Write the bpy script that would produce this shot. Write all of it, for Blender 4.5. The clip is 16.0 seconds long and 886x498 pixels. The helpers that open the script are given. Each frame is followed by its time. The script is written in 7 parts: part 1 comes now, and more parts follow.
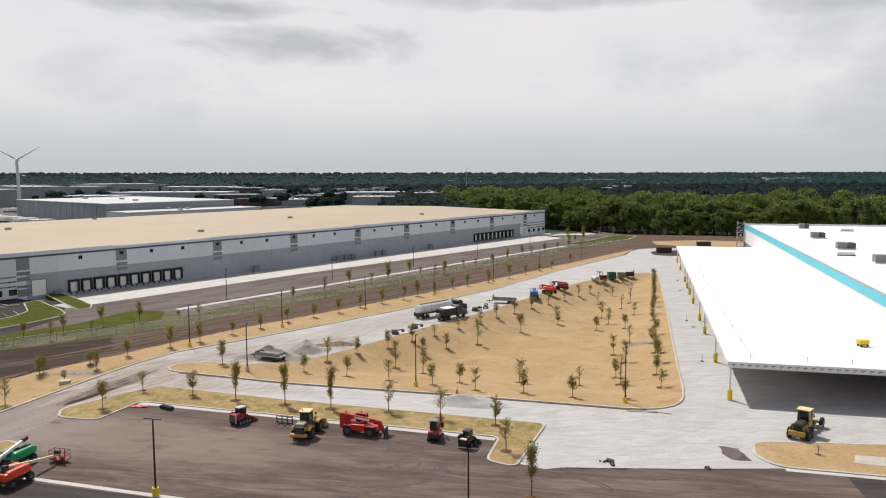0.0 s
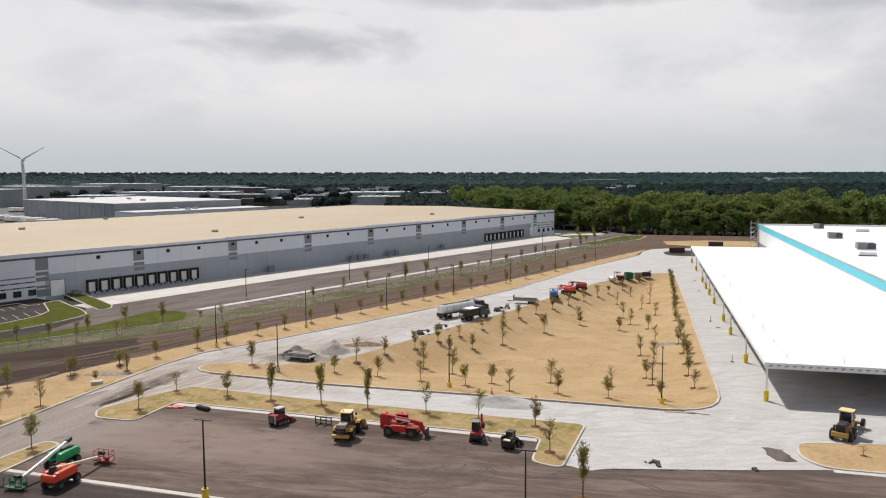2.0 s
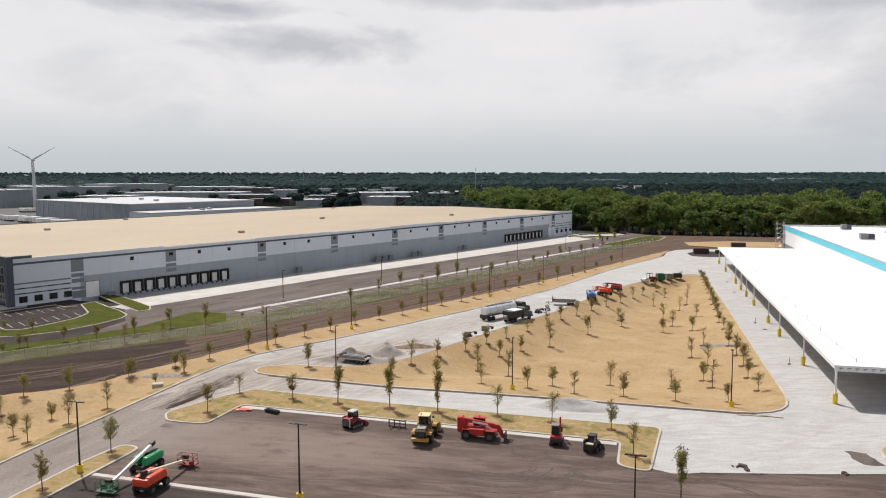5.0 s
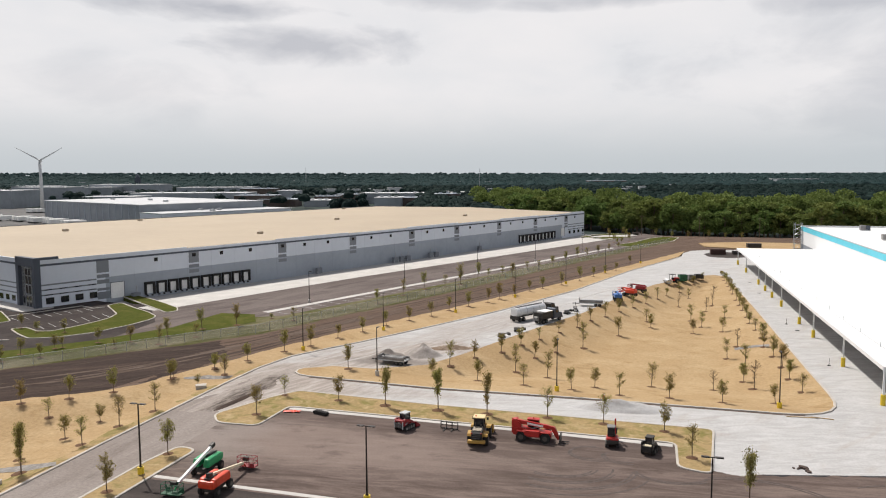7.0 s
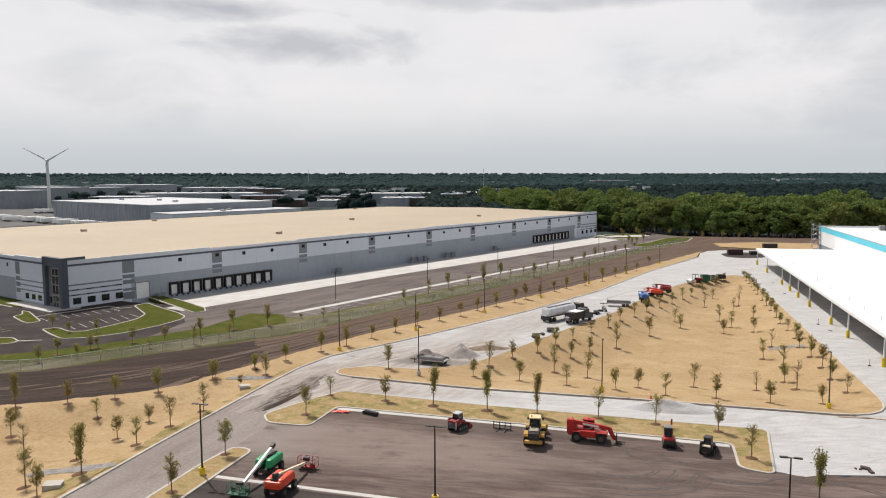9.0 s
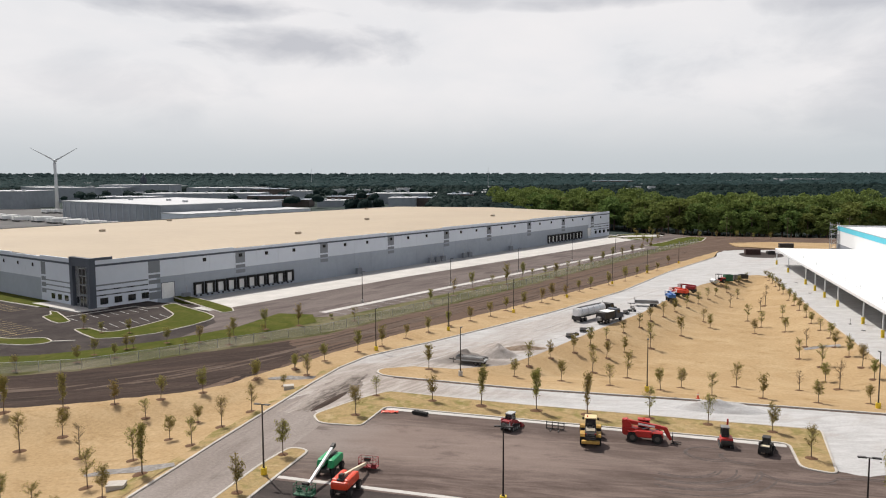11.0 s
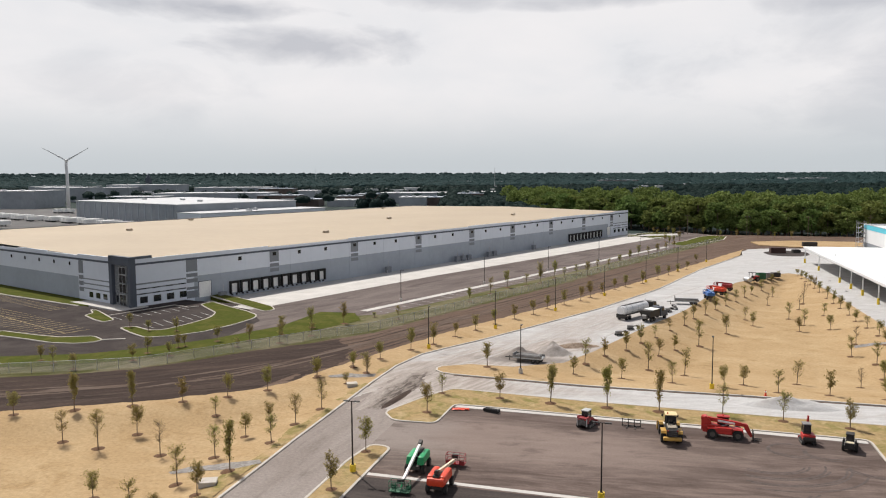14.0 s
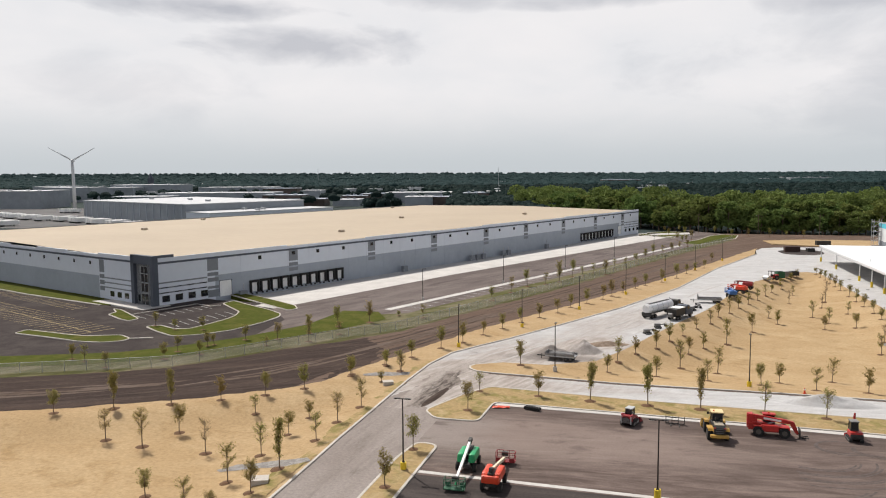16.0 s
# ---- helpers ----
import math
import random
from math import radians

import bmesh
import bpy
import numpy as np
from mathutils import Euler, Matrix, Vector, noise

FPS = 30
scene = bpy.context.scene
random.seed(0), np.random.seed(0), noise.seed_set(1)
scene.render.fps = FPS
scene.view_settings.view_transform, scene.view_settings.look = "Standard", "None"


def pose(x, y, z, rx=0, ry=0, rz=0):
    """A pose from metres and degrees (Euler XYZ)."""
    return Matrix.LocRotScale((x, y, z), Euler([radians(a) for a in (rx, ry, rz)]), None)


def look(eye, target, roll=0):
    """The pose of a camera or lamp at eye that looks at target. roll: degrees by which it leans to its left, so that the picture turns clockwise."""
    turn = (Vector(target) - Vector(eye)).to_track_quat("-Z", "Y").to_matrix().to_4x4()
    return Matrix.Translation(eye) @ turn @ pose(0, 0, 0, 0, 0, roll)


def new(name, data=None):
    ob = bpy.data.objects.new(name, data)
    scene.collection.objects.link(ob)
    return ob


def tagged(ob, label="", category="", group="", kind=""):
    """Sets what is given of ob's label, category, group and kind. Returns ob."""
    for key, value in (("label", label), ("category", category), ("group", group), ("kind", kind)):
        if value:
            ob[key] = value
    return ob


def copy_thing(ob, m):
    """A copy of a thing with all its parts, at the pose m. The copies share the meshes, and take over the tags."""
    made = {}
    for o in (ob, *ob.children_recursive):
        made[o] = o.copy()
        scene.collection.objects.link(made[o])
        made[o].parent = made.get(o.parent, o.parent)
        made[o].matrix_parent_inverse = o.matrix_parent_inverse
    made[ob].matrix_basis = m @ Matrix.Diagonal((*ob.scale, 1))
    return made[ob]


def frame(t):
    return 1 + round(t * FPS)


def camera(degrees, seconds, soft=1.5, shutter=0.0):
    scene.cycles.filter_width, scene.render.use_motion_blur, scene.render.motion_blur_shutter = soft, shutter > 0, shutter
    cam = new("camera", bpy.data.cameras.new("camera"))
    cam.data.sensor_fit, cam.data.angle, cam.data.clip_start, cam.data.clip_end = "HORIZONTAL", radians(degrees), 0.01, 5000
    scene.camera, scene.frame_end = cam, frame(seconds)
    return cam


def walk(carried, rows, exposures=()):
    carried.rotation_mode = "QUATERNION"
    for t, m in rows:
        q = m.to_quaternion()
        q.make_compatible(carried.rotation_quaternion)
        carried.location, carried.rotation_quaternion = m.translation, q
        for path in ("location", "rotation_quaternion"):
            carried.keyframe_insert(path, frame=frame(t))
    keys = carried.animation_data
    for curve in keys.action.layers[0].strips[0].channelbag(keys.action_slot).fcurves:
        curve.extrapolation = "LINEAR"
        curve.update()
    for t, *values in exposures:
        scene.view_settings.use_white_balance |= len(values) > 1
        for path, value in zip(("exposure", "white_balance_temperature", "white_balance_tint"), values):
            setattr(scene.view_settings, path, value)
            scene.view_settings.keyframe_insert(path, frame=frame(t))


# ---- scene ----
from mathutils import geometry

cam = camera(59.4, 16.0, soft=1.1)
METRES, EYE, TILT, LEAN, TURN = 52.72, 34.0, 0.0, 0.0, 15.7
ROWS = [
    (0.0, 0.0, 0.0, 0.0, -0.03, -5.6, 0.27),
    (0.5, -0.0217, 0.0005, 0.0003, -0.03, -5.61, 0.26),
    (1.0, -0.0459, 0.0017, 0.0008, -0.02, -5.61, 0.26),
    (1.5, -0.0723, 0.0029, 0.0015, -0.02, -5.61, 0.25),
    (2.0, -0.1007, 0.0042, 0.0018, -0.01, -5.61, 0.25),
    (2.5, -0.1307, 0.0057, 0.0023, -0.01, -5.61, 0.25),
    (3.0, -0.1621, 0.0074, 0.0032, -0.0, -5.61, 0.24),
    (3.5, -0.1937, 0.0087, 0.0043, -0.0, -5.61, 0.23),
    (4.0, -0.2261, 0.0105, 0.0053, -0.0, -5.61, 0.23),
    (6.5, -0.3933, 0.014, 0.0112, -0.04, -5.58, 0.24),
    (7.0, -0.4269, 0.0144, 0.0113, -0.02, -5.57, 0.24),
    (7.5, -0.4608, 0.0153, 0.011, -0.02, -5.56, 0.24),
    (8.0, -0.4948, 0.0162, 0.0106, -0.02, -5.55, 0.24),
    (8.5, -0.5288, 0.0166, 0.0107, -0.01, -5.55, 0.24),
    (9.0, -0.5629, 0.0173, 0.0111, -0.02, -5.55, 0.24),
    (11.5, -0.7303, 0.0206, 0.0109, 0.02, -5.55, 0.29),
    (12.0, -0.7631, 0.0209, 0.0097, 0.03, -5.55, 0.31),
    (12.5, -0.7956, 0.021, 0.0085, 0.04, -5.55, 0.31),
    (13.0, -0.8278, 0.0207, 0.0073, 0.05, -5.55, 0.33),
    (13.5, -0.859, 0.0206, 0.0063, 0.06, -5.56, 0.34),
    (14.0, -0.8894, 0.0204, 0.0052, 0.07, -5.57, 0.34),
    (14.5, -0.9185, 0.0207, 0.0044, 0.08, -5.58, 0.36),
    (15.0, -0.9466, 0.0215, 0.0033, 0.09, -5.57, 0.38),
    (15.5, -0.9734, 0.0226, 0.0019, 0.09, -5.58, 0.38),
    (16.0, -0.9991, 0.0236, -0.0003, 0.09, -5.58, 0.4),
]
walk(cam, [(t, pose(0, 0, EYE, TILT, LEAN, TURN) @ pose(METRES * x, METRES * y, METRES * z, 90 + pitch, roll, yaw)) for t, x, y, z, yaw, pitch, roll in ROWS],
     exposures=[(0.0, -0.07, 6450, 11), (4.0, -0.04, 6450, 11), (9.0, 0.0, 6450, 11), (16.0, 0.02, 6450, 11)])

# ---- world, sun, exposure ----
SUN_AZ = math.atan2(0.68, -0.73)          # heading of the sun in the plan
SUN_EL = radians(54)
SUN_DIR = Vector((math.cos(SUN_AZ) * math.cos(SUN_EL), math.sin(SUN_AZ) * math.cos(SUN_EL), math.sin(SUN_EL)))


def build_world():
    w = bpy.data.worlds.new("sky")
    w.use_nodes = True
    nt = w.node_tree
    nt.nodes.clear()
    N, L = nt.nodes.new, nt.links.new
    out, bg = N("ShaderNodeOutputWorld"), N("ShaderNodeBackground")
    sky = N("ShaderNodeTexSky")
    sky.sky_type, sky.sun_disc = "NISHITA", False
    sky.sun_elevation, sky.sun_rotation = SUN_EL, math.pi / 2 - SUN_AZ
    sky.dust_density = 4.0
    dim = N("ShaderNodeVectorMath")
    dim.operation = "SCALE"
    dim.inputs["Scale"].default_value = 0.075
    L(sky.outputs[0], dim.inputs[0])
    tc, sep = N("ShaderNodeTexCoord"), N("ShaderNodeSeparateXYZ")
    L(tc.outputs["Generated"], sep.inputs[0])

    def mth(op, a, b=None):
        n = N("ShaderNodeMath")
        n.operation = op
        for i, v in enumerate((a, b)):
            if v is None:
                continue
            if isinstance(v, (int, float)):
                n.inputs[i].default_value = v
            else:
                L(v, n.inputs[i])
        return n.outputs[0]

    up = mth("MAXIMUM", sep.outputs[2], 0.0)
    lift = mth("ADD", up, 0.34)
    flat = N("ShaderNodeCombineXYZ")
    L(mth("DIVIDE", sep.outputs[0], lift), flat.inputs[0])
    L(mth("DIVIDE", sep.outputs[1], lift), flat.inputs[1])
    n1, n2 = N("ShaderNodeTexNoise"), N("ShaderNodeTexNoise")
    for n, s, d, r in ((n1, 2.6, 7.0, 0.56), (n2, 1.1, 4.0, 0.5)):
        n.inputs["Scale"].default_value = s
        n.inputs["Detail"].default_value = d
        n.inputs["Roughness"].default_value = r
        n.inputs["Distortion"].default_value = 0.35
        L(flat.outputs[0], n.inputs["Vector"])
    # grey cloud banks: direction, half width, half height
    banks = [((-0.515, 0.835, 0.197), 0.115, 0.013, 1.0), ((-0.425, 0.892, 0.157), 0.105, 0.020, 0.85), ((-0.26, 0.94, 0.212), 0.07, 0.010, 0.6),
             ((-0.03, 0.979, 0.206), 0.13, 0.010, 0.75), ((0.21, 0.962, 0.192), 0.10, 0.016, 0.75), ((0.32, 0.94, 0.10), 0.20, 0.09, 0.45), ((-0.60, 0.79, 0.10), 0.12, 0.03, 0.25)]
    total = None
    for (dx, dy, dz), hw, hh, amt in banks:
        tl = math.hypot(dx, dy)
        ax = mth("MULTIPLY", mth("SUBTRACT", mth("ADD", mth("MULTIPLY", sep.outputs[0], dy / tl), mth("MULTIPLY", sep.outputs[1], -dx / tl)), 0.0), 1 / hw)
        az = mth("MULTIPLY", mth("SUBTRACT", sep.outputs[2], dz), 1 / hh)
        r = mth("SQRT", mth("ADD", mth("MULTIPLY", ax, ax), mth("MULTIPLY", az, az)))
        wob = mth("MULTIPLY", mth("SUBTRACT", n1.outputs[0], 0.5), 4.2)
        m = mth("MULTIPLY", mth("MINIMUM", mth("MAXIMUM", mth("SUBTRACT", 1.25, mth("ADD", r, wob)), 0.0), 1.0), amt)
        total = m if total is None else mth("MAXIMUM", total, m)
    ramp = N("ShaderNodeValToRGB")
    e = ramp.color_ramp.elements
    e[0].position, e[0].color = 0.34, (0.775, 0.785, 0.80, 1)
    e[1].position, e[1].color = 0.58, (0.885, 0.865, 0.86, 1)
    L(mth("ADD", mth("MULTIPLY", n1.outputs[0], 0.45), mth("MULTIPLY", n2.outputs[0], 0.55)), ramp.inputs[0])
    grey = N("ShaderNodeMix")
    grey.data_type = "RGBA"
    L(mth("MULTIPLY", total, 0.8), grey.inputs["Factor"])
    L(ramp.outputs[0], grey.inputs["A"])
    grey.inputs["B"].default_value = (0.44, 0.455, 0.50, 1)
    # towards the horizon the cloud deck thins into grey haze
    haze = N("ShaderNodeMix")
    haze.data_type = "RGBA"
    hr = N("ShaderNodeMapRange")
    hr.inputs["From Max"].default_value = 0.11
    L(up, hr.inputs["Value"])
    hr.interpolation_type = "SMOOTHSTEP"
    L(hr.outputs[0], haze.inputs["Factor"])
    haze.inputs["A"].default_value = (0.575, 0.615, 0.635, 1)
    L(grey.outputs["Result"], haze.inputs["B"])
    mix = N("ShaderNodeMix")
    mix.data_type = "RGBA"
    # the deck breaks up overhead, and blue sky shows between the clouds
    cover = N("ShaderNodeMapRange")
    cover.interpolation_type = "SMOOTHSTEP"
    cover.inputs["From Min"].default_value, cover.inputs["From Max"].default_value = 0.26, 0.6
    cover.inputs["To Min"].default_value, cover.inputs["To Max"].default_value = 0.97, 0.12
    L(up, cover.inputs["Value"])
    L(cover.outputs[0], mix.inputs["Factor"])
    L(dim.outputs[0], mix.inputs["A"])
    L(haze.outputs["Result"], mix.inputs["B"])
    L(mix.outputs["Result"], bg.inputs[0])
    bg.inputs[1].default_value = 1.0
    L(bg.outputs[0], out.inputs[0])
    scene.world = w


build_world()
sun_data = bpy.data.lights.new("sun", "SUN")
sun_data.energy, sun_data.angle, sun_data.color = 4.55, radians(1.0), (1.0, 0.955, 0.885)
sun = new("sun", sun_data)
sun.matrix_world = look(SUN_DIR * 300, (0, 0, 0))


# ---- materials ----
def mat(name, col, rough=0.7, metal=0.0, var=0.12, scale=1.0, bump=0.0, col2=None, big=0.0, spec=0.4, stretch=None, emit=None):
    """Two scales of variation in metres: grain at scale, stains at big."""
    m = bpy.data.materials.new(name)
    m.use_nodes = True
    nt = m.node_tree
    N, L = nt.nodes.new, nt.links.new
    b = nt.nodes["Principled BSDF"]
    b.inputs["Roughness"].default_value, b.inputs["Metallic"].default_value = rough, metal
    b.inputs["Specular IOR Level"].default_value = spec
    geo = N("ShaderNodeNewGeometry")
    src = geo.outputs["Position"]
    if stretch:
        mp = N("ShaderNodeMapping")
        mp.inputs["Rotation"].default_value[2] = radians(stretch[0])
        mp.inputs["Scale"].default_value = (stretch[1], stretch[2], 1)
        L(src, mp.inputs[0])
        src = mp.outputs[0]
    n = N("ShaderNodeTexNoise")
    n.inputs["Scale"].default_value, n.inputs["Detail"].default_value, n.inputs["Roughness"].default_value = 1 / scale, 8, 0.65
    L(src, n.inputs["Vector"])
    r = N("ShaderNodeValToRGB")
    c = Vector(col)
    e = r.color_ramp.elements
    e[0].position, e[1].position = 0.3, 0.7
    e[0].color, e[1].color = (*(c * (1 - var)), 1), (*(Vector(col2) if col2 else c * (1 + var)), 1)
    L(n.outputs[0], r.inputs[0])
    last = r.outputs[0]
    if big:
        n2 = N("ShaderNodeTexNoise")
        n2.inputs["Scale"].default_value, n2.inputs["Detail"].default_value = 1 / big, 6
        L(src, n2.inputs["Vector"])
        mr = N("ShaderNodeMapRange")
        mr.inputs["From Min"].default_value, mr.inputs["From Max"].default_value = 0.3, 0.7
        mr.inputs["To Min"].default_value, mr.inputs["To Max"].default_value = 1 - 1.4 * var, 1 + 0.9 * var
        L(n2.outputs[0], mr.inputs["Value"])
        mu = N("ShaderNodeVectorMath")
        mu.operation = "SCALE"
        L(last, mu.inputs[0])
        L(mr.outputs[0], mu.inputs["Scale"])
        last = mu.outputs[0]
    L(last, b.inputs["Base Color"])
    if bump:
        bp = N("ShaderNodeBump")
        bp.inputs["Strength"].default_value, bp.inputs["Distance"].default_value = 1.0, bump
        L(n.outputs[0], bp.inputs["Height"])
        L(bp.outputs[0], b.inputs["Normal"])
    return m


def blend_mat(name, cols, scales, rough=0.9, bump=0.03, stretch=None, cuts=((0.42, 0.58), (0.5, 0.66))):
    """Ground: a base colour with two further colours in patches of their own size and shape."""
    m = bpy.data.materials.new(name)
    m.use_nodes = True
    nt = m.node_tree
    N, L = nt.nodes.new, nt.links.new
    b = nt.nodes["Principled BSDF"]
    b.inputs["Roughness"].default_value, b.inputs["Specular IOR Level"].default_value = rough, 0.04
    src = N("ShaderNodeNewGeometry").outputs["Position"]
    plain = src
    if stretch:
        mp = N("ShaderNodeMapping")
        mp.vector_type = "TEXTURE"
        mp.inputs["Rotation"].default_value[2] = radians(stretch[0])
        mp.inputs["Scale"].default_value = (stretch[1], stretch[2], 1)
        L(src, mp.inputs[0])
        src = mp.outputs[0]
    last = None
    g = N("ShaderNodeTexNoise")
    g.inputs["Scale"].default_value, g.inputs["Detail"].default_value, g.inputs["Roughness"].default_value = 1 / scales[0], 9, 0.7
    L(plain, g.inputs["Vector"])
    r = N("ShaderNodeMapRange")
    r.inputs["From Min"].default_value, r.inputs["From Max"].default_value = 0.3, 0.7
    r.inputs["To Min"].default_value, r.inputs["To Max"].default_value = 0.8, 1.18
    L(g.outputs[0], r.inputs["Value"])
    rgb = N("ShaderNodeRGB")
    rgb.outputs[0].default_value = (*cols[0], 1)
    last = rgb.outputs[0]
    for i, (c, s, cut) in enumerate(zip(cols[1:], scales[1:], cuts)):
        n = N("ShaderNodeTexNoise")
        n.inputs["Scale"].default_value, n.inputs["Detail"].default_value, n.inputs["Roughness"].default_value = 1 / s, 8, 0.62
        n.inputs["Distortion"].default_value = 0.6
        L(src, n.inputs["Vector"])
        k = N("ShaderNodeMapRange")
        k.inputs["From Min"].default_value, k.inputs["From Max"].default_value = cut
        L(n.outputs[0], k.inputs["Value"])
        x = N("ShaderNodeMix")
        x.data_type = "RGBA"
        L(k.outputs[0], x.inputs["Factor"])
        L(last, x.inputs["A"])
        x.inputs["B"].default_value = (*c, 1)
        last = x.outputs["Result"]
    mu = N("ShaderNodeVectorMath")
    mu.operation = "SCALE"
    L(last, mu.inputs[0])
    L(r.outputs[0], mu.inputs["Scale"])
    L(mu.outputs[0], b.inputs["Base Color"])
    bp = N("ShaderNodeBump")
    bp.inputs["Strength"].default_value, bp.inputs["Distance"].default_value = 1.0, bump
    L(g.outputs[0], bp.inputs["Height"])
    L(bp.outputs[0], b.inputs["Normal"])
    return m


M_STRAW = blend_mat("straw_mulch", [(0.357, 0.250, 0.135), (0.412, 0.302, 0.173), (0.276, 0.183, 0.089)], (0.5, 9, 4.5), 0.95, 0.05, cuts=((0.42, 0.66), (0.54, 0.76)), stretch=(-8, 1.3, 0.9))
M_DRYGRASS = blend_mat("dry_grass", [(0.315, 0.228, 0.115), (0.19, 0.165, 0.06), (0.37, 0.28, 0.155)], (0.5, 3.5, 2), 0.95, 0.06, cuts=((0.47, 0.63), (0.52, 0.68)))
M_GRASS = blend_mat("grass", [(0.060, 0.071, 0.011), (0.088, 0.088, 0.020), (0.044, 0.053, 0.009)], (0.8, 5, 3), 0.95, 0.05, cuts=((0.45, 0.65), (0.54, 0.72)))
M_ROUGHGRASS = blend_mat("rough_grass", [(0.085, 0.084, 0.030), (0.175, 0.155, 0.098), (0.052, 0.060, 0.015)], (0.8, 5, 4), 0.95, 0.05, stretch=(55, 3.0, 0.8), cuts=((0.40, 0.62), (0.54, 0.7)))


class Ground:
    """Node helpers for ground with soft stains: grain, ramp, mix, and an oval patch with a ragged rim."""

    def __init__(self, name, rough=0.9):
        self.m = bpy.data.materials.new(name)
        self.m.use_nodes = True
        nt = self.m.node_tree
        self.N, self.L = nt.nodes.new, nt.links.new
        self.b = nt.nodes["Principled BSDF"]
        self.b.inputs["Roughness"].default_value, self.b.inputs["Specular IOR Level"].default_value = rough, 0.05
        self.src = self.N("ShaderNodeNewGeometry").outputs["Position"]
        sep = self.N("ShaderNodeSeparateXYZ")
        self.L(self.src, sep.inputs[0])
        self.x, self.y = sep.outputs[0], sep.outputs[1]

    def mth(self, op, a, c=0.0):
        n = self.N("ShaderNodeMath")
        n.operation = op
        for i, v in enumerate((a, c)):
            if isinstance(v, (int, float)):
                n.inputs[i].default_value = v
            else:
                self.L(v, n.inputs[i])
        return n.outputs[0]

    def grain(self, scale, rz=0.0, sx=1.0, sy=1.0, detail=8, rough=0.65, warp=0.3):
        mp, n = self.N("ShaderNodeMapping"), self.N("ShaderNodeTexNoise")
        mp.vector_type = "TEXTURE"
        mp.inputs["Rotation"].default_value[2] = radians(rz)
        mp.inputs["Scale"].default_value = (sx, sy, 1)
        self.L(self.src, mp.inputs[0])
        n.inputs["Scale"].default_value, n.inputs["Detail"].default_value, n.inputs["Roughness"].default_value, n.inputs["Distortion"].default_value = 1 / scale, detail, rough, warp
        self.L(mp.outputs[0], n.inputs["Vector"])
        return n.outputs[0]

    def ramp(self, v, a, c, top=1.0):
        r = self.N("ShaderNodeMapRange")
        r.interpolation_type = "SMOOTHSTEP"
        r.inputs["From Min"].default_value, r.inputs["From Max"].default_value, r.inputs["To Max"].default_value = a, c, top
        self.L(v, r.inputs["Value"])
        return r.outputs[0]

    def mix(self, f, a, c):
        x = self.N("ShaderNodeMix")
        x.data_type = "RGBA"
        self.L(f, x.inputs["Factor"])
        for k, v in (("A", a), ("B", c)):
            if isinstance(v, tuple):
                x.inputs[k].default_value = (*v, 1)
            else:
                self.L(v, x.inputs[k])
        return x.outputs["Result"]

    def oval(self, cx, cy, rx, ry, wob, turn=0.0):
        c, d = math.cos(radians(turn)), math.sin(radians(turn))
        u, v = self.mth("SUBTRACT", self.x, cx), self.mth("SUBTRACT", self.y, cy)
        p = self.mth("ADD", self.mth("MULTIPLY", u, c / rx), self.mth("MULTIPLY", v, d / rx))
        q = self.mth("ADD", self.mth("MULTIPLY", u, -d / ry), self.mth("MULTIPLY", v, c / ry))
        r = self.mth("SQRT", self.mth("ADD", self.mth("MULTIPLY", p, p), self.mth("MULTIPLY", q, q)))
        return self.mth("ADD", r, wob)

    def finish(self, col, fine, spread=0.16, bump=0.008):
        k, mu, bp = self.N("ShaderNodeMapRange"), self.N("ShaderNodeVectorMath"), self.N("ShaderNodeBump")
        k.inputs["From Min"].default_value, k.inputs["From Max"].default_value = 0.3, 0.7
        k.inputs["To Min"].default_value, k.inputs["To Max"].default_value = 1 - spread, 1 + spread
        self.L(fine, k.inputs["Value"])
        mu.operation = "SCALE"
        self.L(col, mu.inputs[0])
        self.L(k.outputs[0], mu.inputs["Scale"])
        self.L(mu.outputs[0], self.b.inputs["Base Color"])
        bp.inputs["Distance"].default_value = bump
        self.L(fine, bp.inputs["Height"])
        self.L(bp.outputs[0], self.b.inputs["Normal"])
        return self.m


def lot_mat():
    """Asphalt under tracked dust: dark and clean along the gutter, pale where lorries turn in, swept in long soft streaks."""
    g = Ground("dusty_asphalt")
    warp = g.mth("SUBTRACT", g.grain(7, -2, 2.2, 1.0), 0.5)
    v = g.mth("ADD", g.mth("ADD", g.y, g.mth("MULTIPLY", g.x, 0.033)), g.mth("MULTIPLY", warp, 16))
    wob = g.mth("MULTIPLY", warp, 1.3)
    col = g.mix(g.ramp(g.grain(2.2, 3, 5, 0.9, 9, 0.68, 0.8), 0.36, 0.68), (0.088, 0.066, 0.057), (0.168, 0.129, 0.112))
    col = g.mix(g.ramp(g.oval(-63, 83.5, 32, 9, wob, -2), 1.1, 0.3, 0.7), col, (0.232, 0.183, 0.159))
    col = g.mix(g.ramp(g.oval(-82, 83, 11, 12, wob), 1.25, 0.4, 0.95), col, (0.232, 0.198, 0.178))
    col = g.mix(g.ramp(v, 87.5, 94.0, 0.55), col, (0.088, 0.069, 0.062))
    col = g.mix(g.ramp(g.grain(3.4, 10, 1.8, 1.0), 0.52, 0.72, 0.55), col, (0.066, 0.049, 0.043))
    col = g.mix(g.ramp(g.grain(2.4, 8, 9, 0.7, 5, 0.6, 0.6), 0.54, 0.76, 0.5), col, (0.24, 0.192, 0.168))
    return g.finish(col, g.grain(0.25, 0, 1, 1, 9, 0.75))


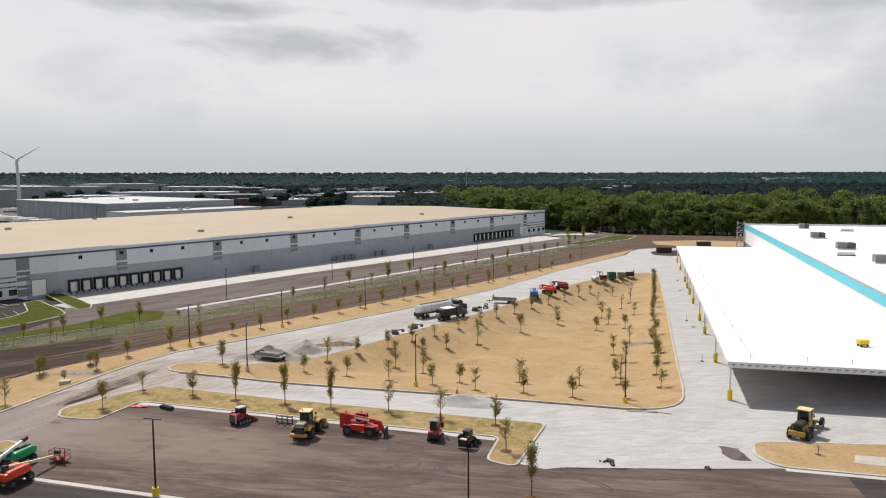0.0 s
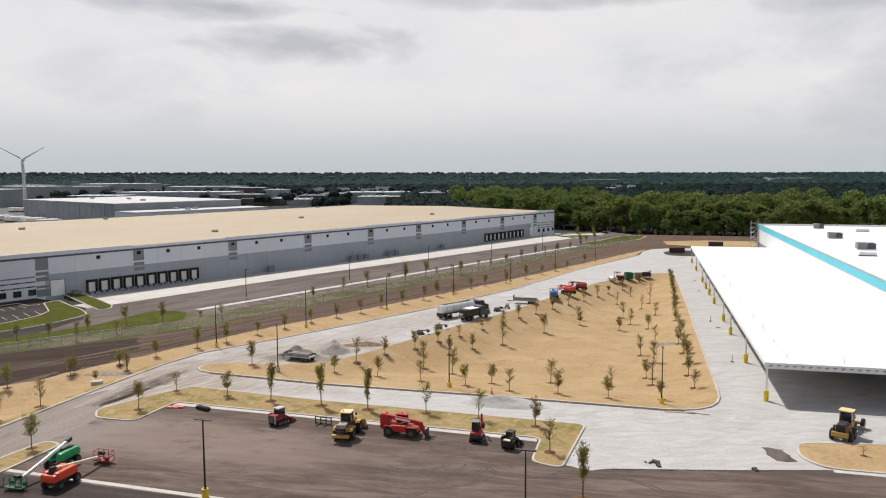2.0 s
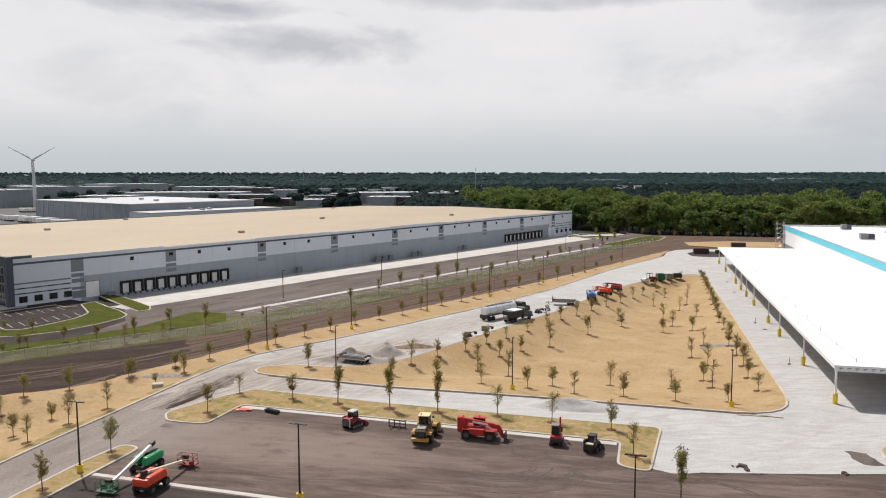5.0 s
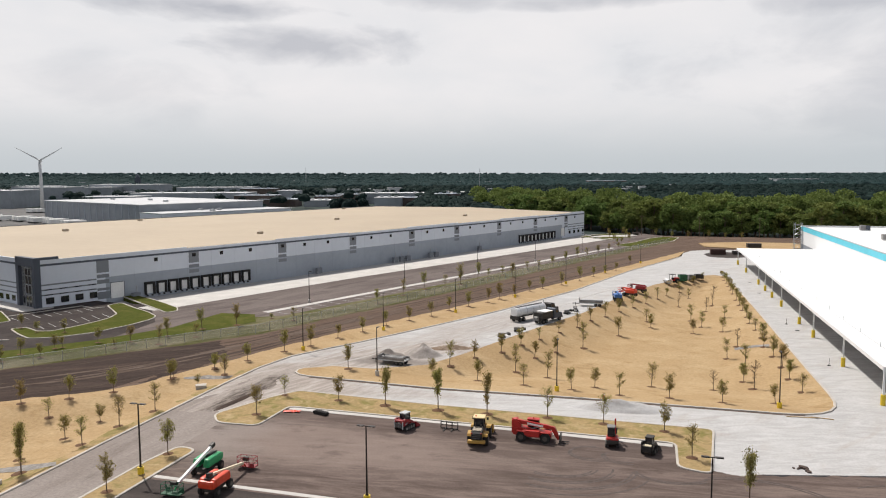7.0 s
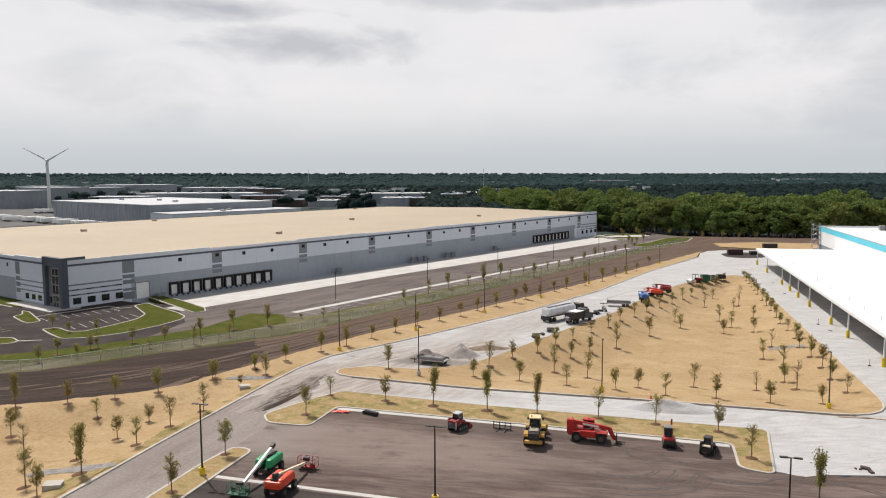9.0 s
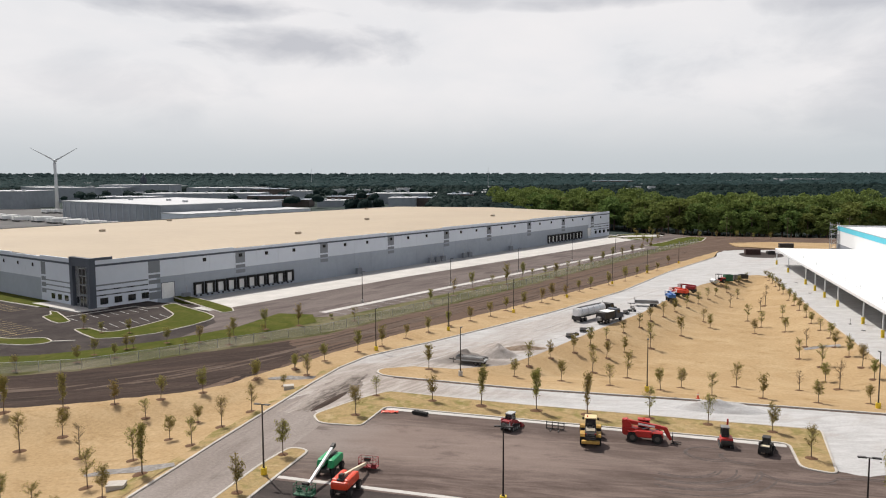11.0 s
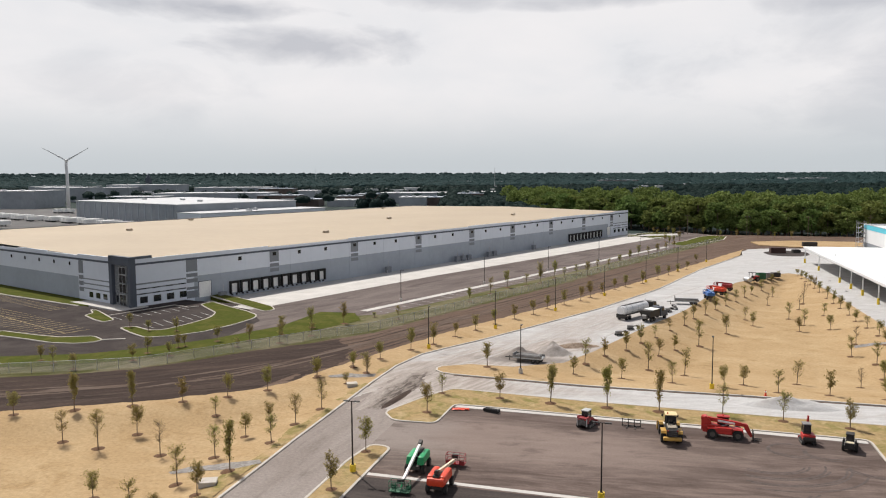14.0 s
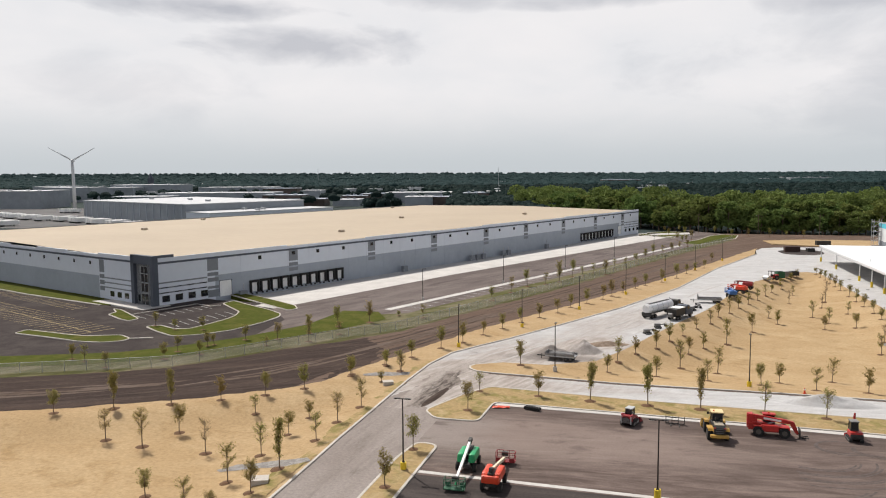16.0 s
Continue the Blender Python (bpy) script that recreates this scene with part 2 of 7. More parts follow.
def gravel_mat():
    """Crushed stone: pale grey, swirled by turning wheels, browned by soil that lorries drag out of the drive."""
    g = Ground("crushed_stone", 0.93)
    warp = g.mth("SUBTRACT", g.grain(9, 20, 1.5, 1.0), 0.5)
    wob = g.mth("MULTIPLY", warp, 1.6)
    col = g.mix(g.ramp(g.grain(2.6, 15, 3.0, 0.9, 9, 0.66, 1.6), 0.33, 0.7), (0.375, 0.368, 0.36), (0.475, 0.47, 0.462))
    col = g.mix(g.ramp(g.grain(5, 60, 3.0, 1.0, 8, 0.62, 1.0), 0.5, 0.76, 0.7), col, (0.36, 0.328, 0.298))
    for cx, cy, rx, ry, turn, amt in ((-84, 106, 17, 20, 0, 0.95), (-73, 127, 20, 15, 55, 0.85), (-66, 108.5, 22, 3.4, 0, 0.6), (-60, 165, 34, 8, 66, 0.55), (-62, 141, 12, 6, 10, 0.7)):
        col = g.mix(g.ramp(g.oval(cx, cy, rx, ry, wob, turn), 1.25, 0.45, amt), col, g.mix(g.ramp(g.grain(1.4, 70, 4, 0.8), 0.35, 0.68), (0.265, 0.228, 0.2), (0.395, 0.358, 0.326)))
    col = g.mix(g.ramp(g.oval(-70, 127.5, 9, 3, wob, 4), 1.2, 0.4, 0.8), col, (0.16, 0.14, 0.125))
    col = g.mix(g.ramp(g.grain(1.1, 5, 9, 0.6, 6, 0.6, 1.2), 0.58, 0.8, 0.6), col, (0.52, 0.515, 0.505))
    return g.finish(col, g.grain(0.35, 0, 1, 1, 9, 0.75), 0.14, 0.012)


def mud_mat():
    """Wet clods and wheel smears over the dusty drive."""
    g = Ground("scuffed_mud", 0.92)
    warp = g.mth("MULTIPLY", g.mth("SUBTRACT", g.grain(2.0, 84, 2.0, 0.8), 0.5), 2.4)
    col = g.mix(g.ramp(g.grain(2.0, 80, 4, 0.8), 0.35, 0.68), (0.25, 0.215, 0.19), (0.345, 0.31, 0.282))
    col = g.mix(g.ramp(g.oval(-84.2, 101, 2.6, 13, warp, 0), 1.25, 0.5, 0.9), col, g.mix(g.ramp(g.grain(0.7, 84, 4, 0.8), 0.4, 0.62), (0.055, 0.043, 0.037), (0.2, 0.172, 0.15)))
    return g.finish(col, g.grain(0.3, 80, 2, 0.8, 9, 0.75), 0.25, 0.04)


M_LOT = lot_mat()
M_GRAVEL = gravel_mat()
M_ROAD = blend_mat("dusty_road", [(0.222, 0.190, 0.170), (0.285, 0.253, 0.231), (0.135, 0.110, 0.097)], (0.4, 6, 4), 0.9, 0.008, stretch=(88, 4.0, 0.8), cuts=((0.36, 0.7), (0.58, 0.78)))
M_COURT = blend_mat("court_asphalt", [(0.122, 0.100, 0.092), (0.158, 0.132, 0.121), (0.092, 0.075, 0.069)], (0.5, 10, 6), 0.85, 0.01, stretch=(68, 3.0, 0.8))
M_CARPARK = blend_mat("car_park_asphalt", [(0.044, 0.036, 0.034), (0.06, 0.05, 0.046), (0.034, 0.028, 0.026)], (0.5, 8, 5), 0.85, 0.01)
M_TYRE = mat("tyre_rubber_mark", (0.072, 0.055, 0.048), 0.85, 0, 0.45, 0.8)
M_FRESH = blend_mat("fresh_asphalt", [(0.052, 0.044, 0.041), (0.082, 0.068, 0.062), (0.04, 0.034, 0.032)], (0.3, 5, 3), 0.8, 0.01, stretch=(3, 5.0, 0.8), cuts=((0.42, 0.7), (0.5, 0.7)))
M_RUT = blend_mat("dry_rutted_soil", [(0.118, 0.089, 0.072), (0.09, 0.065, 0.051), (0.14, 0.11, 0.092)], (0.8, 3, 2), 0.95, 0.1, stretch=(55, 5.0, 0.8))
M_MUD = blend_mat("wet_dark_mud", [(0.055, 0.04, 0.033), (0.075, 0.055, 0.044), (0.042, 0.031, 0.026)], (0.8, 3, 2), 0.85, 0.1, stretch=(55, 4.0, 1.0))
M_SOIL = blend_mat("dark_soil", [(0.115, 0.080, 0.061), (0.158, 0.117, 0.093), (0.066, 0.046, 0.037)], (0.8, 5, 3), 0.95, 0.08, stretch=(55, 7.0, 0.6), cuts=((0.46, 0.74), (0.52, 0.74)))
M_CONC = mat("concrete", (0.47, 0.45, 0.42), 0.85, 0, 0.09, 0.8, 0.004, big=6)
M_KERB = mat("kerb_concrete", (0.44, 0.405, 0.36), 0.85, 0, 0.12, 0.6, 0.004, big=5)
M_LAND = blend_mat("distant_land", [(0.04, 0.054, 0.05), (0.05, 0.064, 0.056), (0.10, 0.10, 0.096)], (9, 60, 90), 0.95, 0.3, cuts=((0.45, 0.6), (0.62, 0.75)))
M_WPANEL = mat("white_wall_panel", (0.62, 0.66, 0.72), 0.7, 0, 0.03, 2.0, 0.002, big=15)
M_GPANEL = mat("grey_wall_panel", (0.335, 0.37, 0.415), 0.7, 0, 0.05, 2.0, 0.002, big=12)
M_DPANEL = mat("slate_wall_panel", (0.075, 0.087, 0.11), 0.7, 0, 0.05, 2.0, 0.002, big=12)
M_MPANEL = mat("mid_grey_panel", (0.20, 0.215, 0.235), 0.7, 0, 0.05, 2.0, 0.002, big=12)
M_TANROOF = mat("tan_roof_membrane", (0.375, 0.305, 0.218), 0.8, 0, 0.035, 3.0, 0.003, big=30)
M_WROOF = mat("white_roof_membrane", (0.75, 0.75, 0.745), 0.55, 0, 0.012, 3.0, 0.002, big=25)
M_WWALL = mat("white_metal_siding", (0.70, 0.71, 0.71), 0.55, 0, 0.02, 2.0, 0, big=20)
M_TEAL = mat("teal_metal_band", (0.10, 0.50, 0.62), 0.5, 0, 0.04, 2.0, 0, big=10)
M_RUBBER = mat("black_rubber", (0.022, 0.021, 0.02), 0.85, 0, 0.25, 0.3)
M_BLACK = mat("black_paint", (0.018, 0.018, 0.018), 0.5, 0, 0.2, 0.3)
M_DGLASS = mat("dark_glass", (0.015, 0.018, 0.022), 0.08, 0, 0.1, 1.0, spec=0.6)
M_WPAINT = mat("white_paint", (0.76, 0.76, 0.74), 0.5, 0, 0.06, 0.4, big=3)
M_LINE = mat("worn_line_paint", (0.42, 0.42, 0.40), 0.8, 0, 0.3, 0.3, big=2)
M_YLINE = mat("worn_yellow_line", (0.38, 0.29, 0.12), 0.8, 0, 0.3, 0.3, big=2)
M_YELLOW = mat("safety_yellow", (0.70, 0.50, 0.03), 0.5, 0, 0.1, 0.3)
M_BRONZE = mat("dark_bronze_pole", (0.03, 0.025, 0.022), 0.45, 0.3, 0.15, 0.4)
M_STEEL = mat("galvanised_steel", (0.42, 0.43, 0.44), 0.45, 0.6, 0.1, 0.4)
M_MULCH = mat("bark_mulch", (0.115, 0.058, 0.027), 0.95, 0, 0.35, 0.15, 0.04)
M_BARK = mat("young_bark", (0.14, 0.10, 0.07), 0.9, 0, 0.25, 0.1)
M_TURB = mat("turbine_white", (0.62, 0.63, 0.63), 0.5, 0, 0.03, 5.0)
M_FARWALL = mat("distant_grey_siding", (0.27, 0.295, 0.32), 0.7, 0, 0.12, 6.0, big=40)
M_FARROOF = mat("distant_pale_roof", (0.44, 0.45, 0.46), 0.7, 0, 0.08, 8.0, big=50)
M_BRICK = mat("distant_brown_brick", (0.10, 0.078, 0.068), 0.9, 0, 0.2, 4.0)


def leaf_mat(name, col, var=0.35, spec=0.2):
    m = bpy.data.materials.new(name)
    m.use_nodes = True
    nt = m.node_tree
    N, L = nt.nodes.new, nt.links.new
    b = nt.nodes["Principled BSDF"]
    b.inputs["Roughness"].default_value, b.inputs["Specular IOR Level"].default_value = 0.75, spec
    geo, info = N("ShaderNodeNewGeometry"), N("ShaderNodeObjectInfo")
    hs = N("ShaderNodeHueSaturation")
    hs.inputs["Color"].default_value = (*col, 1)
    v = N("ShaderNodeMapRange")
    v.inputs["To Min"].default_value, v.inputs["To Max"].default_value = 1 - var, 1 + var
    L(geo.outputs["Random Per Island"], v.inputs["Value"])
    L(v.outputs[0], hs.inputs["Value"])
    h = N("ShaderNodeMapRange")
    h.inputs["To Min"].default_value, h.inputs["To Max"].default_value = 0.475, 0.525
    L(info.outputs["Random"], h.inputs["Value"])
    L(h.outputs[0], hs.inputs["Hue"])
    L(hs.outputs[0], b.inputs["Base Color"])
    t = N("ShaderNodeBsdfTranslucent")
    L(hs.outputs[0], t.inputs["Color"])
    a = N("ShaderNodeMixShader")
    a.inputs[0].default_value = 0.3
    L(b.outputs[0], a.inputs[1])
    L(t.outputs[0], a.inputs[2])
    L(a.outputs[0], nt.nodes["Material Output"].inputs[0])
    return m


M_LEAF = leaf_mat("sapling_leaves", (0.265, 0.228, 0.070), 0.45)
M_LEAFDRY = leaf_mat("yellowing_leaves", (0.20, 0.135, 0.052), 0.4)
M_WOOD = leaf_mat("woodland_leaves", (0.148, 0.192, 0.055), 0.3, 0.08)
# Far crowns: bluish distance haze mixed into the base colour, paler on the ridge.
M_FARLEAF_HAZE = leaf_mat("far_leaves_haze_tint", (0.017, 0.032, 0.029), 0.22, 0.04)
M_RIDGE_HAZE = leaf_mat("ridge_leaves_haze_tint", (0.030, 0.052, 0.055), 0.16, 0.03)


# ---- building blocks ----
def part(name, bm, material, parent=None, label="", smooth=False):
    me = bpy.data.meshes.new(name)
    bm.normal_update()
    bm.to_mesh(me)
    bm.free()
    for m in material if isinstance(material, (list, tuple)) else [material]:
        me.materials.append(m)
    if smooth:
        me.polygons.foreach_set("use_smooth", [True] * len(me.polygons))
    ob = new(name, me)
    if parent is not None:
        ob.parent = parent
    if label:
        ob["label"] = label
    return ob


def thing(name, m, label, category, group="", kind=""):
    ob = new(name)
    ob.matrix_world = m
    return tagged(ob, label, category, group, kind)


def box(bm, c, s, rz=0.0, bev=0.0, ry=0.0, rx=0.0, top=None):
    """A box by centre and size; top: the share of length and width that its top keeps."""
    bm = bm or bmesh.new()
    v = bmesh.ops.create_cube(bm, size=1)["verts"]
    for p in v:
        if top and p.co.z > 0:
            p.co.x *= top[0]
            p.co.y *= top[1]
        p.co = Vector((p.co.x * s[0], p.co.y * s[1], p.co.z * s[2]))
    bmesh.ops.transform(bm, matrix=pose(*c, rx, ry, rz), verts=v)
    if bev:
        es = list({e for p in v for e in p.link_edges})
        bmesh.ops.bevel(bm, geom=es, offset=bev, segments=2, affect="EDGES", profile=0.6)
    return bm


def rod(bm, a, b, r, r2=None, seg=10):
    bm = bm or bmesh.new()
    a, b = Vector(a), Vector(b)
    d = b - a
    m = Matrix.Translation((a + b) / 2) @ d.to_track_quat("Z", "Y").to_matrix().to_4x4()
    bmesh.ops.create_cone(bm, cap_ends=True, segments=seg, radius1=r, radius2=r if r2 is None else r2, depth=d.length, matrix=m)
    return bm


def prism(bm, pts, y0, y1):
    """A side outline in x and z, drawn out from y0 to y1."""
    bm = bm or bmesh.new()
    lo = [bm.verts.new((x, y0, z)) for x, z in pts]
    hi = [bm.verts.new((x, y1, z)) for x, z in pts]
    fs = [bm.faces.new(lo), bm.faces.new(hi[::-1])]
    n = len(pts)
    for i in range(n):
        fs.append(bm.faces.new((lo[(i + 1) % n], lo[i], hi[i], hi[(i + 1) % n])))
    bmesh.ops.recalc_face_normals(bm, faces=fs)
    return bm


def rounded(pts, r=2.0, k=5):
    out, n = [], len(pts)
    for i in range(n):
        p, a, b = Vector(pts[i]), Vector(pts[i - 1]), Vector(pts[(i + 1) % n])
        da, db = (a - p), (b - p)
        q = min(r, da.length * 0.45, db.length * 0.45)
        s, e = p + da.normalized() * q, p + db.normalized() * q
        for j in range(k + 1):
            t = j / k
            out.append(tuple(s.lerp(p, t).lerp(p.lerp(e, t), t)))
    return out


def ragged(pts, amp=0.5, step=1.0, seed=0.0):
    """A worn outline: the same polygon with an uneven edge."""
    out, n = [], len(pts)
    for i in range(n):
        a, b = Vector(pts[i]), Vector(pts[(i + 1) % n])
        k = max(1, min(60, int((b - a).length / step)))
        d = (b - a).normalized()
        for j in range(k):
            p = a.lerp(b, j / k)
            w = noise.noise(Vector((p.x * 0.35, p.y * 0.35, seed))) + 0.5 * noise.noise(Vector((p.x * 1.1, p.y * 1.1, seed + 7)))
            out.append((p.x - d.y * amp * w, p.y + d.x * amp * w))
    return out


def sheet(name, pts, rise, material, step=2.5, top=1e9, label="", category="ground"):
    """Modelled ground: a plan outline draped over the height rise(x, y), finely cut up to y = top."""
    xs, ys = [p[0] for p in pts], [p[1] for p in pts]
    n, inner = len(pts), []
    gx = np.arange(min(xs), max(xs), step)
    for j, y in enumerate(np.arange(max(min(ys), -40.0), min(max(ys), top), step)):
        cuts = sorted(ax + (y - ay) * (bx - ax) / (by - ay) for (ax, ay), (bx, by) in zip(pts, pts[1:] + pts[:1]) if (ay > y) != (by > y))
        for a, b in zip(cuts[::2], cuts[1::2]):
            inner += [(x, y) for x in gx + (j % 2) * step / 2 if a + 0.4 < x < b - 0.4]
    vs = [Vector(p) for p in pts] + [Vector(p) for p in inner]
    v, e, f = geometry.delaunay_2d_cdt(vs, [(i, (i + 1) % n) for i in range(n)], [list(range(n))], 1, 1e-4)[:3]
    me = bpy.data.meshes.new(name)
    me.from_pydata([(p.x, p.y, rise(p.x, p.y)) for p in v], [], f)
    me.materials.append(material)
    me.polygons.foreach_set("use_smooth", [True] * len(me.polygons))
    return tagged(new(name, me), label, category, "", "structure")


def slab(name, pts, z, material, depth=1.7, label="", kind="structure", category="ground", hole=None):
    """A flat piece of ground with its own thickness."""
    bm = bmesh.new()
    top = [bm.verts.new((x, y, z)) for x, y in pts]
    low = [bm.verts.new((x, y, z - depth)) for x, y in pts]
    n = len(pts)
    for i in range(n):
        bm.faces.new((top[i], low[i], low[(i + 1) % n], top[(i + 1) % n]))
    if hole:
        rim = [bm.verts.new((x, y, z)) for x, y in hole]
        es = [bm.edges.get((top[i], top[(i + 1) % n])) for i in range(n)] + [bm.edges.new((rim[i - 1], rim[i])) for i in range(len(rim))]
        bmesh.ops.triangle_fill(bm, use_beauty=True, use_dissolve=False, edges=es, normal=(0, 0, 1))
        bmesh.ops.recalc_face_normals(bm, faces=bm.faces[:])
        return tagged(part(name, bm, material), label, category, "", kind)
    f = bm.faces.new(top)
    f.normal_update()
    if f.normal.z < 0:
        bmesh.ops.reverse_faces(bm, faces=bm.faces[:])
    bmesh.ops.triangulate(bm, faces=[f])
    ob = part(name, bm, material)
    return tagged(ob, label, category, "", kind)


def ribbon(name, pts, w, z0, z1, material, closed=False, label="", category="kerb"):
    """A bar of width w along a line on the ground."""
    P = [Vector(p) for p in pts]
    n = len(P)
    bm, rings = bmesh.new(), []
    for i in range(n):
        a = P[i - 1] if (closed or i) else P[i]
        b = P[(i + 1) % n] if (closed or i < n - 1) else P[i]
        d = (b - a).normalized()
        q = Vector((-d.y, d.x)) * w / 2
        c = 0.03 if z1 - z0 > 0.08 else 0.0
        ring = [(P[i] + q, z0), (P[i] + q, z1 - c), (P[i] + q * (1 - 2 * c / w), z1), (P[i] - q * (1 - 2 * c / w), z1), (P[i] - q, z1 - c), (P[i] - q, z0)]
        rings.append([bm.verts.new((v.x, v.y, z)) for v, z in ring])
    for i in range(n if closed else n - 1):
        r, s = rings[i], rings[(i + 1) % n]
        for j in range(5):
            if (Vector(r[j].co) - Vector(r[j + 1].co)).length > 1e-6:
                bm.faces.new((r[j], r[j + 1], s[j + 1], s[j]))
    bmesh.ops.recalc_face_normals(bm, faces=bm.faces[:])
    return tagged(part(name, bm, material), label, category, "", "structure")


# ---- ground ----
SOIL_LOW = [(-200, 48), (-142.7, 74.8), (-135.7, 78), (-129, 81.8), (-122, 85.6), (-115.5, 90.7), (-108.5, 95.8), (-104.5, 101.5), (-100.5, 114.8),
            (-95.2, 131.2), (-88.1, 152), (-78.6, 172.6), (-67.3, 199.5), (-52.8, 234.5), (-33.1, 290), (-10.8, 352)]
SOIL_TOP = [(-230, 60), (-158.2, 90.1), (-150.2, 94), (-142.1, 98.1), (-134.4, 103.2), (-128.1, 111.3), (-121.6, 121), (-113.7, 130.2), (-105.5, 142),
            (-98.6, 161.9), (-89.6, 185.6), (-78.4, 215.1), (-64.3, 259), (-44.7, 316), (-16.6, 395)]
ROAD_KERB = [(-90, -40), (-90.2, 57.9), (-90.4, 67.2), (-90.7, 77.2), (-90.8, 89.1), (-91, 105.4), (-90.7, 117.2), (-89, 126.7), (-85.5, 133.6), (-81, 141.7), (-71.8, 160.6), (-60.6, 184.6),
             (-46.3, 222.5), (-32.1, 274.3), (-13.5, 327.2)]
TRI = [(-82.6, 118.8), (-83.2, 117.4), (-82.8, 115.8), (-81.4, 114.5), (-79, 113.9), (-57, 112.3), (-32, 112.7), (-4.5, 112.35), (-1.5, 112.7), (0.8, 113.8), (2.4, 115.4), (3.4, 117.6), (3.9, 120.5), (3.95, 125), (3.4, 140), (1.6, 205), (-0.6, 266), (-4, 269), (-9, 266),
       (-23.3, 241), (-31.4, 217), (-40, 186), (-48, 165), (-52.5, 152), (-57.5, 137), (-62, 126.5), (-70, 121.5), (-78, 121.5)]


def line_gap(x, y, line):
    """Distance in plan from a point to a broken line."""
    best = 1e9
    for (ax, ay), (bx, by) in zip(line, line[1:]):
        dx, dy = bx - ax, by - ay
        u = max(0.0, min(1.0, ((x - ax) * dx + (y - ay) * dy) / (dx * dx + dy * dy)))
        best = min(best, math.hypot(x - ax - u * dx, y - ay - u * dy))
    return best


def inside(p, ring):
    x, y = p
    return sum((ay > y) != (by > y) and x < ax + (y - ay) * (bx - ax) / (by - ay) for (ax, ay), (bx, by) in zip(ring, ring[1:] + ring[:1])) % 2 == 1


def soft_min(a, b, k):
    h = max(0.0, k - abs(a - b)) / k
    return min(a, b) - h * h * k / 4


def basin(x, y):
    """The straw island dips to a dry basin between its rims."""
    front = 0.14 * max(0.0, y - 114.4)
    west = 0.28 * line_gap(x, y, TRI[17:])
    east = 0.25 * line_gap(x, y, TRI[11:18])
    level = max(0.0, min(1.0, (x + 72) / 14))
    return 0.14 - level * max(0.0, soft_min(soft_min(soft_min(west, east, 0.8), front, 0.8), 3.3, 0.9))


def swale(x, y):
    """The lawn between drive and soil track falls to a shallow swale."""
    road = 0.16 * max(0.0, line_gap(x, y, ROAD_KERB) - 0.6)
    soil = 0.2 * max(0.0, line_gap(x, y, SOIL_LOW) - 3.6)
    fade = max(0.0, min(1.0, (124 - y) / 26))
    return 0.12 - max(0.0, soft_min(soft_min(road, soil, 0.6), 1.5, 0.5)) * fade


def build_ground():
    bm = bmesh.new()
    n, R = 64, 4700
    ring = [bm.verts.new((R * math.cos(2 * math.pi * i / n), R * math.sin(2 * math.pi * i / n), -1.6)) for i in range(n)]
    rim = [bm.verts.new((x, y, -1.6)) for x, y in TRI]
    es = [bm.edges.new((r[i - 1], r[i])) for r in (ring, rim) for i in range(len(r))]
    bmesh.ops.triangle_fill(bm, use_beauty=True, use_dissolve=False, edges=es, normal=(0, 0, 1))
    tagged(part("ground", bm, M_LAND), "dark green wooded suburban land reaching to the horizon", "ground", "", "structure")


build_ground()
slab("ground_gravel", ROAD_KERB[5:] + [(-12.6, 340), (-11.4, 353), (-3, 361), (3.4, 364), (70, 372), (60, 94.5), (24.8, 93.9), (13.8, 93.6), (3, 90.6), (-10, 87.6), (-20, 80), (-92, 80)], 0.0, M_GRAVEL,
     label="pale grey crushed stone road base with tyre tracks", hole=TRI)
slab("road", [(-91, -40)] + ragged([(-91, 60), (-91, 96), (-88.6, 101), (-88.2, 110), (-86.4, 104), (-85.4, 97), (-84.2, 92.5), (-79, 88), (-79, 60)], 1.1, 0.7, 3.0)[:-20] + [(-79, 60), (-79, -40)], 0.012, M_ROAD, label="dusty grey asphalt drive with worn patches", category="road")
slab("parking_lot", [(-80.5, 88.5), (-76, 90), (-76, 98.2), (-18, 96.2), (-17, 88)] + ragged([(-16.5, 86.6), (-9.7, 87.3), (3, 90.4), (13.8, 93.4)], 0.9, 0.5, 2.0)[:54] + [(13.8, 93.4), (24.8, 93.6), (90, 94.5), (90, -60), (-81, -60)], 0.02, M_LOT,
     label="dark dusty asphalt parking lot with tyre marks", category="parking lot")
slab("fresh_asphalt", [(-77.6, 68), (60, 66.5), (60, -60), (-77.6, -60)], 0.026, M_FRESH, label="fresh black asphalt beyond the concrete strip", category="asphalt")
slab("fresh_asphalt_patch", [(20.6, 93.2), (70, 94), (70, 80), (22, 80)], 0.026, M_FRESH, label="fresh black asphalt strip beside the island", category="asphalt")
ribbon("concrete_strip", [(-77.6, 68.9), (-51, 68.3), (-10, 67.3), (60, 66)], 0.75, -0.1, 0.045, M_CONC, label="pale concrete strip set flush in the asphalt", category="strip")
sheet("ground_straw", ROAD_KERB[:-1] + [(-14.5, 326), (-11.5, 350)] + ragged(SOIL_LOW[::-1] + [(-200, 40)], 0.7, 1.2, 1.0)[:-60] + [(-200, -40)], swale, M_STRAW, 2.5, 124, label="golden straw mulch over newly seeded ground")
